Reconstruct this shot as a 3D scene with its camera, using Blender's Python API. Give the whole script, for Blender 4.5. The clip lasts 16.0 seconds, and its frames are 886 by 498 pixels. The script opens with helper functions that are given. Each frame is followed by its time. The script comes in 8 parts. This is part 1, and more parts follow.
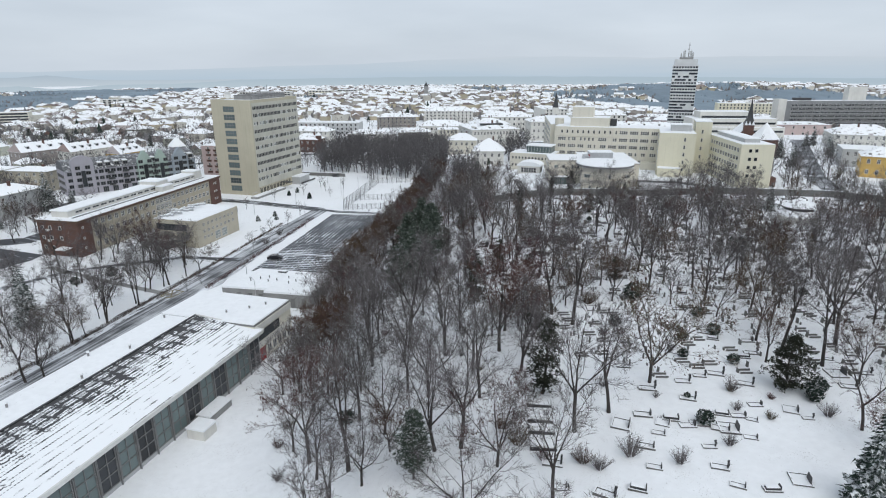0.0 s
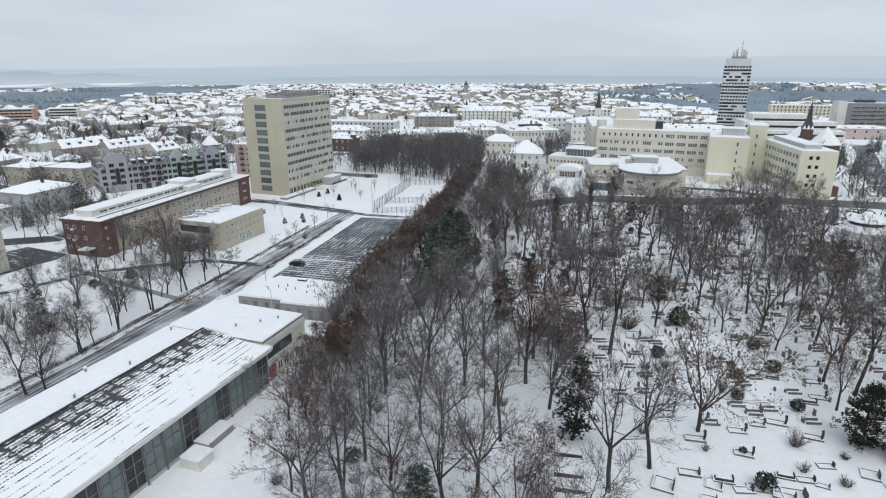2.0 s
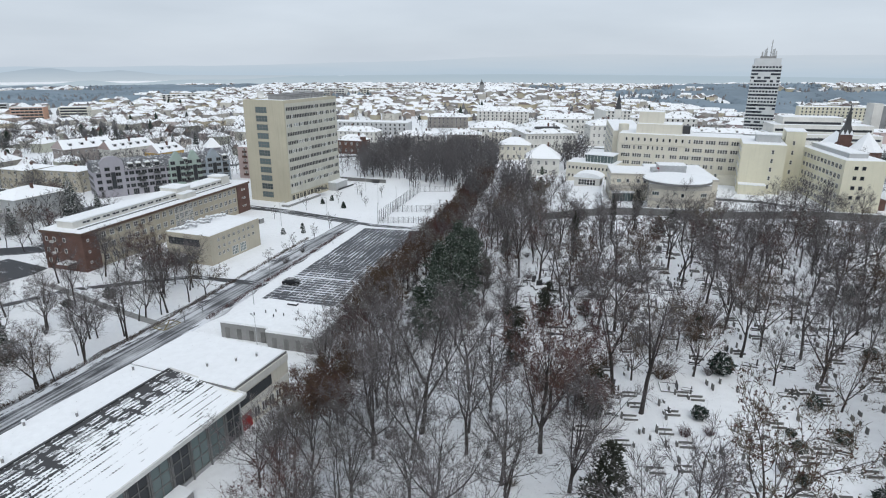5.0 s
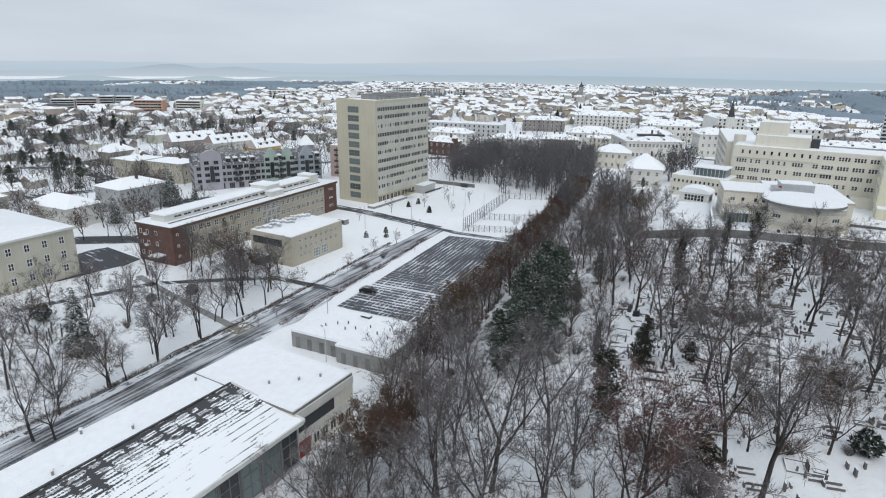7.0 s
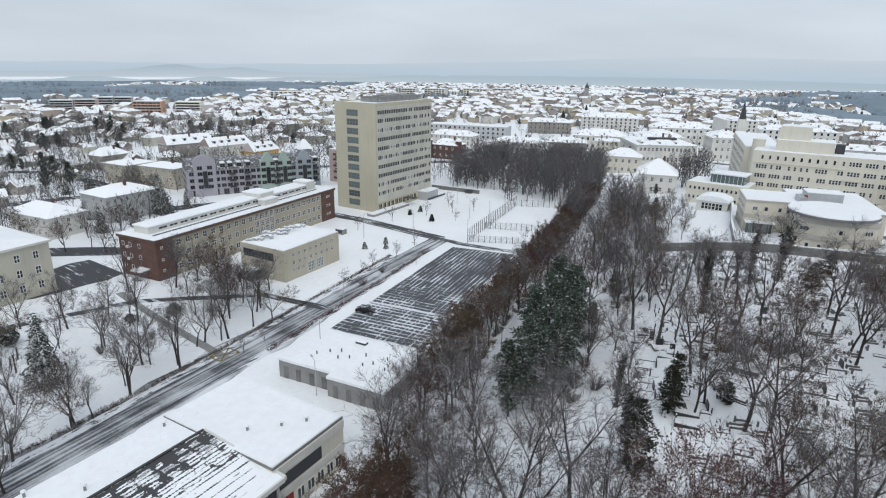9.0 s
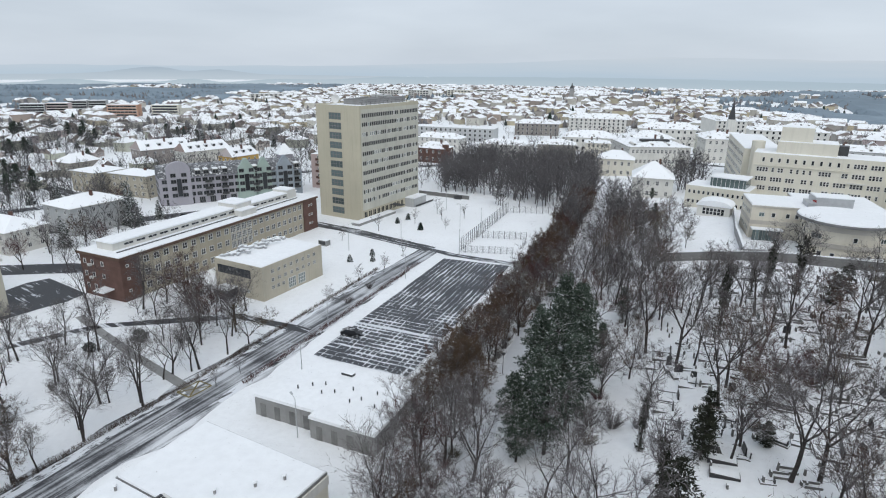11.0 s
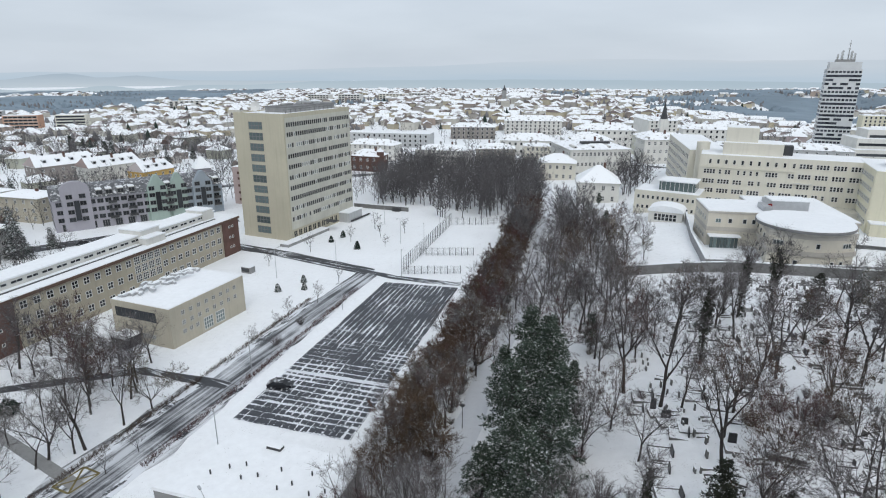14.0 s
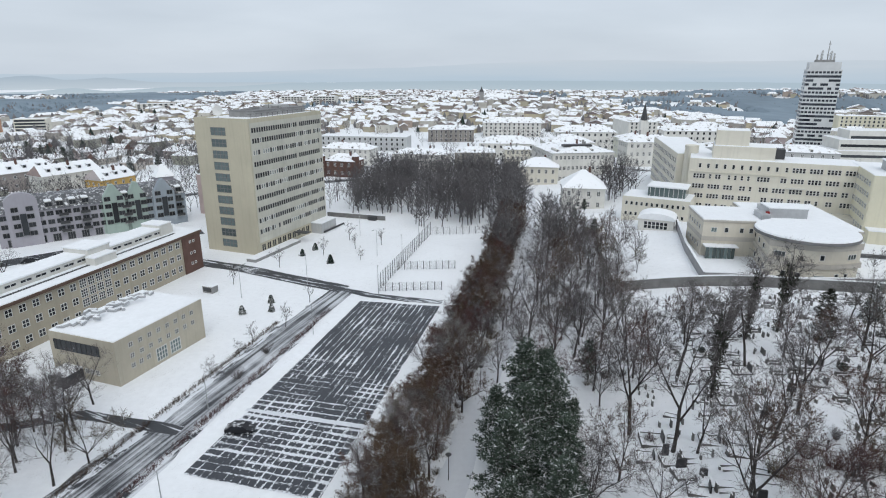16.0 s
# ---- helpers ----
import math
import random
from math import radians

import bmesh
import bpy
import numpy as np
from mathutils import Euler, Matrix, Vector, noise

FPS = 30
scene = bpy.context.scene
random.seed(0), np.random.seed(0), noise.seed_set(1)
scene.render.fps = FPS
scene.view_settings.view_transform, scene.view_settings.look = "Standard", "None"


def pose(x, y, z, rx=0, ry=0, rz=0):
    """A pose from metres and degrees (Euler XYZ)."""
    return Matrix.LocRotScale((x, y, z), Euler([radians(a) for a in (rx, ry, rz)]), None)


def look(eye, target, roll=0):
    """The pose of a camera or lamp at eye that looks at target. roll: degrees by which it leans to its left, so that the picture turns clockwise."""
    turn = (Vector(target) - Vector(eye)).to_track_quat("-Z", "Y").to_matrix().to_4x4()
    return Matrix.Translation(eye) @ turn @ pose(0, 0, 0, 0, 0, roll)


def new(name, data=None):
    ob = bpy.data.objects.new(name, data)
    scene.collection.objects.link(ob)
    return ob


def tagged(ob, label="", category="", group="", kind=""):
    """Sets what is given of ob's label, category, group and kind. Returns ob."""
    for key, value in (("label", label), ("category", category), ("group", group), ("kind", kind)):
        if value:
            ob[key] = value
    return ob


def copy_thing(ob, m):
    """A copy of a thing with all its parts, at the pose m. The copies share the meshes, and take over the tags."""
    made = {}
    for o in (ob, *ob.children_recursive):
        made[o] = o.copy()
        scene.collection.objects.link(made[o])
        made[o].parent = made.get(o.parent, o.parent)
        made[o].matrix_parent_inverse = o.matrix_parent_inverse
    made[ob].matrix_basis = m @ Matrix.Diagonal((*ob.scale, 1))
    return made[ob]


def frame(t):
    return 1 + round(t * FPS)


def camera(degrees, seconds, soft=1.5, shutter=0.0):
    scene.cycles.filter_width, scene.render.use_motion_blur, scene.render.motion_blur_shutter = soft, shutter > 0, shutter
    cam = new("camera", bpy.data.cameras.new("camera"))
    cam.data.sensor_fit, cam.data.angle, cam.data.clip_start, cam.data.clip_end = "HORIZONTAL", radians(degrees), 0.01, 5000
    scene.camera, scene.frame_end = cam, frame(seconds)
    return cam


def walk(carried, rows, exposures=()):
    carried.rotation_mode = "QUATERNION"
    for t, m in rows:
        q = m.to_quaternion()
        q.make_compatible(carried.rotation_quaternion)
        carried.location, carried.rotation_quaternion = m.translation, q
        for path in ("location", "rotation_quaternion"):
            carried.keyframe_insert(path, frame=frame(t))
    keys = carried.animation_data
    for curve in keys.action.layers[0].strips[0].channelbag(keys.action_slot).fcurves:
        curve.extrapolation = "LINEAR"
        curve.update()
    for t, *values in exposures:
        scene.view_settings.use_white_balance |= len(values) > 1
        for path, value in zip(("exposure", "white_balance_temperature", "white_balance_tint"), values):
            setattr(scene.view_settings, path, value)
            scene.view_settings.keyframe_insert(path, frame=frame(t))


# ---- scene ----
cam = camera(74.1, 16.0, soft=1.1)
PATH = [
    (0, (0.962, -5.464, 52.725), (0.949, -3.556, 52.126), -0.2),
    (0.5, (1.526, -3.026, 52.682), (1.513, -1.118, 52.082), -0.3),
    (1, (2.085, -0.609, 52.665), (2.013, 1.297, 52.065), -0.2),
    (1.5, (2.593, 1.819, 52.67), (2.511, 3.724, 52.069), -0.1),
    (2, (3.033, 4.283, 52.687), (2.892, 6.185, 52.084), 0.0),
    (2.5, (3.406, 6.795, 52.718), (3.251, 8.696, 52.115), 0.0),
    (3, (3.678, 9.326, 52.764), (3.516, 11.226, 52.16), 0.1),
    (3.5, (3.802, 11.869, 52.821), (3.637, 13.768, 52.217), 0.1),
    (5.8, (3.531, 23.675, 53.344), (3.274, 25.562, 52.736), 0.3),
    (6, (3.449, 24.688, 53.356), (3.154, 26.571, 52.749), 0.5),
    (6.5, (3.175, 27.256, 53.391), (2.736, 29.11, 52.781), 0.8),
    (7, (2.778, 29.872, 53.435), (2.295, 31.714, 52.826), 0.9),
    (7.5, (2.227, 32.608, 53.52), (1.722, 34.445, 52.911), 1.0),
    (8, (1.49, 35.342, 53.578), (0.965, 37.173, 52.968), 1.1),
    (8.5, (0.677, 38.082, 53.596), (0.178, 39.921, 52.987), 0.9),
    (9, (-0.129, 40.804, 53.549), (-0.623, 42.644, 52.941), 0.9),
    (9.2, (-0.508, 41.861, 53.534), (-1.003, 43.702, 52.928), 0.8),
    (11.5, (-5.598, 53.682, 53.002), (-5.989, 55.549, 52.401), 0.6),
    (12, (-6.45, 56.279, 52.961), (-6.77, 58.16, 52.364), 0.5),
    (12.5, (-7.144, 58.946, 52.913), (-7.433, 60.833, 52.318), 0.4),
    (13, (-7.765, 61.728, 52.844), (-8.029, 63.62, 52.252), 0.3),
    (13.5, (-8.377, 64.556, 52.778), (-8.629, 66.45, 52.185), 0.3),
    (14, (-9.003, 67.429, 52.707), (-9.241, 69.324, 52.115), 0.1),
    (14.5, (-9.59, 70.256, 52.641), (-9.814, 72.154, 52.051), 0.1),
    (15, (-10.079, 73.094, 52.594), (-10.292, 74.994, 52.005), 0.1),
    (15.5, (-10.443, 75.947, 52.568), (-10.654, 77.847, 51.978), 0.1),
    (16, (-10.719, 78.866, 52.569), (-10.884, 80.77, 51.981), -0.0),
]
walk(cam, [(t, look(eye, target, roll)) for t, eye, target, roll in PATH])

# ---- world, sun ----
world = bpy.data.worlds.new("overcast_sky")
scene.world = world
world.use_nodes = True
wt = world.node_tree
wt.nodes.clear()
w_out = wt.nodes.new("ShaderNodeOutputWorld")
w_bg = wt.nodes.new("ShaderNodeBackground")
w_sky = wt.nodes.new("ShaderNodeTexSky")
w_sky.sky_type, w_sky.sun_disc = "NISHITA", False
w_sky.sun_elevation, w_sky.sun_rotation = radians(52), radians(200)
w_tc = wt.nodes.new("ShaderNodeTexCoord")
w_map = wt.nodes.new("ShaderNodeMapping")
w_map.inputs["Scale"].default_value = (1.0, 1.0, 5.0)
w_noise = wt.nodes.new("ShaderNodeTexNoise")
w_noise.inputs["Scale"].default_value, w_noise.inputs["Detail"].default_value = 2.2, 5.0
w_ramp = wt.nodes.new("ShaderNodeValToRGB")
w_ramp.color_ramp.elements[0].position, w_ramp.color_ramp.elements[0].color = 0.30, (5.6, 6.32, 7.2, 1)
w_ramp.color_ramp.elements[1].position, w_ramp.color_ramp.elements[1].color = 0.70, (6.9, 7.65, 8.55, 1)
w_mix = wt.nodes.new("ShaderNodeMix")
w_mix.data_type = "RGBA"
w_mix.inputs[0].default_value = 0.93
wt.links.new(w_tc.outputs["Generated"], w_map.inputs["Vector"])
wt.links.new(w_map.outputs["Vector"], w_noise.inputs["Vector"])
wt.links.new(w_noise.outputs["Fac"], w_ramp.inputs["Fac"])
wt.links.new(w_sky.outputs["Color"], w_mix.inputs[6])
wt.links.new(w_ramp.outputs["Color"], w_mix.inputs[7])
wt.links.new(w_mix.outputs[2], w_bg.inputs["Color"])
w_bg.inputs["Strength"].default_value = 0.1
wt.links.new(w_bg.outputs["Background"], w_out.inputs["Surface"])

sun = new("sun", bpy.data.lights.new("sun", "SUN"))
sun.data.energy, sun.data.angle, sun.data.color = 1.2, radians(50), (1.0, 0.97, 0.93)
sun.matrix_world = pose(0, 0, 200, 38, 0, 20)


# ---- materials ----
def mix_rgb(nt, fac, a, b):
    n = nt.nodes.new("ShaderNodeMix")
    n.data_type = "RGBA"
    for sock, v in ((n.inputs[0], fac), (n.inputs[6], a), (n.inputs[7], b)):
        if isinstance(v, bpy.types.NodeSocket):
            nt.links.new(v, sock)
        elif isinstance(v, (tuple, list)):
            sock.default_value = (*v[:3], 1)
        else:
            sock.default_value = v
    return n.outputs[2]


def ramp(nt, value, lo, hi, a=0.0, b=1.0):
    n = nt.nodes.new("ShaderNodeMapRange")
    n.clamp = True
    nt.links.new(value, n.inputs["Value"])
    for k, v in (("From Min", lo), ("From Max", hi), ("To Min", a), ("To Max", b)):
        n.inputs[k].default_value = v
    return n.outputs["Result"]


def maths(nt, op, a, b=None):
    n = nt.nodes.new("ShaderNodeMath")
    n.operation = op
    for sock, v in zip(n.inputs, (a, b)):
        if isinstance(v, bpy.types.NodeSocket):
            nt.links.new(v, sock)
        elif v is not None:
            sock.default_value = v
    return n.outputs["Value"]


def noise_of(nt, vec, scale, detail=4.0, rough=0.6):
    n = nt.nodes.new("ShaderNodeTexNoise")
    n.inputs["Scale"].default_value, n.inputs["Detail"].default_value, n.inputs["Roughness"].default_value = scale, detail, rough
    nt.links.new(vec, n.inputs["Vector"])
    return n.outputs["Fac"]


def stretched(nt, vec, scale, turn=0.0):
    n = nt.nodes.new("ShaderNodeMapping")
    n.inputs["Scale"].default_value, n.inputs["Rotation"].default_value = scale, (0, 0, radians(turn))
    nt.links.new(vec, n.inputs["Vector"])
    return n.outputs["Vector"]


def begin(name):
    m = bpy.data.materials.new(name)
    m.use_nodes = True
    nt = m.node_tree
    b = nt.nodes["Principled BSDF"]
    geo = nt.nodes.new("ShaderNodeNewGeometry")
    return m, nt, b, geo


def bump_to(nt, b, height, strength, distance):
    n = nt.nodes.new("ShaderNodeBump")
    n.inputs["Strength"].default_value, n.inputs["Distance"].default_value = strength, distance
    nt.links.new(height, n.inputs["Height"])
    nt.links.new(n.outputs["Normal"], b.inputs["Normal"])


def up_facing(nt, geo, lo, hi):
    s = nt.nodes.new("ShaderNodeSeparateXYZ")
    nt.links.new(geo.outputs["Normal"], s.inputs[0])
    return ramp(nt, s.outputs["Z"], lo, hi)


SNOW = (0.90, 0.92, 0.94)


def surface(name, base, rough=0.85, vary=0.25, scale=0.6, fine=6.0, bump=0.3, metal=0.0, snow=None, jitter=0.0, streak=0.0):
    """Painted, plastered or natural surface: two scales of variation, fine relief, snow lying where it faces up."""
    m, nt, b, geo = begin(name)
    pos = geo.outputs["Position"]
    big = noise_of(nt, pos, scale)
    small = noise_of(nt, pos, fine, 3.0)
    dark = tuple(c * (1 - vary) for c in base)
    light = tuple(min(1, c * (1 + vary * 0.6)) for c in base)
    col = mix_rgb(nt, ramp(nt, big, 0.3, 0.7), dark, light)
    col = mix_rgb(nt, ramp(nt, small, 0.35, 0.75, 0.0, 0.35), col, dark)
    if streak:
        run = noise_of(nt, stretched(nt, pos, (1.3, 1.3, 0.06)), 1.0, 3.0)
        col = mix_rgb(nt, ramp(nt, run, 0.5, 0.75, 0.0, streak), col, tuple(c * 0.55 for c in base))
    if jitter:
        info = nt.nodes.new("ShaderNodeObjectInfo")
        hs = nt.nodes.new("ShaderNodeHueSaturation")
        nt.links.new(ramp(nt, info.outputs["Random"], 0, 1, 0.5 - jitter * 0.12, 0.5 + jitter * 0.12), hs.inputs["Hue"])
        other = maths(nt, "FRACT", maths(nt, "MULTIPLY", info.outputs["Random"], 7.31))
        nt.links.new(ramp(nt, other, 0, 1, 1 - jitter * 0.5, 1 + jitter * 0.4), hs.inputs["Value"])
        nt.links.new(col, hs.inputs["Color"])
        col = hs.outputs["Color"]
    if snow:
        lies = maths(nt, "MULTIPLY", up_facing(nt, geo, snow[0], snow[0] + 0.3), ramp(nt, noise_of(nt, pos, snow[2], 3.0), 0.6 - snow[1] * 0.4, 0.75 - snow[1] * 0.4))
        col = mix_rgb(nt, lies, col, SNOW)
    nt.links.new(col, b.inputs["Base Color"])
    b.inputs["Roughness"].default_value, b.inputs["Metallic"].default_value = rough, metal
    b.inputs["Specular IOR Level"].default_value = 0.3
    if bump:
        bump_to(nt, b, small, bump, 0.03)
    return m


def snow_material(name, base=SNOW, tracks=0.0, litter=0.0):
    m, nt, b, geo = begin(name)
    pos = geo.outputs["Position"]
    big, mid, fine = noise_of(nt, pos, 0.05, 5.0), noise_of(nt, pos, 0.9, 5.0), noise_of(nt, pos, 7.0, 3.0)
    col = mix_rgb(nt, ramp(nt, big, 0.3, 0.7), tuple(c * 0.93 for c in base), base)
    col = mix_rgb(nt, ramp(nt, mid, 0.35, 0.75, 0.0, 0.4), col, tuple(c * 0.80 for c in base))
    specks = ramp(nt, noise_of(nt, pos, 2.6, 2.0), 0.70, 0.74, 0.0, 0.45)
    col = mix_rgb(nt, specks, col, (0.30, 0.29, 0.28))
    if litter:
        spots = maths(nt, "MULTIPLY", ramp(nt, fine, 0.60, 0.68), ramp(nt, noise_of(nt, pos, 0.22, 4.0), 0.50, 0.66))
        col = mix_rgb(nt, maths(nt, "MULTIPLY", spots, litter), col, (0.16, 0.14, 0.12))
    nt.links.new(col, b.inputs["Base Color"])
    b.inputs["Roughness"].default_value, b.inputs["Specular IOR Level"].default_value = 0.75, 0.2
    bump_to(nt, b, maths(nt, "ADD", mid, maths(nt, "MULTIPLY", fine, 0.35)), 0.5, 0.12)
    return m


def swept_asphalt(name, turn, cover, across=0.9, along=0.05, both=0.0, soft=0.05, snow=(0.74, 0.765, 0.80)):
    """Dark wet asphalt with snow left in streaks along the driving or parking direction."""
    m, nt, b, geo = begin(name)
    pos = geo.outputs["Position"]
    flat = stretched(nt, pos, (1, 1, 1), turn)
    s1 = noise_of(nt, stretched(nt, flat, (across, along, 1)), 1.0, 5.0, 0.65)
    s2 = noise_of(nt, stretched(nt, flat, (along * 1.5, across * 1.2, 1)), 1.0, 5.0, 0.65)
    patch = noise_of(nt, pos, 0.11, 4.0)
    grain = noise_of(nt, pos, 3.5, 4.0, 0.7)
    mask = maths(nt, "ADD", s1, maths(nt, "MULTIPLY", maths(nt, "SUBTRACT", patch, 0.5), 0.5))
    mask = maths(nt, "ADD", mask, maths(nt, "MULTIPLY", maths(nt, "SUBTRACT", grain, 0.5), 0.22))
    lies = ramp(nt, mask, 0.685 - soft / 2 - cover * 0.3, 0.685 + soft / 2 - cover * 0.3)
    if both:
        cross = maths(nt, "ADD", s2, maths(nt, "MULTIPLY", maths(nt, "SUBTRACT", grain, 0.5), 0.25))
        lies = maths(nt, "MAXIMUM", lies, ramp(nt, cross, 0.70 - both * 0.3, 0.76 - both * 0.3))
    tar = mix_rgb(nt, ramp(nt, grain, 0.3, 0.7), (0.026, 0.028, 0.034), (0.055, 0.058, 0.065))
    nt.links.new(mix_rgb(nt, lies, tar, snow), b.inputs["Base Color"])
    nt.links.new(ramp(nt, lies, 0, 1, 0.55, 0.85), b.inputs["Roughness"])
    bump_to(nt, b, lies, 0.4, 0.04)
    return m


def glass_material(name, base, rough=0.12):
    m, nt, b, geo = begin(name)
    info = nt.nodes.new("ShaderNodeObjectInfo")
    col = mix_rgb(nt, info.outputs["Random"], tuple(c * 0.55 for c in base), tuple(c * 1.7 for c in base))
    nt.links.new(col, b.inputs["Base Color"])
    b.inputs["Roughness"].default_value, b.inputs["Specular IOR Level"].default_value = rough, 0.35
    bump_to(nt, b, noise_of(nt, geo.outputs["Position"], 0.8, 2.0), 0.05, 0.05)
    return m


def haze_glow_material(name, low, high, z0, z1):
    """Far land in mist: a plain glowing backdrop, haze painted into its emission colour."""
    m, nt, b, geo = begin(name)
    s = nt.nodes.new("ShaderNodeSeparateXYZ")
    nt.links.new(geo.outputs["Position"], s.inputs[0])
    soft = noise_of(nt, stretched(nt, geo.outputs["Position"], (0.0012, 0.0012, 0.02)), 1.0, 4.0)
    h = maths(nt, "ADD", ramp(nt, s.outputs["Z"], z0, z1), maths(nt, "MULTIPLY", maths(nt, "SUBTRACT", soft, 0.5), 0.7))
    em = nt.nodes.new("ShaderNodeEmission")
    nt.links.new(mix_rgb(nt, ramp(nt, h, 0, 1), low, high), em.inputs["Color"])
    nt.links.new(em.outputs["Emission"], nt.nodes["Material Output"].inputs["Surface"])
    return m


M_GROUND = snow_material("snow_ground", litter=0.75)
M_SNOW = snow_material("roof_snow")
M_SNOWPATH = snow_material("trodden_snow", (0.74, 0.765, 0.80))


def ploughed_lot():
    """Dark asphalt with thin broken lines of snow left by the plough, crossed by others at the near end."""
    m, nt, b, geo = begin("lot_asphalt")
    pos = geo.outputs["Position"]
    flat = stretched(nt, pos, (1, 1, 1), 9)
    s = nt.nodes.new("ShaderNodeSeparateXYZ")
    nt.links.new(flat, s.inputs[0])
    grain = noise_of(nt, pos, 2.6, 4.0, 0.7)
    cloud = noise_of(nt, pos, 0.10, 3.0)

    def drawn(axis, period, long, wide, swing):
        bend = maths(nt, "MULTIPLY", maths(nt, "SUBTRACT", noise_of(nt, stretched(nt, flat, long), 1.0, 2.0), 0.5), 1.1)
        d = maths(nt, "ABSOLUTE", maths(nt, "SUBTRACT", maths(nt, "FRACT", maths(nt, "DIVIDE", maths(nt, "ADD", s.outputs[axis], bend), period)), 0.5))
        some = noise_of(nt, stretched(nt, flat, tuple(2.2 * v for v in long)), 1.0, 3.0, 0.65)
        limit = maths(nt, "ADD", wide, maths(nt, "MULTIPLY", maths(nt, "SUBTRACT", some, 0.5), swing))
        limit = maths(nt, "ADD", limit, maths(nt, "ADD", maths(nt, "MULTIPLY", maths(nt, "SUBTRACT", grain, 0.5), 0.65), maths(nt, "MULTIPLY", maths(nt, "SUBTRACT", cloud, 0.5), 0.55)))
        return maths(nt, "SUBTRACT", limit, d)

    lengthwise = drawn("X", 1.15, (0.75, 0.10, 1), 0.055, 0.85)
    near_end = ramp(nt, s.outputs["Y"], 150, 172, 0.10, -0.12)
    across = maths(nt, "ADD", drawn("Y", 1.5, (0.07, 0.6, 1), 0.03, 0.7), near_end)
    lies = maths(nt, "MAXIMUM", ramp(nt, lengthwise, -0.05, 0.05), ramp(nt, across, -0.05, 0.05))
    tar = mix_rgb(nt, ramp(nt, grain, 0.3, 0.7), (0.030, 0.034, 0.042), (0.062, 0.067, 0.078))
    nt.links.new(mix_rgb(nt, lies, tar, (0.74, 0.765, 0.80)), b.inputs["Base Color"])
    nt.links.new(ramp(nt, lies, 0, 1, 0.55, 0.85), b.inputs["Roughness"])
    bump_to(nt, b, lies, 0.4, 0.04)
    return m


M_LOT = ploughed_lot()
M_ROAD = swept_asphalt("road_asphalt", 13, 0.57, 1.3, 0.03, soft=0.22, snow=(0.60, 0.62, 0.65))
M_SLUSH = swept_asphalt("slush_tracks", 17, 0.68, 1.1, 0.03, soft=0.20, snow=(0.70, 0.72, 0.75))
M_YARD = swept_asphalt("yard_asphalt", -70, 0.24, 0.8, 0.08)
M_LANE = swept_asphalt("lane_asphalt", -70, 0.41, 1.1, 0.06)
M_BEIGE = surface("beige_render", (0.50, 0.465, 0.36), vary=0.10, scale=0.08, fine=1.5, bump=0.1, streak=0.25)
M_BEIGE2 = surface("pale_beige_panel", (0.56, 0.55, 0.48), vary=0.12, scale=0.15, fine=1.5, bump=0.1, streak=0.3)
M_AUD = surface("sand_render", (0.49, 0.452, 0.365), vary=0.12, scale=0.12, fine=1.5, bump=0.1, streak=0.3)
M_BRICK = surface("red_brick", (0.14, 0.082, 0.068), vary=0.25, scale=0.4, fine=4.0, bump=0.4)
M_LONG = surface("grey_beige_render", (0.42, 0.38, 0.30), vary=0.15, scale=0.15, fine=1.5, streak=0.3, bump=0.1)
M_CREAM = surface("cream_render", (0.69, 0.66, 0.57), vary=0.08, scale=0.08, fine=1.2, bump=0.1, streak=0.2)
M_YELLOW = surface("pale_yellow_render", (0.70, 0.67, 0.53), vary=0.08, scale=0.08, fine=1.2, bump=0.1, streak=0.2)
M_WHITE = surface("white_plaster", (0.66, 0.65, 0.61), vary=0.12, scale=0.15, fine=1.5, streak=0.25, bump=0.1)
M_GREYW = surface("grey_plaster", (0.48, 0.49, 0.49), vary=0.14, scale=0.15, fine=1.5, streak=0.3, bump=0.1)
M_LILAC = surface("lilac_grey_render", (0.39, 0.38, 0.42), vary=0.10, scale=0.2, streak=0.15)
M_GREEN = surface("pale_green_render", (0.36, 0.445, 0.405), vary=0.10, scale=0.2, streak=0.15)
M_PINK = surface("pale_pink_render", (0.52, 0.42, 0.40), vary=0.12, scale=0.2, streak=0.15)
M_OCHRE = surface("ochre_render", (0.60, 0.40, 0.14), vary=0.12, scale=0.2, streak=0.15)
M_TREAD = swept_asphalt("verge_slush", 13, 0.75, 1.2, 0.2, both=0.5)
M_DARK = surface("dark_metal", (0.06, 0.062, 0.065), rough=0.5, vary=0.2)
M_EDGE = surface("grey_sheet_edge", (0.20, 0.20, 0.20), rough=0.6, vary=0.2)
M_METAL = surface("galvanised_metal", (0.50, 0.51, 0.52), rough=0.45, metal=0.6, vary=0.15)
M_CONC = surface("grey_concrete", (0.30, 0.30, 0.295), vary=0.2, scale=0.3, fine=2.0, streak=0.4)
M_STONEWALL = surface("weathered_wall", (0.20, 0.20, 0.195), vary=0.3, scale=0.4, fine=2.5, streak=0.4)
M_FRAME = surface("white_window_frame", (0.68, 0.68, 0.66), rough=0.5, vary=0.1, bump=0)
M_GLASS = glass_material("dark_window_glass", (0.03, 0.033, 0.037), 0.2)
M_GLASSG = glass_material("greenish_glass", (0.10, 0.13, 0.13))
M_HOUSE = surface("house_render", (0.47, 0.44, 0.395), vary=0.1, scale=0.2, jitter=0.8, streak=0.15, bump=0.1)
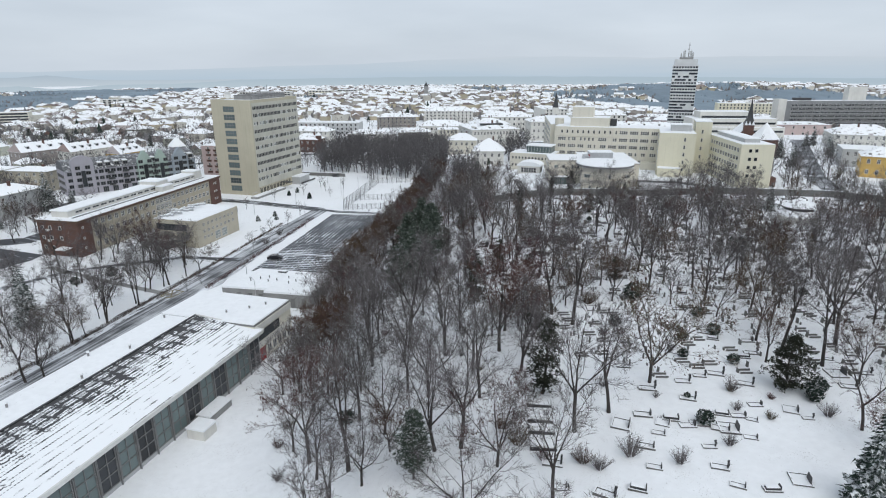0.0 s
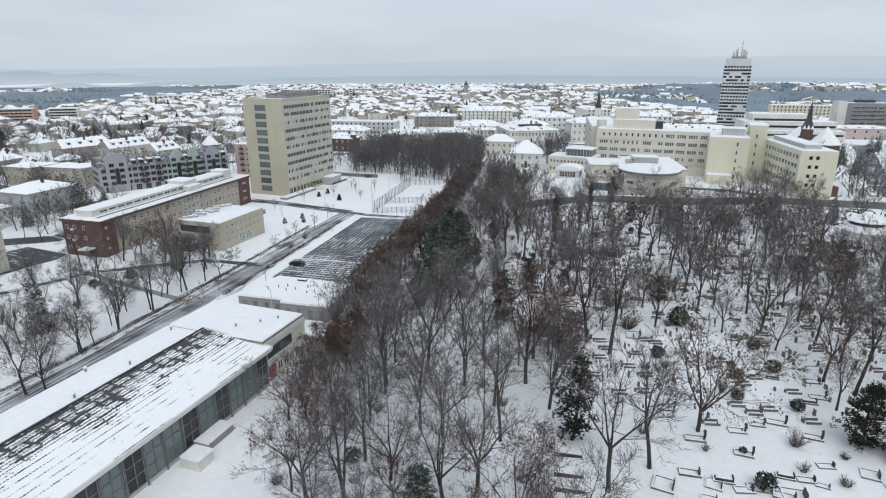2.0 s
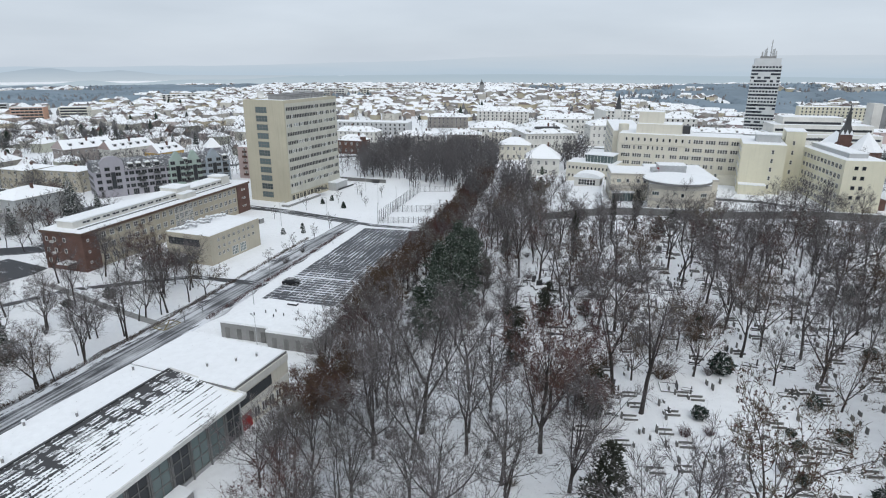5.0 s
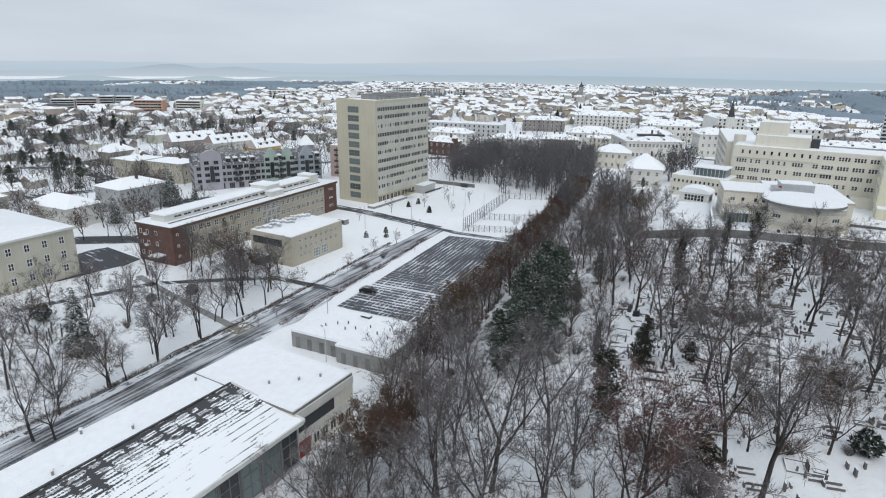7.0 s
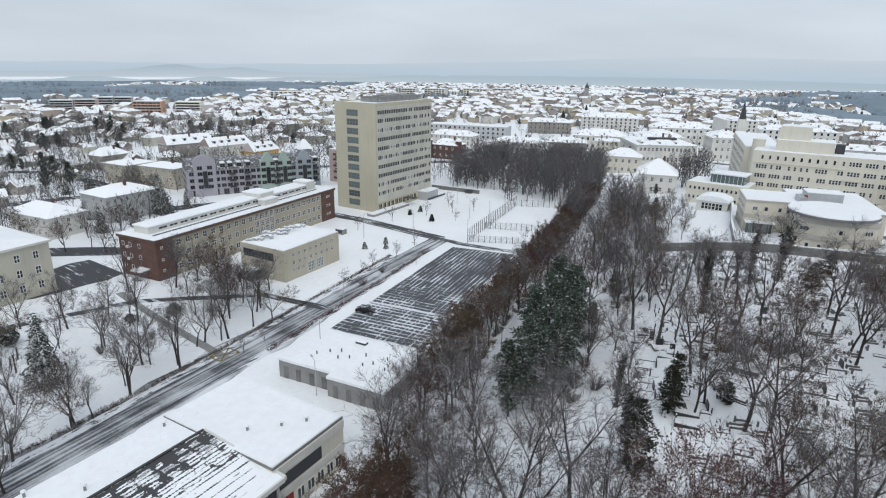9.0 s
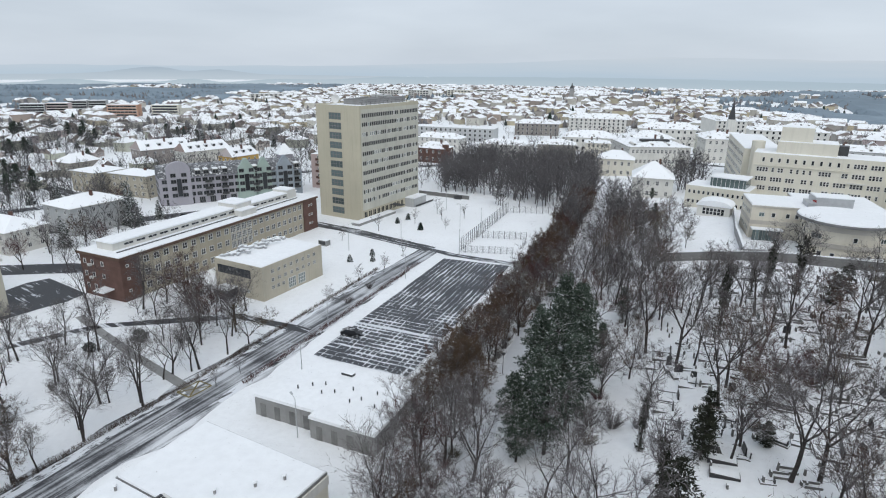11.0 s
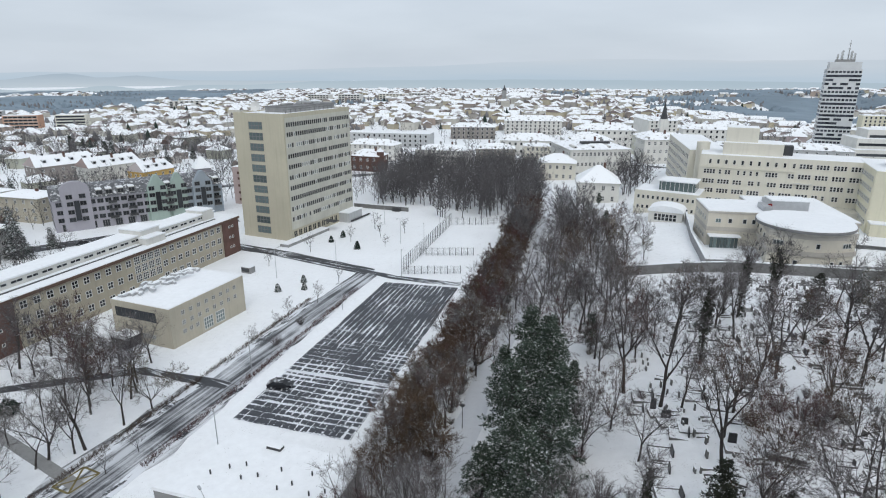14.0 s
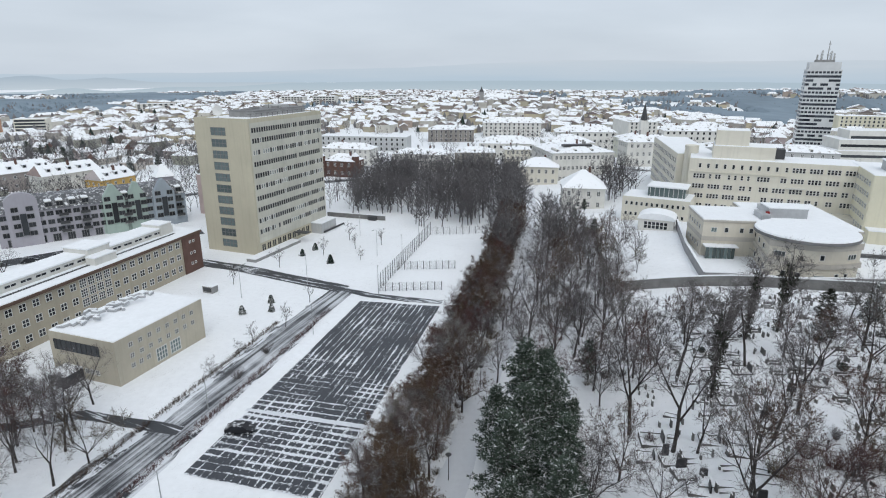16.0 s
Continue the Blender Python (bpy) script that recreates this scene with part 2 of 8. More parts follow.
M_ROOFTILE = surface("snowed_tile_roof", (0.20, 0.11, 0.085), vary=0.3, scale=0.5, fine=2.0, snow=(0.2, 1.0, 0.9), bump=0.3)
M_RED = surface("red_panel", (0.28, 0.03, 0.03), vary=0.15)
M_BARK = surface("dark_bark", (0.058, 0.050, 0.047), vary=0.35, scale=1.2, fine=8.0, snow=(0.62, 0.5, 1.6), bump=0.5)
M_TWIG = surface("grey_brown_twigs", (0.15, 0.136, 0.136), vary=0.3, scale=0.25, fine=2.0, snow=(0.74, 0.34, 0.9), jitter=0.5, bump=0)
M_TWIGRED = surface("red_brown_twigs", (0.105, 0.066, 0.053), vary=0.3, scale=0.25, fine=2.0, snow=(0.6, 0.15, 0.9), jitter=0.45, bump=0)
M_LEAFRED = surface("withered_leaves", (0.105, 0.062, 0.046), vary=0.35, scale=0.4, fine=3.0, jitter=0.4, bump=0)
M_NEEDLE = surface("dark_needles", (0.026, 0.044, 0.034), vary=0.4, scale=0.5, fine=4.0, snow=(0.55, 0.42, 2.0), bump=0)
M_PINE = surface("pine_needles", (0.060, 0.084, 0.062), vary=0.4, scale=0.5, fine=4.0, snow=(0.66, 0.32, 2.0), bump=0)
M_IVY = surface("ivy_leaves", (0.030, 0.034, 0.022), vary=0.4, scale=0.8, fine=4.0, snow=(0.8, 0.05, 2.5), bump=0)
M_GRAVE = surface("grave_stone", (0.17, 0.165, 0.16), vary=0.3, scale=0.8, fine=5.0, snow=(0.6, 1.0, 0.8), jitter=0.7)
M_GRAVED = surface("dark_granite", (0.045, 0.045, 0.048), rough=0.4, vary=0.3, jitter=0.5)


# ---- building blocks ----
class Shape:
    """Gathers vertices, faces and material slots of one mesh."""

    def __init__(self):
        self.v, self.f, self.s = [], [], []

    def add(self, verts, faces, slot=0):
        n = len(self.v)
        self.v.extend([tuple(p) for p in verts])
        self.f.extend([tuple(n + i for i in f) for f in faces])
        self.s.extend([slot] * len(faces))
        return self

    def box(self, x0, y0, z0, x1, y1, z1, slot=0, inset=0.0):
        i = inset
        return self.add([(x0, y0, z0), (x1, y0, z0), (x1, y1, z0), (x0, y1, z0), (x0 + i, y0 + i, z1), (x1 - i, y0 + i, z1), (x1 - i, y1 - i, z1), (x0 + i, y1 - i, z1)],
                        [(3, 2, 1, 0), (4, 5, 6, 7), (0, 1, 5, 4), (1, 2, 6, 5), (2, 3, 7, 6), (3, 0, 4, 7)], slot)

    def prism(self, outline, z0, z1, slot=0, inset=0.0):
        n = len(outline)
        cx, cy = sum(p[0] for p in outline) / n, sum(p[1] for p in outline) / n
        top = []
        for x, y in outline:
            d = max(1e-6, math.hypot(x - cx, y - cy))
            top.append((x + (cx - x) / d * inset, y + (cy - y) / d * inset, z1))
        faces = [tuple(range(n))[::-1], tuple(range(n, 2 * n))] + [(i, (i + 1) % n, n + (i + 1) % n, n + i) for i in range(n)]
        return self.add([(x, y, z0) for x, y in outline] + top, faces, slot)

    def tube(self, points, radii, sides=5, slot=0, cap=False):
        pts = [Vector(p) for p in points]
        ring, n0 = [], len(self.v)
        for i, p in enumerate(pts):
            d = (pts[min(i + 1, len(pts) - 1)] - pts[max(i - 1, 0)]).normalized()
            a = d.orthogonal().normalized() if i == 0 else (ref - d * ref.dot(d)).normalized()
            ref, c = a, d.cross(a)
            for k in range(sides):
                w = 2 * math.pi * k / sides
                ring.append(tuple(p + (a * math.cos(w) + c * math.sin(w)) * radii[i]))
        faces = []
        for i in range(len(pts) - 1):
            for k in range(sides):
                j = (k + 1) % sides
                faces.append((i * sides + k, i * sides + j, (i + 1) * sides + j, (i + 1) * sides + k))
        if cap:
            faces += [tuple(range(sides))[::-1], tuple(range((len(pts) - 1) * sides, len(pts) * sides))]
        return self.add(ring, faces, slot)

    def spike(self, p, q, r, sides=3, slot=0):
        p, q = Vector(p), Vector(q)
        d = (q - p).normalized()
        a = d.orthogonal().normalized()
        c = d.cross(a)
        ring = [tuple(p + (a * math.cos(2 * math.pi * k / sides) + c * math.sin(2 * math.pi * k / sides)) * r) for k in range(sides)]
        return self.add(ring + [tuple(q)], [(k, (k + 1) % sides, sides) for k in range(sides)], slot)

    def sliver(self, p, q, side, slot=0):
        """One fine twig: a long thin blade."""
        n = len(self.v)
        self.v += [tuple(p - side), tuple(p + side), tuple(q)]
        self.f.append((n, n + 1, n + 2))
        self.s.append(slot)

    def mesh(self, name, *mats, smooth=False):
        me = bpy.data.meshes.new(name)
        me.from_pydata(self.v, [], self.f)
        for m in mats:
            me.materials.append(m)
        if len(mats) > 1:
            me.polygons.foreach_set("material_index", self.s)
        if smooth:
            me.polygons.foreach_set("use_smooth", [True] * len(me.polygons))
        me.update()
        return me


def part(name, shape, mats, parent, label="", smooth=False, at=None):
    """One mesh object under a thing or under a part."""
    mats = mats if isinstance(mats, tuple) else (mats,)
    data = shape.mesh(name, *mats, smooth=smooth) if isinstance(shape, Shape) else shape
    ob = new(name, data)
    ob.parent = parent
    if at is not None:
        ob.matrix_basis = at
    return tagged(ob, label)


def thing(name, at, label, category, group="", kind=""):
    ob = new(name)
    ob.empty_display_size = 0.5
    ob.matrix_basis = at
    return tagged(ob, label, category, group, kind)


def smooth_step(a, b, x):
    t = np.clip((np.asarray(x, dtype=float) - a) / (b - a), 0, 1)
    return t * t * (3 - 2 * t)


def height(x, y):
    """Height of the ground: flat campus, bank up to the wood, cemetery terrace rising to the hospital, town, then falling away into mist."""
    x, y = np.asarray(x, dtype=float), np.asarray(y, dtype=float)
    foot = np.interp(y, [95, 140, 165, 190, 240], [-30, -28, -26, -17, -24])
    brow = np.interp(y, [90, 140, 190, 240], [2, 32, 46, 48])
    near = 1 - smooth_step(95, 150, y)
    z = np.interp(y, [60, 135, 165], [9.9, 8.6, 8.0]) * smooth_step(foot, brow, x) * (1 - 0.12 * near * (1 - smooth_step(0, 28, x)))
    z = z * (1 - 0.55 * smooth_step(250, 310, y) * (1 - smooth_step(30, 50, x)))
    z = z * (1 - smooth_step(300, 520, y))
    r = np.hypot(x, y)
    z = z + 10 * np.exp(-(((x + 10) / 160) ** 2 + ((y - 900) / 140) ** 2))
    z = z - 20 * np.exp(-(((x - 470) / 210) ** 2 + ((y - 860) / 200) ** 2)) + 13 * np.exp(-(((x - 560) / 330) ** 2 + ((y - 1180) / 150) ** 2))
    z = z - 45 * smooth_step(1350, 2400, r)
    return z


def ground_z(x, y):
    return float(height(x, y))


# ---- ground ----
def spread(lo, hi, step, far, grow=1.16):
    inner = list(np.arange(lo, hi + 0.1, step))
    up, s = [inner[-1]], step
    while up[-1] < far:
        s *= grow
        up.append(up[-1] + s)
    down, s = [inner[0]], step
    while down[-1] > -far:
        s *= grow
        down.append(down[-1] - s)
    return np.array(down[:0:-1] + inner + up[1:])


gx, gy = spread(-230, 240, 3.0, 4700), spread(-60, 430, 3.0, 4700)
X, Y = np.meshgrid(gx, gy)
Z = height(X, Y)
nx, ny = len(gx), len(gy)
ids = np.arange(nx * ny).reshape(ny, nx)
quads = np.stack([ids[:-1, :-1], ids[:-1, 1:], ids[1:, 1:], ids[1:, :-1]], -1).reshape(-1, 4)
ground_mesh = bpy.data.meshes.new("ground")
ground_mesh.from_pydata(np.stack([X, Y, Z], -1).reshape(-1, 3).tolist(), [], quads.tolist())
ground_mesh.materials.append(M_GROUND)
ground_mesh.polygons.foreach_set("use_smooth", [True] * len(ground_mesh.polygons))
tagged(new("ground", ground_mesh), "snow-covered ground with leaf litter showing through", "ground", kind="structure")


def strip(name, line, width, mat, label, lift=0.04, category="road", step=4.0, wobble=0.0):
    """A flat strip laid on the ground along a line of places."""
    pts = []
    for (x0, y0), (x1, y1) in zip(line[:-1], line[1:]):
        n = max(1, int(math.hypot(x1 - x0, y1 - y0) / step))
        pts += [(x0 + (x1 - x0) * i / n, y0 + (y1 - y0) * i / n) for i in range(n)]
    pts.append(line[-1])
    s, k = Shape(), 4
    verts, faces = [], []
    for i, (x, y) in enumerate(pts):
        a, b = pts[max(i - 1, 0)], pts[min(i + 1, len(pts) - 1)]
        d = math.hypot(b[0] - a[0], b[1] - a[1])
        px, py = (b[1] - a[1]) / d, -(b[0] - a[0]) / d
        for j in range(k + 1):
            o = (j / k - 0.5) * width
            if j in (0, k):
                o *= 1 + wobble * (noise.noise((x * 0.3, y * 0.3, j)))
            verts.append((x + px * o, y + py * o, ground_z(x + px * o, y + py * o) + lift))
    for i in range(len(pts) - 1):
        for j in range(k):
            faces.append((i * (k + 1) + j, i * (k + 1) + j + 1, (i + 1) * (k + 1) + j + 1, (i + 1) * (k + 1) + j))
    s.add(verts, faces)
    return tagged(new(name, s.mesh(name, mat, smooth=True)), label, category, kind="structure")


strip("slush_strip", [(-84, 52), (-74, 82), (-68, 104), (-63, 130), (-59.5, 150)], 11.0, M_SLUSH, "slushy wheel tracks spread beside the road", lift=0.02, wobble=0.5)
strip("road", [(-86, 40), (-76, 70), (-68.5, 95), (-63, 124), (-58.5, 150), (-51, 194), (-47, 213)], 6.5, M_ROAD, "campus road with wheel tracks through packed snow", wobble=0.25)
strip("verge", [(-90, 40), (-80, 70), (-73, 95), (-67.3, 124), (-62.6, 150), (-55.5, 190)], 1.6, M_TREAD, "slushy verge with a snowy hedge line", lift=0.045, wobble=0.6, category="verge")
strip("verge", [(-59.5, 124), (-55, 150), (-49, 186)], 1.4, M_TREAD, "slushy verge beside the campus road", lift=0.045, wobble=0.6, category="verge")
strip("road", [(-47, 213), (-62, 219), (-78, 226), (-98, 232), (-125, 238)], 5.0, M_LANE, "cleared lane in front of the office tower", lift=0.05, wobble=0.2)
strip("road", [(-47, 213), (-40, 209.5), (-30, 207.5), (-22, 206.5)], 2.6, M_LANE, "narrow cleared lane past the parking lot", lift=0.055, wobble=0.4)
strip("road", [(-57, 152), (-75, 155), (-100, 143), (-118, 120)], 2.4, M_LANE, "wet lane beside the brick-ended building", lift=0.05, wobble=0.3)
strip("road", [(-190, 150), (-132, 172), (-124, 205), (-128, 245)], 8.0, M_YARD, "street behind the long campus building", lift=0.05, wobble=0.1)
strip("road", [(-420, 330), (-300, 292), (-205, 283), (-168, 300), (-130, 330), (-112, 380)], 6.5, M_LANE, "suburban street between gardens", lift=0.06, wobble=0.15)
strip("road", [(-240, 170), (-206, 215), (-188, 236), (-196, 275)], 6.5, M_LANE, "suburban street curving between villas", lift=0.05, wobble=0.15)
strip("road", [(-330, 240), (-250, 262), (-190, 238)], 6.0, M_LANE, "suburban street between gardens", lift=0.07, wobble=0.15)
strip("road", [(-130, 330), (-110, 344), (-60, 372), (10, 392), (90, 344)], 6.5, M_LANE, "town street at the end of the park", lift=0.05, wobble=0.15)
strip("pavement", [(-64, 125), (-69, 127.3), (-84, 134), (-97.3, 140.5), (-108, 146)], 1.8, M_CONC, "narrow paved footpath across the snowy lawn", lift=0.05, category="path")
strip("pavement", [(-16.2, 60), (-16.7, 110), (-16.3, 126), (-15.9, 138), (-13.6, 153), (-12.5, 161), (-10.5, 172), (-7.3, 190), (-5.1, 206), (-2.9, 228), (2.8, 276), (5.3, 340)], 4.4, M_SNOWPATH, "trodden snow path along the tree row", lift=0.05, category="path", wobble=0.3)
strip("road", [(-172, 196), (-150, 222), (-118, 254), (-108, 262)], 7.0, M_YARD, "dark street in front of the apartment house", lift=0.06, wobble=0.15)
strip("road", [(-152, 112), (-130, 146), (-125, 160)], 19.0, M_YARD, "wet yard beside the brick gable end", lift=0.07, wobble=0.3)
strip("pavement", [(139, 190), (147, 218), (153.5, 237), (176, 281), (212, 349), (228, 380)], 8.5, M_LANE, "town street beyond the cemetery", lift=0.05, category="road", wobble=0.1)
strip("pavement", [(75, 228), (92, 224), (112, 206)], 4.0, M_LANE, "dark cleared drive in front of the hospital wings", lift=0.05, category="road", wobble=0.2)

lot = Shape().add([(-51.6, 142.6, 0.06), (-31.8, 139.2, 0.06), (-22.3, 204.0, 0.06), (-41.3, 205.6, 0.06)], [(0, 1, 2, 3)])
tagged(new("parking_lot", lot.mesh("parking_lot", M_LOT)), "dark asphalt parking lot streaked with thin snow", "parking lot", kind="structure")
strip("snow_ridge", [(-49.4, 158.6), (-39, 156.8), (-28.6, 155.2)], 0.9, M_SNOWPATH, "thin ridge of snow across the parking lot", lift=0.09, category="snow", wobble=0.5)


# ---- windows ----
window_cache = {}


def window_mesh(w, h, nx=2, ny=1, frame=None, glass=None, bar=0.09, deep=0.10):
    """A window modelled upright in its wall: frame bars standing proud of dark panes."""
    frame, glass = frame or M_FRAME, glass or M_GLASS
    key = (round(w, 2), round(h, 2), nx, ny, frame.name, glass.name, bar, deep)
    if key not in window_cache:
        xs, zs = [-w / 2], [-h / 2]
        for n, size, line in ((nx, w, xs), (ny, h, zs)):
            gap = (size - bar * (n + 1)) / n
            for _ in range(n):
                line += [line[-1] + bar, line[-1] + bar + gap]
            line.append(line[-1] + bar)
        s, at = Shape(), {}

        def vert(x, z, y):
            if (x, z, y) not in at:
                at[x, z, y] = len(s.v)
                s.v.append((x, y, z))
            return at[x, z, y]

        def quad(slot, *corners):
            s.f.append(tuple(vert(*c) for c in corners))
            s.s.append(slot)

        for i, (x0, x1) in enumerate(zip(xs[:-1], xs[1:])):
            for k, (z0, z1) in enumerate(zip(zs[:-1], zs[1:])):
                ring = ((x0, z0), (x1, z0), (x1, z1), (x0, z1))
                if i % 2 and k % 2:
                    quad(1, *[(x, z, -0.02) for x, z in ring])
                    for c, d in zip(ring, ring[1:] + ring[:1]):
                        quad(0, (*c, -deep), (*d, -deep), (*d, -0.02), (*c, -0.02))
                else:
                    quad(0, *[(x, z, -deep) for x, z in ring])
        edge = [(x, zs[0]) for x in xs] + [(xs[-1], z) for z in zs[1:]] + [(x, zs[-1]) for x in xs[-2::-1]] + [(xs[0], z) for z in zs[-2:0:-1]]
        for c, d in zip(edge, edge[1:] + edge[:1]):
            quad(0, (*d, -deep), (*c, -deep), (*c, 0.0), (*d, 0.0))
        window_cache[key] = s.mesh("window", frame, glass)
    return window_cache[key]


def windows(parent, data, face, W, L, along, levels, name="window", skip=0.0):
    for z in levels:
        for a in along:
            if skip and random.random() < skip:
                continue
            x, y, rz = {"front": (a, 0, 0), "right": (W, a, 90), "left": (0, a, -90), "back": (a, L, 180)}[face]
            part(name, data, (), parent, at=pose(x, y, z, 0, 0, rz))


def far_windows(parent, w, h, along, levels):
    """The window openings of a facade so far off that single ones cannot be picked apart."""
    s = Shape()
    for z in levels:
        for a in along:
            s.box(a - w / 2 - 0.14, -0.06, z - h / 2 - 0.14, a + w / 2 + 0.14, -0.004, z + h / 2 + 0.14, 0)
            s.box(a - w / 2, -0.12, z - h / 2, a + w / 2, -0.064, z + h / 2, 1)
    tagged(part("window_rows", s, (M_FRAME, M_GLASS), parent), kind="stuff")


def steps(a, b, n):
    return [a + (b - a) * (i + 0.5) / n for i in range(n)]


def flat_block(parent, W, L, H, wall_mat, x=0.0, y=0.0, z=0.0, parapet=0.35, name="wall", roof=True, edge=None, over=0.0):
    """A block with a parapet, a sheet edge and a bed of snow on its flat roof."""
    part(name, Shape().box(x, y, z - 1.5 if z == 0 else z, x + W, y + L, z + H), wall_mat, parent)
    if roof:
        s = Shape()
        o = over
        for b in ((x - o, y - o, x + W + o, y + 0.3), (x - o, y + L - 0.3, x + W + o, y + L + o), (x - o, y + 0.3, x + 0.3, y + L - 0.3), (x + W - 0.3, y + 0.3, x + W + o, y + L - 0.3)):
            s.box(b[0], b[1], z + H + 0.003, b[2], b[3], z + H + parapet)
        part("parapet", s, edge or wall_mat, parent)
        part("roof_snow", Shape().box(x - o + 0.06, y - o + 0.06, z + H + parapet * 0.6, x + W + o - 0.06, y + L + o - 0.06, z + H + parapet + 0.16, inset=0.12), M_SNOW, parent, "thick even snow on the flat roof", smooth=False)


def hip_roof(parent, W, L, z, rise, mat=None, over=0.5, x=0.0, y=0.0, ridge=0.5, gable=False):
    x0, y0, x1, y1 = x - over, y - over, x + W + over, y + L + over
    s = Shape()
    if W >= L:
        r = 0.0 if gable else min(W, L) * ridge
        a, b = (x0 + r, (y0 + y1) / 2, z + rise), (x1 - r, (y0 + y1) / 2, z + rise)
        s.add([(x0, y0, z), (x1, y0, z), (x1, y1, z), (x0, y1, z), a, b], [(0, 1, 5, 4), (1, 2, 5), (2, 3, 4, 5), (3, 0, 4), (3, 2, 1, 0)])
    else:
        r = 0.0 if gable else min(W, L) * ridge
        a, b = ((x0 + x1) / 2, y0 + r, z + rise), ((x0 + x1) / 2, y1 - r, z + rise)
        s.add([(x0, y0, z), (x1, y0, z), (x1, y1, z), (x0, y1, z), a, b], [(0, 1, 4), (1, 2, 5, 4), (2, 3, 5), (3, 0, 4, 5), (3, 2, 1, 0)])
    return part("roof", s, mat or M_ROOFTILE, parent)


# ---- office tower ----
def office_tower():
    W, L, H = 18.8, 36.5, 38.6
    t = thing("office_tower", pose(-96.5, 243.2, 0, 0, 0, -16.3), "eleven-storey beige office tower with rows of small windows", "office building")
    part("wall", Shape().box(0, 0, -1.5, W, L, H), M_BEIGE, t)
    part("facade", Shape().box(W + 0.003, 0.6, 3.6, W + 0.12, L - 0.3, H - 0.5), M_BEIGE2, t, "pale grey-beige panelled long facade")
    s = Shape()
    for b in ((0, 0, W, 0.3), (0, L - 0.3, W, L), (0, 0.3, 0.3, L - 0.3), (W - 0.3, 0.3, W, L - 0.3)):
        s.box(b[0], b[1], H + 0.003, b[2], b[3], H + 0.7)
    part("parapet", s, M_BEIGE, t)
    part("roof_snow", Shape().box(0.35, 0.35, H + 0.003, W - 0.35, L - 0.35, H + 0.35), M_SNOW, t)
    part("penthouse", Shape().box(5, 9, H + 0.3, 13.5, L - 1, H + 2.0), M_CONC, t, "grey plant storey on the roof")
    part("roof_snow", Shape().box(4.8, 8.8, H + 2.0, 13.7, L - 0.8, H + 2.2, inset=0.1), M_EDGE, t)
    rail = Shape()
    for y in steps(1, L - 1, 14):
        rail.tube([(W - 0.6, y, H + 0.7), (W - 0.6, y, H + 1.8)], [0.05, 0.05], 4)
    rail.tube([(W - 0.6, 1, H + 1.8), (W - 0.6, L - 1, H + 1.8)], [0.05, 0.05], 4)
    part("railing", rail, M_DARK, t)
    dish = Shape()
    ring = [(1.5 * r * math.cos(a), -0.5 * r * r, 1.5 * r * math.sin(a)) for r in (0.05, 0.5, 1.0) for a in np.linspace(0, 2 * math.pi, 17)[:16]]
    dish.add(ring, [(k * 16 + i, k * 16 + (i + 1) % 16, k * 16 + 16 + (i + 1) % 16, k * 16 + 16 + i) for k in range(2) for i in range(16)])
    dish.tube([(0, 0.3, -2.2), (0, 0.1, 0)], [0.12, 0.12], 6)
    part("satellite_dish", dish, M_FRAME, t, "white satellite dish", smooth=True, at=pose(6.5, 3.0, H + 2.4, -15, 0, 20))
    for k, (x, y, h) in enumerate(((8, 12, 3.0), (11, 20, 2.2), (9, 28, 3.5), (3, 20, 1.6))):
        part("antenna", Shape().tube([(x, y, H + 2.4), (x, y, H + 2.4 + h)], [0.07, 0.04], 4), M_DARK, t)
    for k, (x, y) in enumerate(((10, 12), (8, 17), (11, 24))):
        part("roof_unit", Shape().box(x - 1, y - 1.3, H + 2.1, x + 1, y + 1.3, H + 2.7), M_CONC, t)
    part("plant_room", Shape().box(6, 24, H + 2.21, 12, 29, H + 3.0), M_GREYW, t, "small pale plant room")
    levels = [H - 3.0 - 3.28 * i for i in range(11)]
    stair = window_mesh(5.2, 2.25, 4, 2, M_EDGE, M_GLASSG, 0.12)
    windows(t, stair, "front", W, L, [8.3], levels)
    small = window_mesh(0.72, 1.35, 1, 1, M_EDGE, M_GLASS, 0.06)
    bright = window_mesh(0.72, 1.35, 1, 1, M_FRAME, M_GLASSG, 0.12)
    for k, z in enumerate([H - 2.2] + [H - 2.2 - 3.28 * i for i in range(1, 10)]):
        n = 32
        for a in steps(0.9, L - 0.8, n):
            if random.random() < 0.03:
                continue
            lit = random.random() < (0.04 if k in (0, 3, 6, 7) else 0.40)
            part("window", bright if lit else small, (), t, at=pose(W + 0.12, a, z - (0.35 if k == 0 else 0), 0, 0, 90))
    for k in range(10):
        part("ledge", Shape().box(W + 0.122, 0.6, H - 4.0 - 3.28 * k, W + 0.24, L - 0.3, H - 3.75 - 3.28 * k), M_BEIGE2, t)
    base = window_mesh(1.9, 2.2, 2, 1, M_BEIGE, M_GLASS, 0.14)
    windows(t, base, "right", W + 0.02, L, steps(0.8, 26, 10), [2.0])
    part("porch", Shape().box(W + 0.003, 27, 0, W + 4.0, L - 0.5, 3.4), M_GREYW, t, "low grey entrance block")
    part("roof_snow", Shape().box(W + 0.003, 26.8, 3.4, W + 4.2, L - 0.3, 3.7), M_SNOW, t)
    part("canopy", Shape().box(W + 1, 16, 2.9, W + 5.5, 18.5, 3.15), M_DARK, t, "dark entrance canopy")
    part("canopy", Shape().box(W + 4.2, 28, 0.2, W + 4.6, L + 4, 0.7), M_DARK, t, "dark low edge wall")
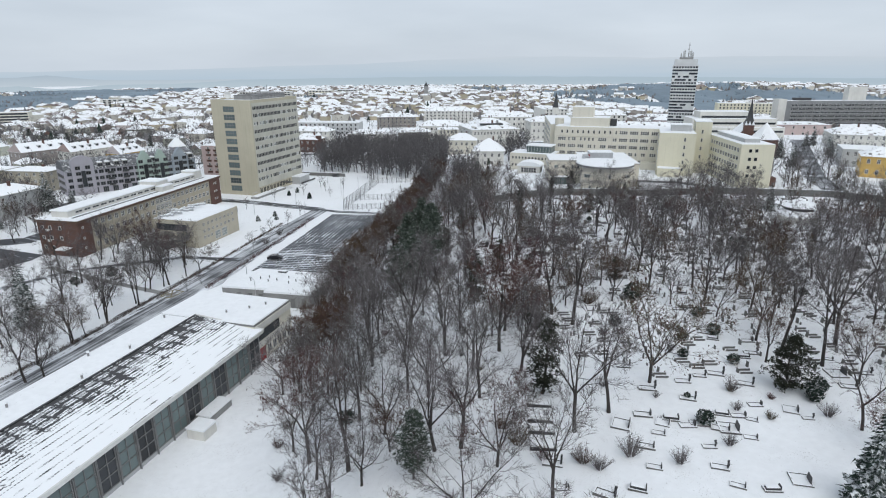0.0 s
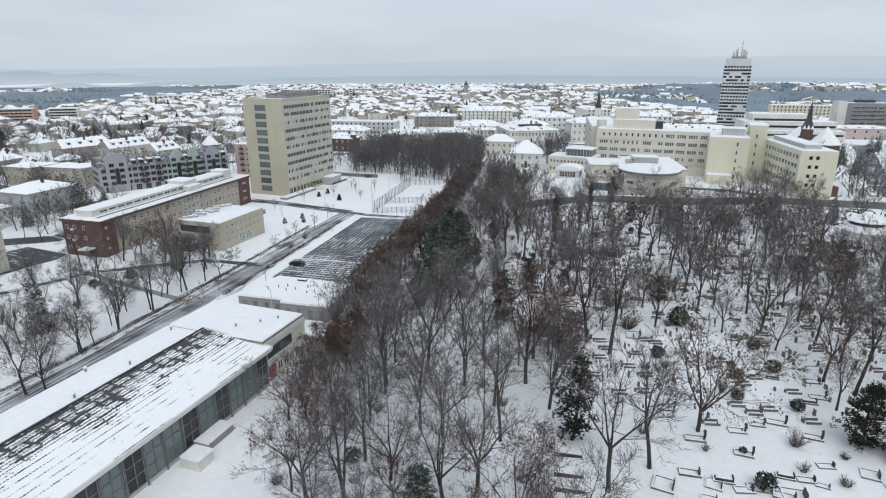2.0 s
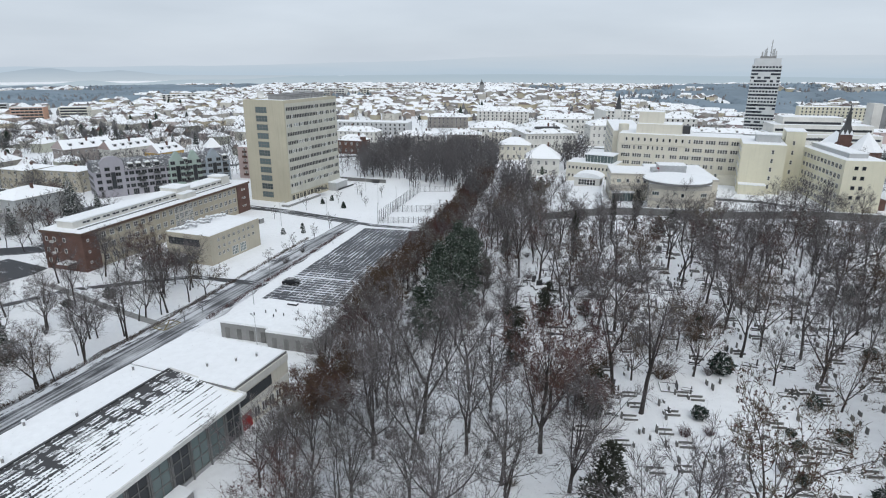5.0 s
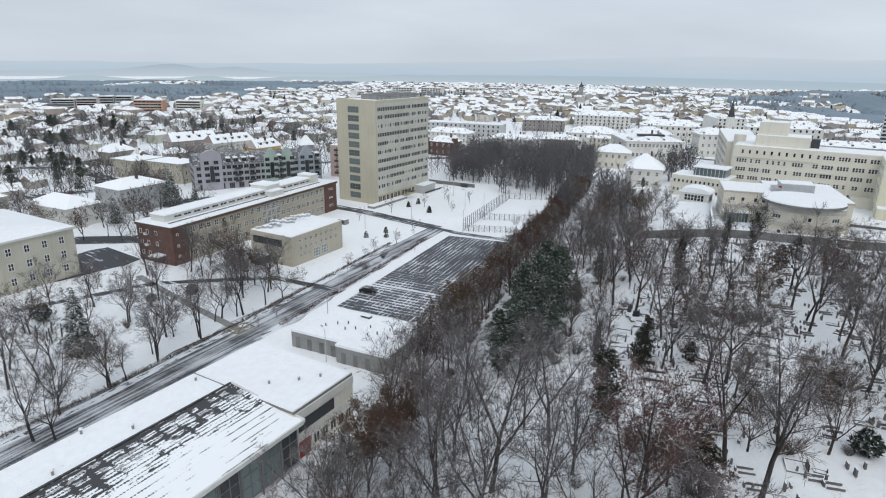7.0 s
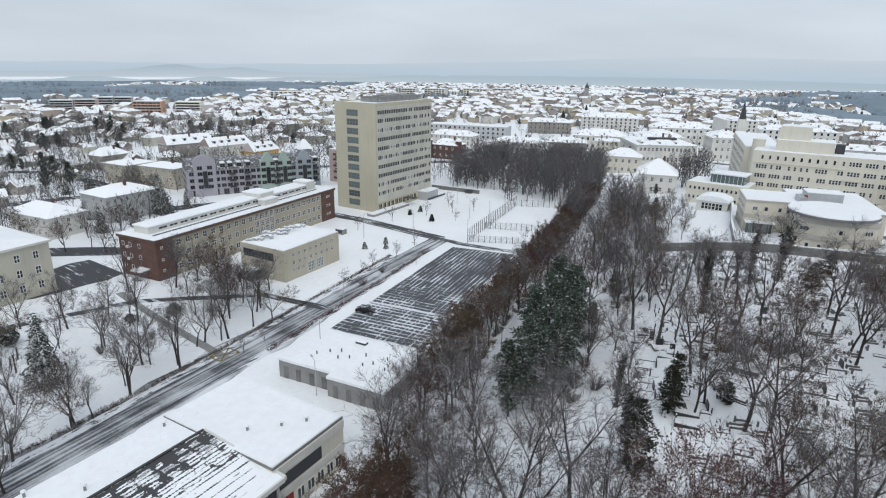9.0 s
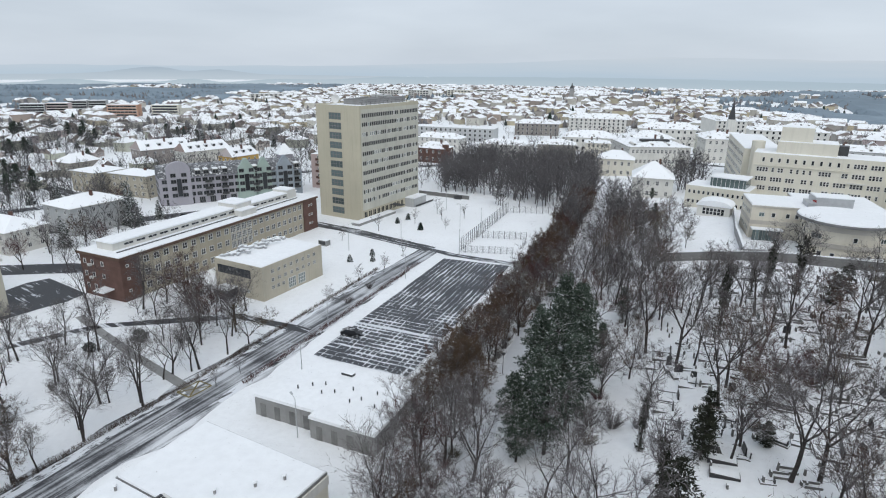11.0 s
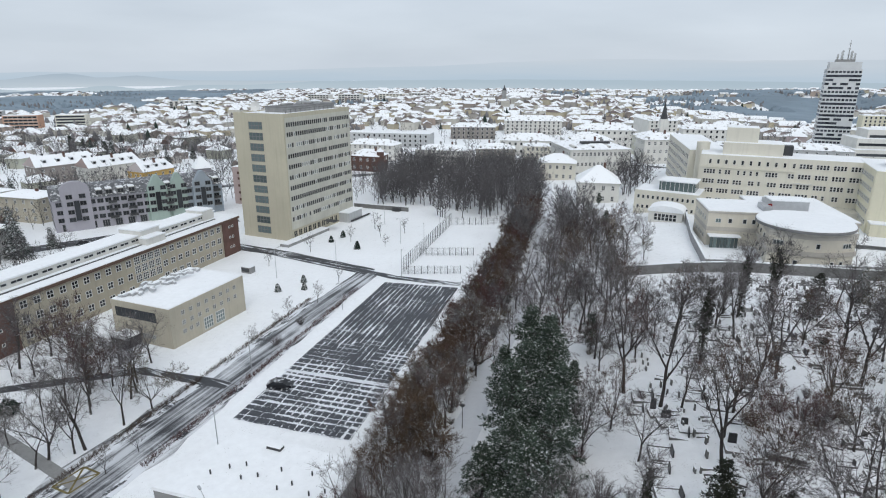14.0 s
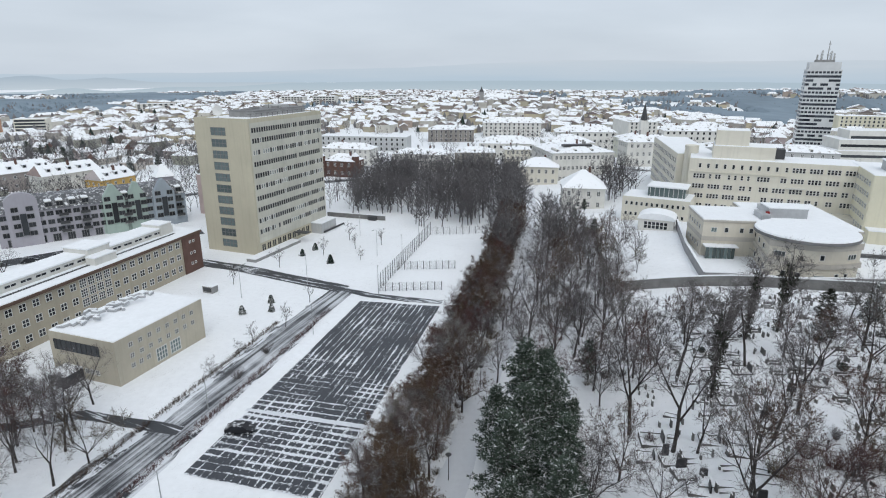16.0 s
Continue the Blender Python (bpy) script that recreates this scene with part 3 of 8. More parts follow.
    part("ramp", Shape().box(W + 0.05, -6, -0.2, W + 3.2, 16, 0.8), M_CONC, t, "concrete access ramp wall")
    part("roof_snow", Shape().box(W + 0.15, -5.9, 0.8, W + 3.1, 15.9, 1.0), M_SNOW, t)


office_tower()


# ---- long building with brick ends ----
def long_building():
    W, L, H = 13.5, 73.0, 10.7
    t = thing("institute_building", pose(-117.3, 157.6, 0, 0, 0, -11), "long three-storey beige building with red brick ends and snowy roof", "institute building")
    part("wall", Shape().box(0, 5.0, -1.5, W - 0.25, L - 7.0, H - 0.7), M_LONG, t)
    part("brick_end", Shape().box(0, 0, -1.5, W, 5.0, H - 0.7), M_BRICK, t, "red brick gable end")
    part("brick_end", Shape().box(0, L - 7.0, -1.5, W, L, H - 0.7), M_BRICK, t, "red brick gable end")
    part("cornice", Shape().box(-0.35, -0.35, H - 0.697, W + 0.35, L + 0.35, H), surface("brown_cornice", (0.13, 0.085, 0.065), vary=0.2), t, "brown roof edge")
    part("roof_snow", Shape().box(-0.3, -0.3, H + 0.003, W + 0.3, L + 0.3, H + 0.22, inset=0.1), M_SNOW, t)
    part("gutter", Shape().box(W - 3.4, 2.0, H + 0.222, W - 2.8, L - 6, H + 0.32), M_DARK, t, "dark bare roof strip")
    mon = part("roof_monitor", Shape().box(3.0, 2.5, H + 0.1, 8.5, L - 4, H + 2.0), M_WHITE, t, "low white clerestory along the roof")
    part("roof_snow", Shape().box(2.7, 2.2, H + 2.0, 8.8, L - 3.7, H + 2.3, inset=0.1), M_SNOW, t)
    clere = window_mesh(2.6, 0.7, 2, 1, M_FRAME, M_GLASS, 0.1)
    for y in steps(5, L - 8, 18):
        part("window", clere, (), t, at=pose(8.5, y, H + 1.15, 0, 0, 90))
    part("lift_house", Shape().box(2.6, 41.0, H + 0.1, 9.5, 47.0, H + 3.3), M_WHITE, t, "white lift house on the roof")
    part("roof_snow", Shape().box(2.4, 40.8, H + 3.3, 9.7, 47.2, H + 3.6), M_SNOW, t)
    part("lift_house", Shape().box(9.6, 40.0, H + 0.1, 12.2, 46.0, H + 1.8), M_WHITE, t)
    part("roof_snow", Shape().box(9.5, 39.9, H + 1.8, 12.3, 46.1, H + 2.05), M_SNOW, t)
    part("lift_house", Shape().box(3.2, L - 9, H + 0.1, 9.0, L - 5, H + 3.0), M_WHITE, t)
    part("roof_snow", Shape().box(3.1, L - 9.1, H + 3.0, 9.1, L - 4.9, H + 3.25), M_SNOW, t)
    win = window_mesh(1.5, 1.6, 2, 2, M_FRAME, M_GLASS, 0.10)
    big = window_mesh(1.75, 1.9, 3, 3, M_FRAME, M_GLASS, 0.1)
    windows(t, win, "right", W - 0.25, L, steps(5.6, 34, 10), [8.6, 5.4, 2.2])
    windows(t, big, "right", W - 0.25, L, steps(34, 42.5, 4), [8.7, 6.5, 4.3])
    windows(t, win, "right", W - 0.25, L, steps(42.5, L - 7.4, 9), [8.6, 5.4, 2.2])
    windows(t, window_mesh(0.7, 0.7, 1, 1, M_FRAME, M_GLASS, 0.1), "right", W, L, [L - 4.2, L - 2.9, 1.7], [8.4, 5.3, 2.4])
    windows(t, window_mesh(0.9, 1.2, 1, 1, M_FRAME, M_GLASS, 0.1), "front", W, L, [1.6, 4.2, 7.5], [8.4, 5.4, 2.4])
    for x, z in ((2.9, 7.4), (2.9, 4.3)):
        part("air_conditioner", Shape().box(x, -0.5, z, x + 0.9, 0, z + 0.6), M_FRAME, t, "white outdoor air conditioner")
    part("canopy", Shape().box(7, -3.0, 2.6, 10.5, -0.05, 2.9), M_SNOW, t, "snowed entrance canopy")


long_building()


# ---- auditorium ----
def auditorium():
    W, L, H = 15.2, 21.0, 8.0
    t = thing("auditorium_block", pose(-88.6, 167.4, 0, 0, 0, -14.5), "sand-coloured lecture hall with white cross windows and roof ducts", "lecture hall")
    flat_block(t, W, L, H, M_AUD, parapet=0.3)
    part("band_window", Shape().box(1.0, -0.06, 5.0, W - 3.6, 0.0, 7.0), M_GLASS, t, "dark strip window under the roof")
    for x in steps(1.0, W - 3.6, 9):
        part("mullion", Shape().box(x - 0.05, -0.12, 5.0, x + 0.05, -0.062, 7.0), M_DARK, t)
    sq = window_mesh(0.9, 0.9, 2, 2, M_FRAME, M_GLASS, 0.06)
    windows(t, sq, "right", W, L, steps(2.2, L - 2, 8), [6.6, 4.5])
    windows(t, sq, "right", W, L, [3.2, 4.9, 6.6], [2.6])
    windows(t, window_mesh(2.6, 2.6, 4, 3, M_FRAME, M_GLASSG, 0.12), "right", W, L, [9.6, 13.0], [1.9])
    windows(t, sq, "front", W, L, [8, 9.2, 10.4], [1.8])
    part("shed", Shape().box(3, -3.6, -0.2, 7, -0.05, 2.2), M_DARK, t, "dark lean-to beside the wall")
    part("roof_snow", Shape().box(2.9, -3.7, 2.2, 7.1, -0.04, 2.45), M_SNOW, t)
    for k in range(7):
        y, x = 1.2 + k * 2.6, 0.9 + 1.6 * (k % 2)
        line = [(x, y, H + 0.5)]
        for q in range(6):
            dx, dy = ((1.1, 0.2), (0.3, 1.3), (1.0, -0.3), (-0.3, 1.2), (1.2, 0.5), (0.2, -1.0))[(q + k) % 6]
            line.append((line[-1][0] + dx, line[-1][1] + dy, H + 0.75 + 0.35 * ((q * 3 + k) % 3)))
        part("duct", Shape().tube(line, [0.34] * len(line), 6, cap=True), M_METAL, t, "curled silver ventilation duct")
        part("roof_snow", Shape().tube([(a, b, c + 0.28) for a, b, c in line], [0.19] * len(line), 6, cap=True), M_SNOW, t)


auditorium()


# ---- sports hall with glazed side hall ----
def sports_hall():
    t = thing("sports_hall", pose(-50.0, 108.7, 0, 0, 0, -15.4), "white flat-roofed sports hall under thick snow with glazed side hall", "sports hall")
    H = 7.9
    W = 20.2
    flat_block(t, W, 12.6, H - 0.35, M_CREAM, y=-12.6, edge=M_EDGE)
    flat_block(t, 7.6, 66.9, H - 0.40, M_GREYW, y=-79.52, name="wall", edge=M_EDGE)
    # side of the block that faces the wood
    part("band_window", Shape().box(W, -11.8, 4.2, W + 0.06, -4.4, 6.0), M_GLASS, t, "dark clerestory strip")
    part("fascia", Shape().box(W + 0.003, -12.5, 6.3, W + 0.16, 0.0, 7.5), M_WHITE, t, "pale roof fascia")
    part("fascia", Shape().box(W + 0.003, -12.5, 3.0, W + 0.12, 0.0, 4.0), M_WHITE, t)
    part("door", Shape().box(W, -11.9, 0.1, W + 0.08, -9.7, 2.7), M_RED, t, "red metal door")
    windows(t, window_mesh(1.3, 1.7, 2, 1, M_FRAME, M_GLASS), "right", W, 0, [-8.4, -6.6, -4.8, -3.0, -1.3], [1.7])
    # glazed side hall: a low sloping ribbed roof, snow half slid off
    x0, x1, y0, y1 = 7.7, 21.6, -70.0, -12.3
    roof = Shape()
    zl, zr = H + 0.55, H - 0.75
    roof.add([(x0, y0, zl), (x1, y0, zr), (x1, y1, zr), (x0, y1, zl), (x0, y0, zl - 0.35), (x1, y0, zr - 0.35), (x1, y1, zr - 0.35), (x0, y1, zl - 0.35)],
             [(0, 1, 2, 3), (7, 6, 5, 4), (0, 4, 5, 1), (1, 5, 6, 2), (2, 6, 7, 3), (3, 7, 4, 0)])
    part("ribbed_roof", roof, M_RIBROOF, t, "dark ribbed roof with snow lying between the ribs")
    part("gutter", Shape().box(x0 - 0.12, y0, zl + 0.01, x0 + 0.22, y1, zl + 0.16), M_DARK, t, "dark wet gutter along the upper eaves")
    part("roof_edge", Shape().box(x1 - 0.02, y0, zr - 0.55, x1 + 0.25, y1, zr + 0.06), M_FRAME, t, "white eaves gutter")
    part("roof_edge", Shape().add([(x0, y1, zl - 0.4), (x1 + 0.2, y1, zr - 0.4), (x1 + 0.2, y1, zr + 0.12), (x0, y1, zl + 0.12), (x0, y1 + 0.3, zl - 0.4), (x1 + 0.2, y1 + 0.3, zr - 0.4), (x1 + 0.2, y1 + 0.3, zr + 0.12), (x0, y1 + 0.3, zl + 0.12)],
                             [(0, 1, 2, 3), (7, 6, 5, 4), (3, 2, 6, 7), (1, 5, 6, 2), (0, 3, 7, 4), (0, 4, 5, 1)]), M_FRAME, t)
    part("wall", Shape().box(x0, y0 + 0.5, -1.5, x1 - 0.6, -12.66, zr - 0.4), M_GREYW, t)
    bay = window_mesh(2.9, 5.6, 2, 3, M_EDGE, M_GLASSG, 0.10, 0.15)
    bay2 = window_mesh(2.9, 5.6, 2, 3, M_EDGE, M_GLASS, 0.10, 0.15)
    n = 17
    for k, y in enumerate(steps(y0 + 1, -12.8, n)):
        part("window", bay2 if k % 5 in (1, 3) else bay, (), t, at=pose(x1 - 0.6, y, 3.5, 0, 0, 90))
        part("pillar", Shape().box(x1 - 0.6, y - 1.72, -0.5, x1 - 0.35, y - 1.58, zr - 0.5), M_EDGE, t)
    for x, y in ((2.2, -14), (5.5, -26), (6.0, -36), (2.5, -45), (1.0, -30), (6.4, -52), (15, -6), (17, -3.5), (12, -9)):
        vent = part("roof_vent", Shape().tube([(x, y, H - 0.1), (x, y, H + 0.75)], [0.16, 0.16], 8, cap=True), M_CONC, t, "short grey roof vent")
        part("cap", Shape().tube([(x, y, H + 0.75), (x, y, H + 0.95)], [0.28, 0.22], 8, cap=True), M_SNOW, vent)
    part("container", Shape().box(22.6, -35, -0.2, 25.6, -32.2, 1.6), M_WHITE, t, "small white shed against the hall")
    part("roof_snow", Shape().box(22.5, -35.1, 1.6, 25.7, -32.1, 1.85), M_SNOW, t)
    part("container", Shape().box(21.3, -31, -0.2, 23.6, -25.5, 1.1), M_CONC, t)
    part("roof_snow", Shape().box(21.2, -31.1, 1.1, 23.7, -25.4, 1.3), M_SNOW, t)


m, nt, b, geo = begin("ribbed_roof_snow")
pos = geo.outputs["Position"]
flat = stretched(nt, pos, (1, 1, 1), 15.4)
patch = noise_of(nt, stretched(nt, flat, (1.5, 0.55, 1)), 1.0, 6.0, 0.72)
thin = noise_of(nt, stretched(nt, flat, (0.30, 0.16, 1)), 1.0, 5.0, 0.65)
sx = nt.nodes.new("ShaderNodeSeparateXYZ")
nt.links.new(flat, sx.inputs[0])
slope = ramp(nt, sx.outputs["X"], -67, -58, 0.16, -0.16)
bare = ramp(nt, maths(nt, "ADD", patch, slope), 0.64, 0.70)
px, py = sx.outputs["X"], sx.outputs["Y"]
seam = maths(nt, "ABSOLUTE", maths(nt, "SUBTRACT", maths(nt, "FRACT", maths(nt, "DIVIDE", px, 1.25)), 0.5))
tooth = maths(nt, "ABSOLUTE", maths(nt, "SUBTRACT", maths(nt, "FRACT", maths(nt, "DIVIDE", py, 0.42)), 0.5))
ragged = maths(nt, "ADD", seam, maths(nt, "ADD", maths(nt, "MULTIPLY", tooth, 0.16), maths(nt, "MULTIPLY", maths(nt, "SUBTRACT", patch, 0.5), 0.40)))
lines = maths(nt, "MULTIPLY", ramp(nt, ragged, 0.11, 0.075), ramp(nt, maths(nt, "ADD", thin, maths(nt, "MULTIPLY", slope, 0.6)), 0.40, 0.48))
fray = maths(nt, "MULTIPLY", maths(nt, "SUBTRACT", noise_of(nt, flat, 3.1, 3.0, 0.6), 0.5), 0.36)
warp = maths(nt, "MULTIPLY", maths(nt, "SUBTRACT", noise_of(nt, flat, 0.75, 4.0), 0.5), 3.4)
warp2 = maths(nt, "MULTIPLY", maths(nt, "SUBTRACT", noise_of(nt, flat, 1.3, 4.0), 0.5), 0.7)
gap_x = maths(nt, "ABSOLUTE", maths(nt, "SUBTRACT", maths(nt, "FRACT", maths(nt, "DIVIDE", maths(nt, "ADD", px, warp2), 1.25)), 0.5))
gap_y = maths(nt, "ABSOLUTE", maths(nt, "SUBTRACT", maths(nt, "FRACT", maths(nt, "DIVIDE", maths(nt, "ADD", py, warp), 2.3)), 0.5))
gap = maths(nt, "ADD", maths(nt, "MAXIMUM", gap_x, maths(nt, "SUBTRACT", gap_y, 0.05)), fray)
bald = noise_of(nt, stretched(nt, flat, (0.42, 0.20, 1)), 1.0, 4.0, 0.6)
need = maths(nt, "ADD", ramp(nt, px, -69.4, -59.0, 0.14, 0.60), maths(nt, "MULTIPLY", maths(nt, "SUBTRACT", bald, 0.5), -1.15))
need = maths(nt, "ADD", need, ramp(nt, py, 78, 100, 0.05, -0.16))
slid = ramp(nt, maths(nt, "SUBTRACT", gap, need), -0.03, 0.04)
bare = maths(nt, "MAXIMUM", maths(nt, "MAXIMUM", slid, lines), maths(nt, "MULTIPLY", bare, 0.6))
nt.links.new(mix_rgb(nt, bare, SNOW, (0.05, 0.05, 0.053)), b.inputs["Base Color"])
b.inputs["Roughness"].default_value = 0.7
bump_to(nt, b, bare, 0.5, 0.08)
M_RIBROOF = m
sports_hall()


# ---- low flat service building ----
def service_block():
    t = thing("service_block", pose(-51.6, 122.4, 0, 0, 0, -10), "low grey concrete service building under a white snow roof", "service building")
    s = Shape().prism([(0, 0), (11.4, 0), (11.4, -1.5), (22.3, -1.5), (22.3, 11.8), (3.2, 12.8)], -1, 3.3)
    part("wall", s, M_CONC, t)
    part("roof_snow", Shape().prism([(-0.15, -0.15), (11.25, -0.15), (11.25, -1.65), (22.45, -1.65), (22.45, 12.0), (3.0, 13.0)], 3.303, 3.75, inset=0.1), M_SNOW, t, "thick even snow on the flat roof")
    for x, y in ((1.5, 0), (4.2, 0), (7.0, 0), (9.6, 0), (13.0, -1.5), (15.6, -1.5), (18.2, -1.5), (20.8, -1.5)):
        part("door", Shape().box(x - 0.5, y - 0.06, 0, x + 0.5, y, 2.3), M_STONEWALL, t, "grey recessed door")
    rng = random.Random(3)
    for k in range(11):
        x, y = 5 + k * 1.5 + rng.random(), 3.5 + (k % 3) * 1.6 + rng.random()
        v = part("roof_vent", Shape().tube([(x, y, 3.6), (x, y, 4.35)], [0.11, 0.11], 6, cap=True), M_DARK, t, "thin dark roof pipe")


service_block()


# ---- buildings left of the campus ----
def pale_school():
    t = thing("pale_school", pose(-123, 143, 0, 0, 0, -14), "large pale grey school building with snowed hip roof", "school building")
    W, L, H = 33, 62, 12.2
    part("wall", Shape().box(-W, -L, -1.5, 0, 0, H), surface("school_render", (0.50, 0.48, 0.40), vary=0.12, scale=0.15, streak=0.3), t)
    part("cornice", Shape().box(-W - 0.5, -L - 0.5, H + 0.003, 0.5, 0.5, H + 0.5), M_WHITE, t)
    s = Shape().prism([(-W - 0.4, -L - 0.4), (0.4, -L - 0.4), (0.4, 0.4), (-W - 0.4, 0.4)], H + 0.503, H + 2.6, inset=13)
    part("roof", s, M_SNOW, t, "low hip roof under smooth snow")
    win = window_mesh(1.3, 1.9, 2, 2, M_FRAME, M_GLASS, 0.12)
    for z in (9.9, 6.3, 2.7):
        for y in steps(-L + 1, -1.2, 15):
            part("window", win, (), t, at=pose(0, y, z, 0, 0, 90))
    for x in (-14, -20):
        part("chimney", Shape().box(x, -14, H + 1.5, x + 1, -13, H + 3.4), M_BRICK, t)


pale_school()


def villa_block(name, label, at, W, L, H, wall, rise, nx, nz, ny, win, category="house", over=0.6, ridge=0.5, group="", dormers=0):
    """A detached town house: plastered walls, windows on all seen sides, snowed roof, chimney, dormers."""
    t = thing(name, at, label, category, group)
    part("wall", Shape().box(0, 0, -2.5, W, L, H), wall, t)
    part("roof_edge", Shape().box(-over, -over, H + 0.003, W + over, L + over, H + 0.2), M_FRAME, t)
    s = hip_roof(t, W, L, H + 0.203, rise, M_ROOFTILE, over, ridge=ridge)
    zs = [H * (i + 0.55) / nz for i in range(nz)]
    windows(t, win, "front", W, L, steps(0.6, W - 0.6, nx), zs)
    windows(t, win, "right", W, L, steps(0.6, L - 0.6, ny), zs)
    windows(t, win, "left", W, L, steps(0.6, L - 0.6, ny), zs)
    part("chimney", Shape().box(W * 0.62, L * 0.52, H + rise * 0.4, W * 0.62 + 0.8, L * 0.52 + 0.8, H + rise + 1.1), M_BRICK, t)
    for y in steps(1.5, L - 1.5, dormers) if dormers else ():
        z = H + 0.2 + rise * 0.28
        d = part("dormer", Shape().box(W * 0.64, y - 0.8, z, W * 0.88, y + 0.8, z + 1.5), M_GREYW, t, "small roof dormer")
        part("window", Shape().box(W * 0.88 + 0.003, y - 0.55, z + 0.35, W * 0.88 + 0.06, y + 0.55, z + 1.3), M_GLASS, d)
        part("roof_snow", Shape().box(W * 0.56, y - 1.0, z + 1.503, W * 0.92, y + 1.0, z + 1.75, inset=0.12), M_SNOW, d)
        part("chimney", Shape().box(W * 0.5 - 0.3, y + 1.2, H + rise * 0.6, W * 0.5 + 0.3, y + 1.8, H + rise + 1.0), M_DARK, t, "dark chimney stub")
    return t


W_STD = window_mesh(1.1, 1.4, 2, 1, M_FRAME, M_GLASS, 0.12)
W_TALL = window_mesh(1.2, 1.8, 2, 2, M_FRAME, M_GLASS, 0.12)
villa_block("grey_villa", "grey plastered three-storey villa with snowy roof", pose(-172, 199, 0, 0, 0, -15), 15, 19, 8.8, M_GREYW, 2.6, 3, 3, 4, W_STD)
villa_block("white_villa", "white two-storey villa with snowed hip roof", pose(-179, 178, 0, 0, 0, -10), 20, 12, 6.6, M_WHITE, 3.0, 6, 2, 3, W_STD)
villa_block("beige_villa", "beige flat-fronted house with snow on its roof", pose(-214, 252, 0, 0, 0, -12), 16, 14, 8.5, M_AUD, 1.2, 4, 3, 3, W_STD)
villa_block("beige_villa", "sand-coloured block of flats with snow on its roof", pose(-193, 250, 0, 0, 0, -8), 20, 12, 8.8, M_AUD, 1.0, 5, 3, 3, W_STD)
villa_block("yellow_house", "bright yellow house with steep snowed roof", pose(-184, 312, 0, 0, 0, -20), 11, 16, 7.6, M_OCHRE, 4.0, 3, 2, 4, W_STD, ridge=0.12, dormers=3)
villa_block("white_house", "long white house with snowed ridge roof and dormers", pose(-211, 314, 0, 0, 0, -24), 11, 25, 8.5, M_WHITE, 4.2, 3, 2, 6, W_STD, ridge=0.1, dormers=5)
villa_block("brown_house", "brown plastered long house with snowed roof", pose(-240, 317, 0, 0, 0, -28), 13, 27, 8.0, M_HOUSE, 4.4, 3, 2, 6, W_STD, ridge=0.1, dormers=4)


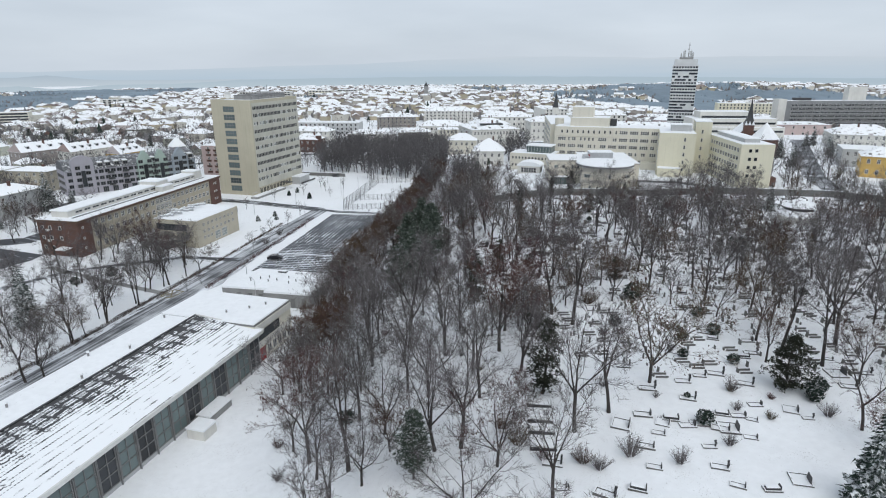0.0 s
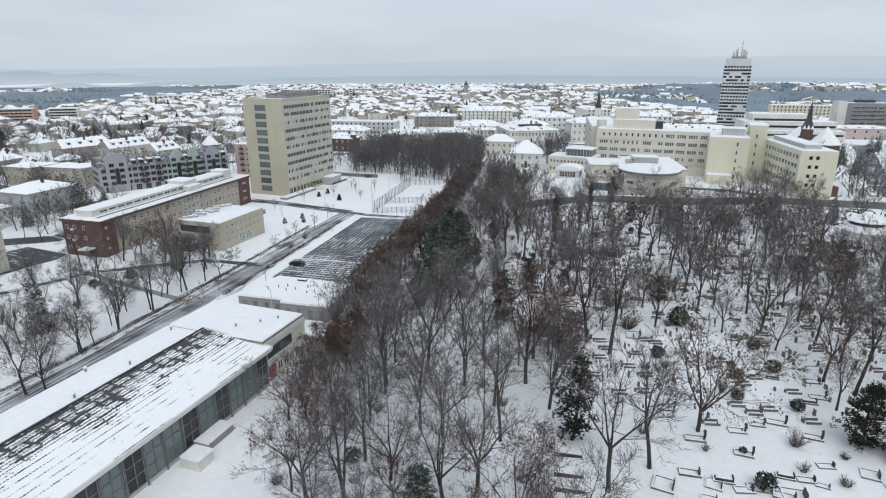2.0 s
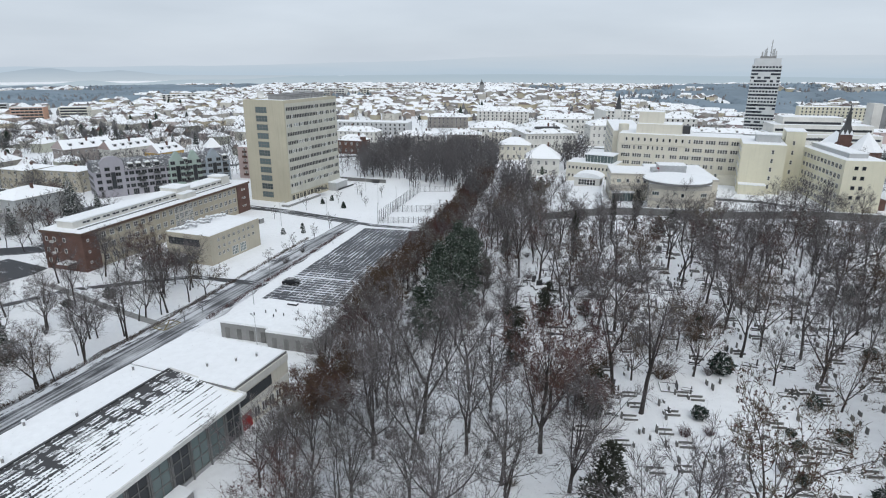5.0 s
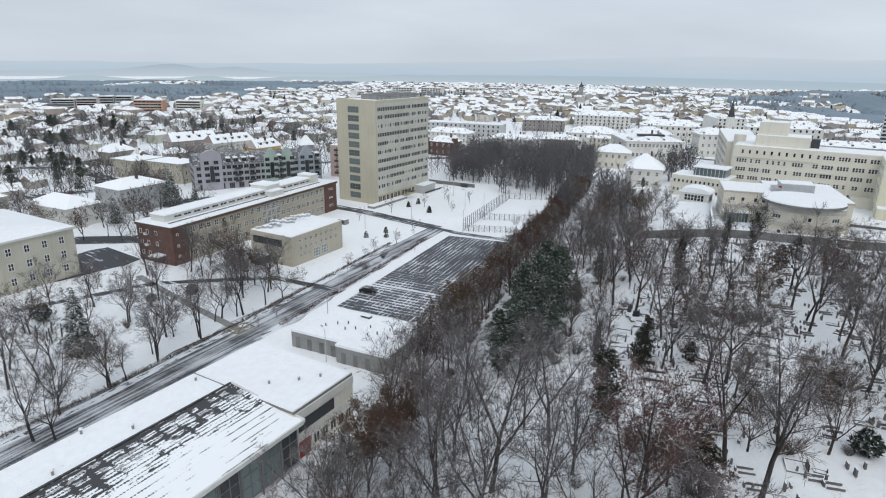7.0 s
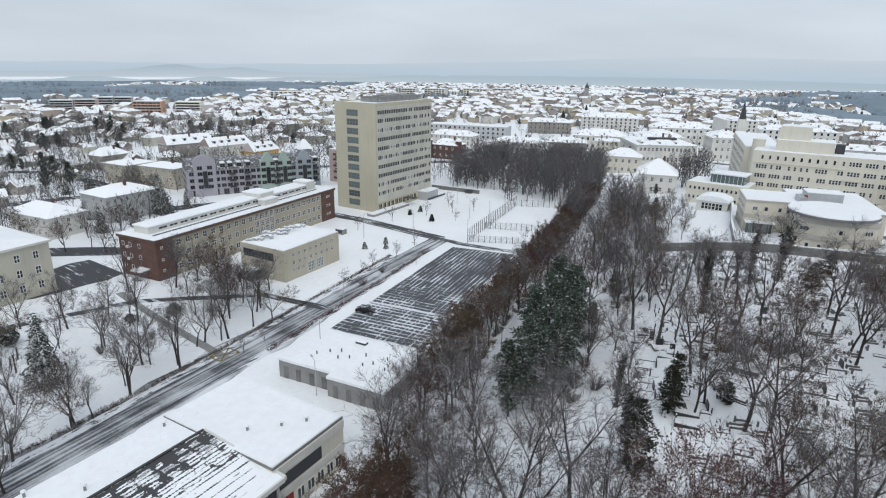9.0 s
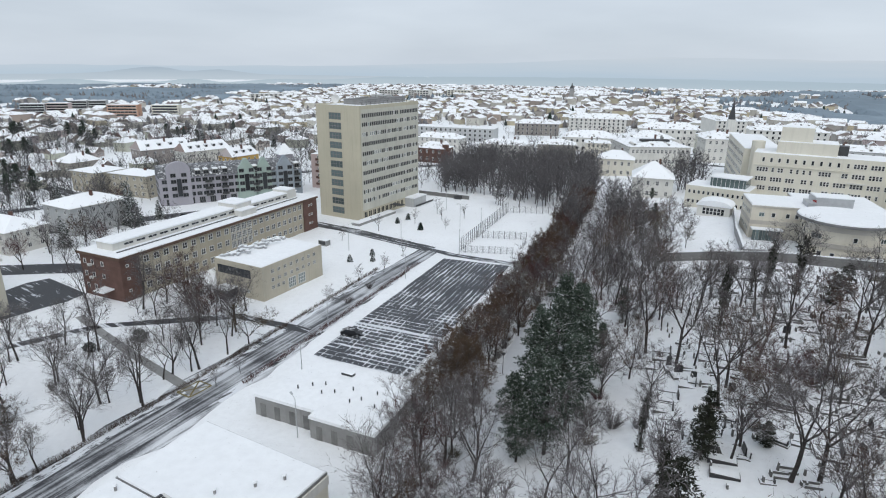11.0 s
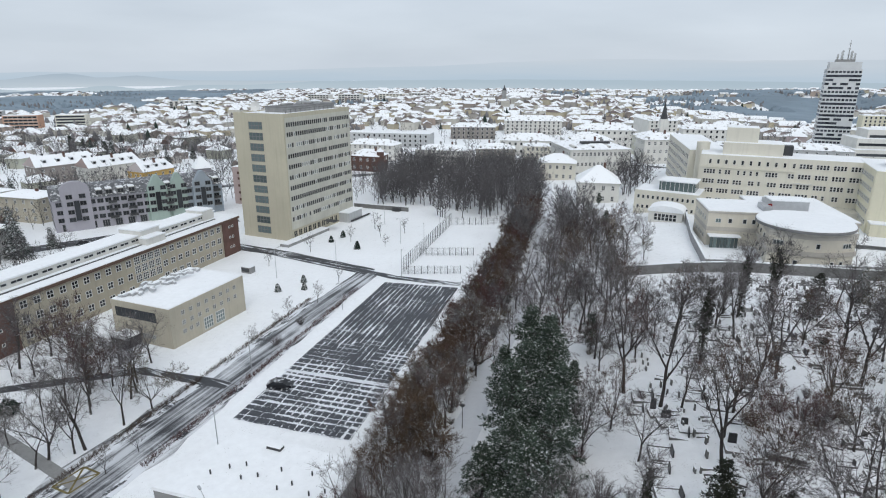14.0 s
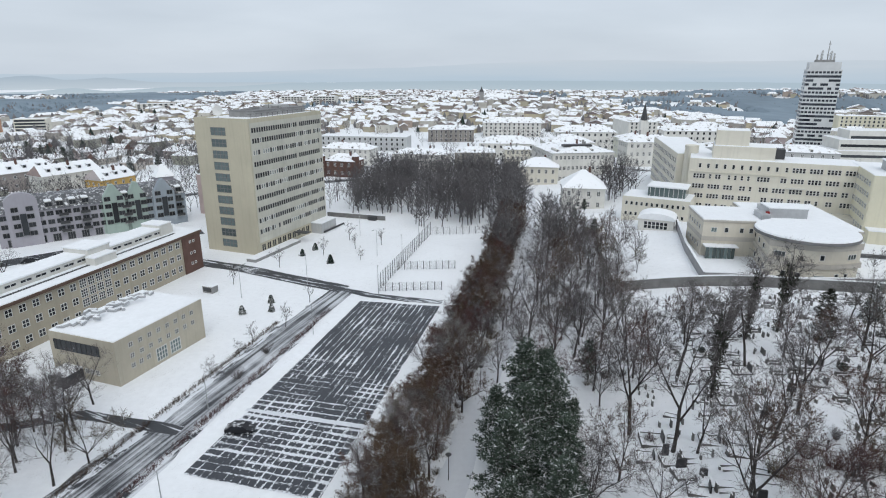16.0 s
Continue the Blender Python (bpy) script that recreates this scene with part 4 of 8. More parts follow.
def apartment_row():
    t = thing("apartment_house", pose(-159, 237, 0, 0, 0, 43.5), "lilac and green apartment house with curved gables and dormers", "apartment house")
    D, H = 14, 10.6
    spans = ((0, 28, M_LILAC), (28, 42, M_GREEN), (42, 54.5, M_BLUEGREY))
    for a, b, mat in spans:
        part("wall", Shape().box(a, 0, -1.5, b, D, H), mat, t)
        s = Shape().add([(a, -0.4, H), (b, -0.4, H), (b, 3.6, H + 3.6), (a, 3.6, H + 3.6), (b, D + 0.4, H), (a, D + 0.4, H), (b, D - 3.6, H + 3.6), (a, D - 3.6, H + 3.6)],
                        [(0, 1, 2, 3), (3, 2, 6, 7), (7, 6, 4, 5), (1, 4, 6, 2), (0, 3, 7, 5)])
        part("mansard_roof", s, M_MANSARD, t, "slate mansard roof with patchy snow")
    win = window_mesh(1.9, 1.5, 2, 1, M_EDGE, M_GLASS, 0.08)
    door = window_mesh(2.2, 2.4, 3, 1, M_EDGE, M_GLASS, 0.12)
    windows(t, win, "front", 54.5, D, steps(0.8, 53.5, 22), [9.2, 6.5, 3.9])
    windows(t, door, "front", 53, D, steps(1, 52, 13), [1.3])
    windows(t, win, "left", 53, D, steps(1, 13, 5), [8.0, 5.2, 2.2])
    for c, w, mat, curved in ((7, 8.5, M_LILAC, True), (32, 6.5, M_GREEN, False), (39, 5.5, M_GREEN, False), (47.5, 7.0, M_BLUEGREY, False)):
        if curved:
            arc = [(c + w / 2 * math.cos(a), H + 3.0 + 3.0 * math.sin(a)) for a in np.linspace(0, math.pi, 13)]
            outline = [(c - w / 2, 0), (c + w / 2, 0)] + arc
        else:
            outline = [(c - w / 2, 0), (c + w / 2, 0), (c + w / 2, H + 1), (c + 0.6, H + 5.6), (c - 0.6, H + 5.6), (c - w / 2, H + 1)]
        n = len(outline)
        g = Shape().add([(x, -0.7, z) for x, z in outline] + [(x, 1.6, z) for x, z in outline], [tuple(range(n)), tuple(range(n, 2 * n))[::-1]] + [(i, n + i, n + (i + 1) % n, (i + 1) % n) for i in range(n)])
        gable = part("gable", g, mat, t, "shaped street gable")
        for z in (3.9, 6.5, 9.2, 11.6):
            for o in (-1.9, 1.9):
                part("window", win, (), t, at=pose(c + o, -0.7, z))
        part("oriel", Shape().box(c - 0.8, -1.1, 3.5, c + 0.8, -0.702, 10.2), M_GLASS, t, "dark glazed stair bay")
    for x in (14.0, 17, 20.5, 24, 35.6, 52.5):
        d = part("dormer", Shape().box(x - 0.8, 0.0, H + 0.5, x + 0.8, 2.6, H + 2.4), M_WHITE, t, "small roof dormer")
        part("window", win, (), d, at=pose(x, 0.0, H + 1.4) )
        part("roof_snow", Shape().box(x - 1.0, -0.2, H + 2.4, x + 1.0, 3.0, H + 2.7, inset=0.15), M_SNOW, d)
    for x in (17.5, 23.5, 35.6, 52.3):
        for z in (2.7, 5.3, 8.0):
            bal = part("balcony", Shape().box(x - 1.3, -1.2, z, x + 1.3, -0.02, z + 0.18), M_CONC, t)
            part("balustrade", Shape().box(x - 1.3, -1.2, z + 0.18, x + 1.3, -1.12, z + 1.1), M_DARK, bal)
    tower = part("corner_turret", Shape().box(48, 8, 0, 53.5, 13.5, H + 5), M_LILAC, t)
    hip_roof(t, 5.5, 5.5, H + 5, 4.2, M_ROOFTILE, 0.6, 48, 8)


M_BLUEGREY = surface("blue_grey_render", (0.33, 0.375, 0.42), vary=0.1, scale=0.2, streak=0.15)
M_MANSARD = surface("slate_with_snow", (0.14, 0.145, 0.155), vary=0.3, snow=(0.5, 0.18, 1.1))
apartment_row()


def pink_flats():
    t = thing("pink_flats", pose(-121, 287, 0, 0, 0, -10), "pink and white five-storey flats with red balcony panels", "apartment house")
    flat_block(t, 14, 24, 14.5, M_PINK)
    for z in (2.5, 5.3, 8.1, 10.9, 13.2):
        for a in (2.5, 6.5, 10.5):
            part("balcony_panel", Shape().box(a, -0.5, z - 1.0, a + 2.4, -0.05, z - 0.1), M_BRICK, t, "dark red balcony front")
            part("window", W_STD, (), t, at=pose(a + 1.2, 0, z + 0.5))
    windows(t, W_STD, "right", 14, 24, steps(1, 23, 7), [2.8, 5.6, 8.4, 11.2, 13.2])


pink_flats()


# ---- fence, courts and yard behind the parking lot ----
def court_fence():
    f = thing("court_fence", pose(0, 0, 0), "tall wire mesh fence on steel posts beside the courts", "fence")
    lines = (((-38.3, 212.4), (-31.0, 265.0), 27, 4.2), ((-38.3, 212.4), (-22.8, 214.8), 9, 2.2), ((-36.0, 229.0), (-20.6, 231.0), 9, 2.4), ((-31.0, 265.0), (-14, 267), 8, 2.6))
    wire = Shape()
    for (ax, ay), (bx, by), n, h in lines:
        for i in range(n + 1):
            x, y = ax + (bx - ax) * i / n, ay + (by - ay) * i / n
            part("post", Shape().tube([(x, y, ground_z(x, y)), (x, y, ground_z(x, y) + h)], [0.09, 0.08], 5), M_DARK, f)
        for k in range(11):
            z = 0.15 + (h - 0.2) * k / 10
            wire.tube([(ax, ay, z), (bx, by, z)], [0.018, 0.018], 3)
    part("wire", wire, M_DARK, f)


court_fence()


def lamp_post(x, y, h=8.0, arm=1.2):
    z = ground_z(x, y)
    t = thing("street_lamp", pose(x, y, z, 0, 0, random.uniform(0, 360)), "slender grey street lamp standing in snow", "street lamp", "street lamps")
    part("pole", Shape().tube([(0, 0, -0.2), (0, 0, h)], [0.09, 0.05], 6), M_METAL, t)
    part("arm", Shape().tube([(0, 0, h), (arm, 0, h + 0.25)], [0.045, 0.035], 5), M_METAL, t)
    part("lamp_head", Shape().box(arm - 0.1, -0.14, h + 0.18, arm + 0.6, 0.14, h + 0.34), M_METAL, t)


for x, y in ((-37.6, 209), (-35.5, 233), (-33, 250), (-50, 135), (-55.5, 158), (-47, 187), (-42.5, 118.5), (-57, 215), (-70, 205), (-44, 240), (-54, 262), (-18.6, 141)):
    lamp_post(x, y, 8.0 if y > 200 else 6.5)


def yard_wall():
    t = thing("yard_wall", pose(-71.9, 286.9, 0, 0, 0, -12), "low grey concrete wall with snow cap", "wall", kind="structure")
    part("wall", Shape().box(0, 0, -0.5, 23, 0.5, 1.6), M_STONEWALL, t)
    part("snow_cap", Shape().box(-0.05, -0.05, 1.603, 23.05, 0.55, 1.8), M_SNOW, t)
    part("shed", Shape().box(17, -1.5, -0.3, 20, -0.05, 1.4), M_DARK, t, "small dark shed")


yard_wall()


# ---- car on the lot ----
def parked_car(x, y, rz, label):
    c = thing("car", pose(x, y, 0.066, 0, 0, rz), label, "car", "parked cars")
    paint = surface("dark_car_paint", (0.02, 0.021, 0.025), rough=0.3, vary=0.1, snow=(0.8, 0.3, 1.5), bump=0)
    prof = [(-2.1, 0.35), (2.1, 0.35), (2.15, 0.75), (1.2, 0.92), (0.65, 1.42), (-1.0, 1.45), (-1.75, 1.0), (-2.15, 0.9)]
    n = len(prof)
    s = Shape().add([(px, -0.85, pz) for px, pz in prof] + [(px, 0.85, pz) for px, pz in prof], [tuple(range(n)), tuple(range(n, 2 * n))[::-1]] + [(i, n + i, n + (i + 1) % n, (i + 1) % n) for i in range(n)])
    part("body", s, paint, c)
    for sy in (-0.86, 0.845):
        g = Shape().add([(0.95, sy, 0.98), (0.55, sy, 1.36), (-0.95, sy, 1.38), (-1.5, sy, 1.02), (0.95, sy + 0.015, 0.98), (0.55, sy + 0.015, 1.36), (-0.95, sy + 0.015, 1.38), (-1.5, sy + 0.015, 1.02)], [(0, 1, 2, 3), (7, 6, 5, 4)])
        part("side_window", g, M_GLASS, c)
    for wx in (-1.35, 1.35):
        for wy in (-0.86, 0.66):
            w = part("wheel", Shape().tube([(wx, wy, 0.32), (wx, wy + 0.2, 0.32)], [0.32, 0.32], 14, cap=True), M_DARK, c)
            part("rim", Shape().tube([(wx, wy - 0.01, 0.32), (wx, wy + 0.21, 0.32)], [0.18, 0.18], 10, cap=True), M_METAL, w)


parked_car(-47.8, 152.6, 5, "dark hatchback parked on the snowy lot")
for x, y, rz in ((-141, 226, 50), (-136, 231, 48), (-125, 250, 70)):
    parked_car(x, y, rz, "dark car parked along the street")


# ---- hospital ----
def hospital():
    t = thing("hospital", pose(51.5, 272.0, 8.0, 0, 0, -17.8), "cream five-storey hospital with rows of windows and stepped attic", "hospital")
    H = 17.0
    flat_block(t, 47, 14, H, M_CREAM)
    group = window_mesh(0.78, 1.5, 1, 2, M_FRAME, M_GLASS, 0.09)
    xs = []
    for c in steps(1.0, 46.5, 10):
        xs += [c - 1.35, c - 0.45, c + 0.45, c + 1.35]
    windows(t, group, "front", 47, 14, xs, [11.9, 8.7, 5.6, 2.4], skip=0.1)
    windows(t, window_mesh(0.8, 1.5, 1, 1, M_FRAME, M_GLASS, 0.08), "front", 47, 14, steps(2, 26, 10), [15.2])
    windows(t, group, "front", 47, 14, [x for x in xs if x > 27], [15.2])
    part("ledge", Shape().box(0.5, -0.35, 13.2, 28, -0.003, 13.5), M_CREAM, t)
    part("ledge", Shape().box(28, -0.8, 9.6, 33, -0.003, 9.9), M_WHITE, t)
    # attic steps
    flat_block(t, 17.5, 11, 3.6, M_CREAM, 6.5, 2.5, H + 0.3)
    flat_block(t, 9.5, 8, 4.4, M_CREAM, 7.0, 4.0, H + 4.2)
    part("lift_room", Shape().box(24.2, 6, H + 0.3, 27, 10, H + 3.6), M_DARK, t, "dark lift motor room")
    part("stair_tower", Shape().tube([(0.2, 12.6, -1), (0.2, 12.6, H + 3)], [2.2, 2.2], 14, cap=True), M_CREAM, t, "round stair tower at the corner")
    # projecting ward wing
    flat_block(t, 14.2, 27, H, M_YELLOW, 45.4, -17.2, parapet=0.5)
    for z in (15.0, 11.9, 8.8, 5.7, 2.6):
        part("window", group, (), t, at=pose(45.4 + 10.0, -17.2, z))
        for y in steps(-16.2, -0.5, 6):
            part("window", group, (), t, at=pose(45.4, y, z, 0, 0, -90))
            part("window", group, (), t, at=pose(45.4, y + 0.8, z, 0, 0, -90))
    part("porch", Shape().box(45.8, -21.2, -1.5, 54.5, -17.21, 3.4), M_YELLOW, t, "low yellow entrance annex")
    part("roof_snow", Shape().box(45.7, -21.3, 3.4, 54.6, -17.21, 3.7), M_SNOW, t)
    part("roof_house", Shape().box(50, -10, H + 0.6, 58, -3, H + 3.2), M_GREYW, t, "grey plant room on the wing roof")
    part("roof_snow", Shape().box(49.8, -10.2, H + 3.2, 58.2, -2.8, H + 3.5), M_SNOW, t)
    part("stair_block", Shape().box(59.65, -8, -1, 66, 4, H + 4.5), M_YELLOW, t, "tall yellow stair block")
    part("roof_snow", Shape().box(59.6, -8.1, H + 4.5, 66.1, 4.1, H + 4.8), M_SNOW, t)
    for z in (17.5, 14, 10.5, 7):
        part("window", group, (), t, at=pose(62.5, -8, z))
    # entrance annexes at the foot
    part("link", Shape().box(47 - 8, -6, -1, 47 - 0.05, -0.005, 3.0), M_CREAM, t)


hospital()


def hospital_west_wing():
    t = thing("hospital_wing", pose(51.6, 285.6, 7, 0, 0, -6.0), "cream hospital side wing with even rows of windows", "hospital")
    flat_block(t, 13, 53, 17.5, M_CREAM)
    windows(t, window_mesh(1.9, 1.7, 2, 1, M_FRAME, M_GLASS, 0.06, 0.04), "left", 0, 0, steps(1.5, 52, 17), [15.2, 12.1, 9.0, 5.9, 2.8])


hospital_west_wing()


def hospital_east_wing():
    t = thing("hospital_wing", pose(109.8, 213.0, 8, 0, 0, -4), "pale yellow hospital ward wing with snowy flat roof", "hospital")
    W, L, H = 12.0, 35, 15.8
    flat_block(t, W, L, H, M_YELLOW, parapet=0.5)
    w = window_mesh(1.7, 1.6, 2, 1, M_FRAME, M_GLASS, 0.1)
    windows(t, w, "left", W, L, steps(1.2, L - 1.5, 12), [14.0, 10.9, 7.8, 4.7, 1.7])
    windows(t, window_mesh(1.1, 1.2, 1, 1, M_EDGE, M_GLASS, 0.08), "front", W, L, [3.4, 5.6], [14.0, 10.9, 7.8, 4.7])
    windows(t, window_mesh(0.7, 1.0, 1, 1, M_FRAME, M_GLASS, 0.1), "front", W, L, [4.4], [1.8])
    part("plant_room", Shape().box(3, 5, H + 0.4, 8.5, L - 2, H + 2.0), M_GREYW, t, "low grey plant gallery on the roof")
    part("roof_snow", Shape().box(2.9, 4.9, H + 2.0, 8.6, L - 1.9, H + 2.25), M_SNOW, t)
    part("brick_annex", Shape().box(W + 0.05, 4, -1, W + 4, 14, 3.4), M_BRICK, t, "low red brick annex")


hospital_east_wing()


def clinic():
    t = thing("clinic", pose(41.2, 224.0, 7.6, 0, 0, -4), "low beige clinic with round snow-covered roof disc", "clinic")
    H = 9.3
    part("wall", Shape().box(0, 0, -1.5, 13, 15, H - 0.35), M_CLINIC, t)
    part("parapet", Shape().box(-0.2, -0.2, H - 0.348, 13.2, 15.2, H + 0.15), M_CLINICB, t)
    part("roof_snow", Shape().box(-0.1, -0.1, H + 0.153, 13.1, 15.1, H + 0.4, inset=0.1), M_SNOW, t)
    part("band", Shape().box(-0.12, -0.12, 4.2, 13.0, 14.9, 5.3), M_CLINICB, t, "grey-brown storey band")
    part("wall", Shape().box(13.05, -6, -1.5, 33, 22, H - 0.5), M_CLINIC, t)
    part("parapet", Shape().box(13.05, -6.2, H - 0.498, 33.2, 22.2, H), M_CLINICB, t)
    part("roof_snow", Shape().box(13.1, -6.1, H + 0.003, 33.1, 22.1, H + 0.25, inset=0.1), M_SNOW, t)
    cx, cy = 19.4, -9.6
    def front(grow):
        """Plan of the front body: a straight west wall, a gently bowed street front, a short east wall."""
        bow = [(10.4 + 18.2 * f, -14.6 - 0.6 * f - 3.0 * math.sin(math.pi * f)) for f in (0, 0.125, 0.25, 0.375, 0.5, 0.625, 0.75, 0.875, 1.0)]
        return [(12.9 - grow, 4.0)] + [(x + (grow if i == 8 else -grow if i == 0 else 0), y - grow) for i, (x, y) in enumerate(bow)] + [(31.0 + grow, -4.0), (31.0 + grow, 4.0)]

    part("body", Shape().prism(front(0.0), -1.5, H - 1.2), M_CLINIC, t, "bowed cream front of two storeys")
    for z0, z1, g in ((3.7, 4.8, 0.35), (H - 1.6, H - 0.2, 0.25)):
        part("band", Shape().prism(front(g), z0, z1), M_CLINICB, t, "grey storey band standing proud of the front")
    part("roof_snow", Shape().prism(front(0.1), H - 0.197, H, inset=0.1), M_SNOW, t)
    part("disc_neck", Shape().tube([(cx, cy, H - 0.2), (cx, cy, H + 0.1)], [6.5, 6.5], 24, cap=True), M_DARK, t, "recessed dark neck under the roof disc")
    disc = [(cx + 10.6 * math.cos(a), cy + 10.6 * math.sin(a)) for a in np.linspace(0, 2 * math.pi, 57)[:56]]
    part("roof_disc", Shape().prism(disc, H + 0.1, H + 0.75), M_EDGE, t, "round cantilevered roof disc")
    disc2 = [(cx + 10.5 * math.cos(a), cy + 10.5 * math.sin(a)) for a in np.linspace(0, 2 * math.pi, 57)[:56]]
    part("roof_snow", Shape().prism(disc2, H + 0.753, H + 1.05, inset=0.2), M_SNOW, t)
    win = window_mesh(1.0, 1.3, 1, 1, M_FRAME, M_GLASS, 0.1)
    wide_win = window_mesh(2.2, 1.2, 3, 1, M_FRAME, M_GLASSG, 0.1)
    for f, z, w in ((0.10, 6.2, wide_win), (0.52, 6.2, win), (0.88, 6.2, wide_win), (0.16, 1.9, win), (0.30, 1.9, win), (0.52, 1.6, wide_win), (0.72, 1.9, win), (0.84, 1.9, win)):
        slope = -0.6 - 3.0 * math.pi * math.cos(math.pi * f)
        part("window", w, (), t, at=pose(10.4 + 18.2 * f, -14.62 - 0.6 * f - 3.0 * math.sin(math.pi * f), z, 0, 0, math.degrees(math.atan2(slope, 18.2))))
    for k in range(7):
        y = 2.0 - 2.3 * k
        part("window", win, (), t, at=pose(12.9 - 2.5 * (4.0 - y) / 18.6 - 0.02, y, 6.2 if k % 2 else 2.0, 0, 0, -82.3))
    windows(t, win, "front", 0, 0, [5.5, 9, 11.2], [7.0])
    windows(t, window_mesh(1.4, 1.2, 2, 1, M_FRAME, M_GLASSG, 0.1), "front", 0, 0, [2.6], [7.0])
    for k in range(8):
        part("glass_panel", Shape().box(0.6 + k * 0.85, -2.6, 0.3, 1.35 + k * 0.85, -2.5, 3.2), M_GLASSG, t, "tall glazed garden-room panel")
    part("roof_snow", Shape().box(0.3, -2.8, 3.2, 8.0, -0.15, 3.5), M_SNOW, t)
    windows(t, win, "left", 0, 15, steps(1.5, 14, 5), [7.0, 2.4])
    part("roof_plant", Shape().box(16, 4, H + 0.2, 25, 10, H + 2.6), M_METAL, t, "grey metal plant box on the roof")
    part("roof_snow", Shape().box(15.9, 3.9, H + 2.6, 25.1, 10.1, H + 2.85), M_SNOW, t)
    part("roof_plant", Shape().box(13.6, 1, H + 0.2, 15.5, 7, H + 1.6), M_METAL, t)
    part("roof_plant", Shape().box(17, 12, H + 0.2, 23, 15, H + 1.5), M_METAL, t)
    part("panel", Shape().box(15.2, 3.3, H + 0.4, 16.0, 3.9, H + 1.9), M_RED, t, "small red roof panel")


M_CLINIC = surface("clinic_render", (0.66, 0.62, 0.53), vary=0.12, scale=0.15, streak=0.2, bump=0.1)
M_CLINICB = surface("clinic_band", (0.52, 0.49, 0.44), vary=0.15, scale=0.2, streak=0.2)
clinic()


def run_wall(name, line, h, thick, mat, label, cap=True, base=-0.8, top=None):
    w = thing(name, pose(0, 0, 0), label, "wall", kind="structure")
    for (ax, ay), (bx, by) in zip(line[:-1], line[1:]):
        n = max(1, int(math.hypot(bx - ax, by - ay) / 5))
        d = math.hypot(bx - ax, by - ay)
        px, py = (by - ay) / d * thick / 2, -(bx - ax) / d * thick / 2
        for i in range(n):
            x0, y0 = ax + (bx - ax) * i / n, ay + (by - ay) * i / n
            x1, y1 = ax + (bx - ax) * (i + 1) / n, ay + (by - ay) * (i + 1) / n
            za, zb = (top, top) if top else (ground_z(x0, y0) + h, ground_z(x1, y1) + h)
            ga, gb = ground_z(x0, y0) + base, ground_z(x1, y1) + base
            def slab(z0a, z0b, z1a, z1b, k):
                return Shape().add([(x0 - px * k, y0 - py * k, z0a), (x1 - px * k, y1 - py * k, z0b), (x1 + px * k, y1 + py * k, z0b), (x0 + px * k, y0 + py * k, z0a),
                                    (x0 - px * k, y0 - py * k, z1a), (x1 - px * k, y1 - py * k, z1b), (x1 + px * k, y1 + py * k, z1b), (x0 + px * k, y0 + py * k, z1a)],
                                   [(3, 2, 1, 0), (4, 5, 6, 7), (0, 1, 5, 4), (1, 2, 6, 5), (2, 3, 7, 6), (3, 0, 4, 7)])
            part("wall_panel", slab(ga, gb, za, zb, 1.0), mat, w)
            if cap:
                part("snow_cap", slab(za + 0.003, zb + 0.003, za + 0.16, zb + 0.16, 1.15), M_SNOW, w)


M_TERRACE = surface("terrace_wall_render", (0.36, 0.36, 0.365), vary=0.15, scale=0.3, streak=0.3)
run_wall("terrace_wall", [(43.5, 252), (39.0, 228), (36.2, 205.4), (52.0, 201.6), (78, 203)], 2.2, 0.5, M_TERRACE, "smooth grey retaining wall of the clinic terrace")
run_wall("cemetery_wall", [(17, 205.2), (36, 202.8), (71, 199.6), (98, 203.5), (135, 197), (165, 175)], 2.3, 0.45, M_STONEWALL, "dark weathered cemetery boundary wall")
run_wall("cemetery_wall", [(17, 205.2), (18, 235), (22, 262)], 1.8, 0.4, M_STONEWALL, "low weathered boundary wall", cap=False)


def pavilion():
    t = thing("pavilion", pose(32.0, 250.5, 7.0, 0, 0, -20), "small white pavilion with barrel roof and glazed front", "pavilion")
    part("wall", Shape().box(0, 0, -1, 9.8, 7, 3.6), M_WHITE, t)
    arc = [(4.9 + 5.3 * math.cos(a), 3.6 + 1.9 * math.sin(a)) for a in np.linspace(0, math.pi, 15)]
    n = len(arc)
    s = Shape().add([(x, -0.4, z) for x, z in arc] + [(x, 7.4, z) for x, z in arc], [tuple(range(n)), tuple(range(n, 2 * n))[::-1]] + [(i, n + i, n + (i + 1) % n, (i + 1) % n) for i in range(n)])
    part("barrel_roof", s, (M_SNOW), t, "snow-covered barrel roof")
    windows(t, window_mesh(1.1, 2.2, 1, 2, M_FRAME, M_GLASS, 0.12), "front", 9.8, 7, steps(1.6, 8.2, 6), [1.9])


pavilion()


def link_house():
    t = thing("entrance_wing", pose(30.2, 265.5, 6.2, 0, 0, -24), "low cream entrance wing with glass lantern storey", "hospital wing")
    flat_block(t, 20, 12, 7.6, M_CREAM)
    windows(t, window_mesh(0.8, 1.2, 1, 1, M_FRAME, M_GLASS, 0.08), "front", 20, 12, steps(0.6, 19, 12), [5.9, 2.6])
    part("lantern", Shape().box(7, 3, 7.9, 18, 11, 11.0), M_GLASSG, t, "grey glazed lantern storey")
    for x in steps(7, 18, 8):
        part("mullion", Shape().box(x - 0.06, 2.9, 7.9, x + 0.06, 2.995, 11.0), M_FRAME, t)
    part("roof_snow", Shape().box(6.6, 2.6, 11.0, 18.4, 11.4, 11.4), M_SNOW, t)


link_house()


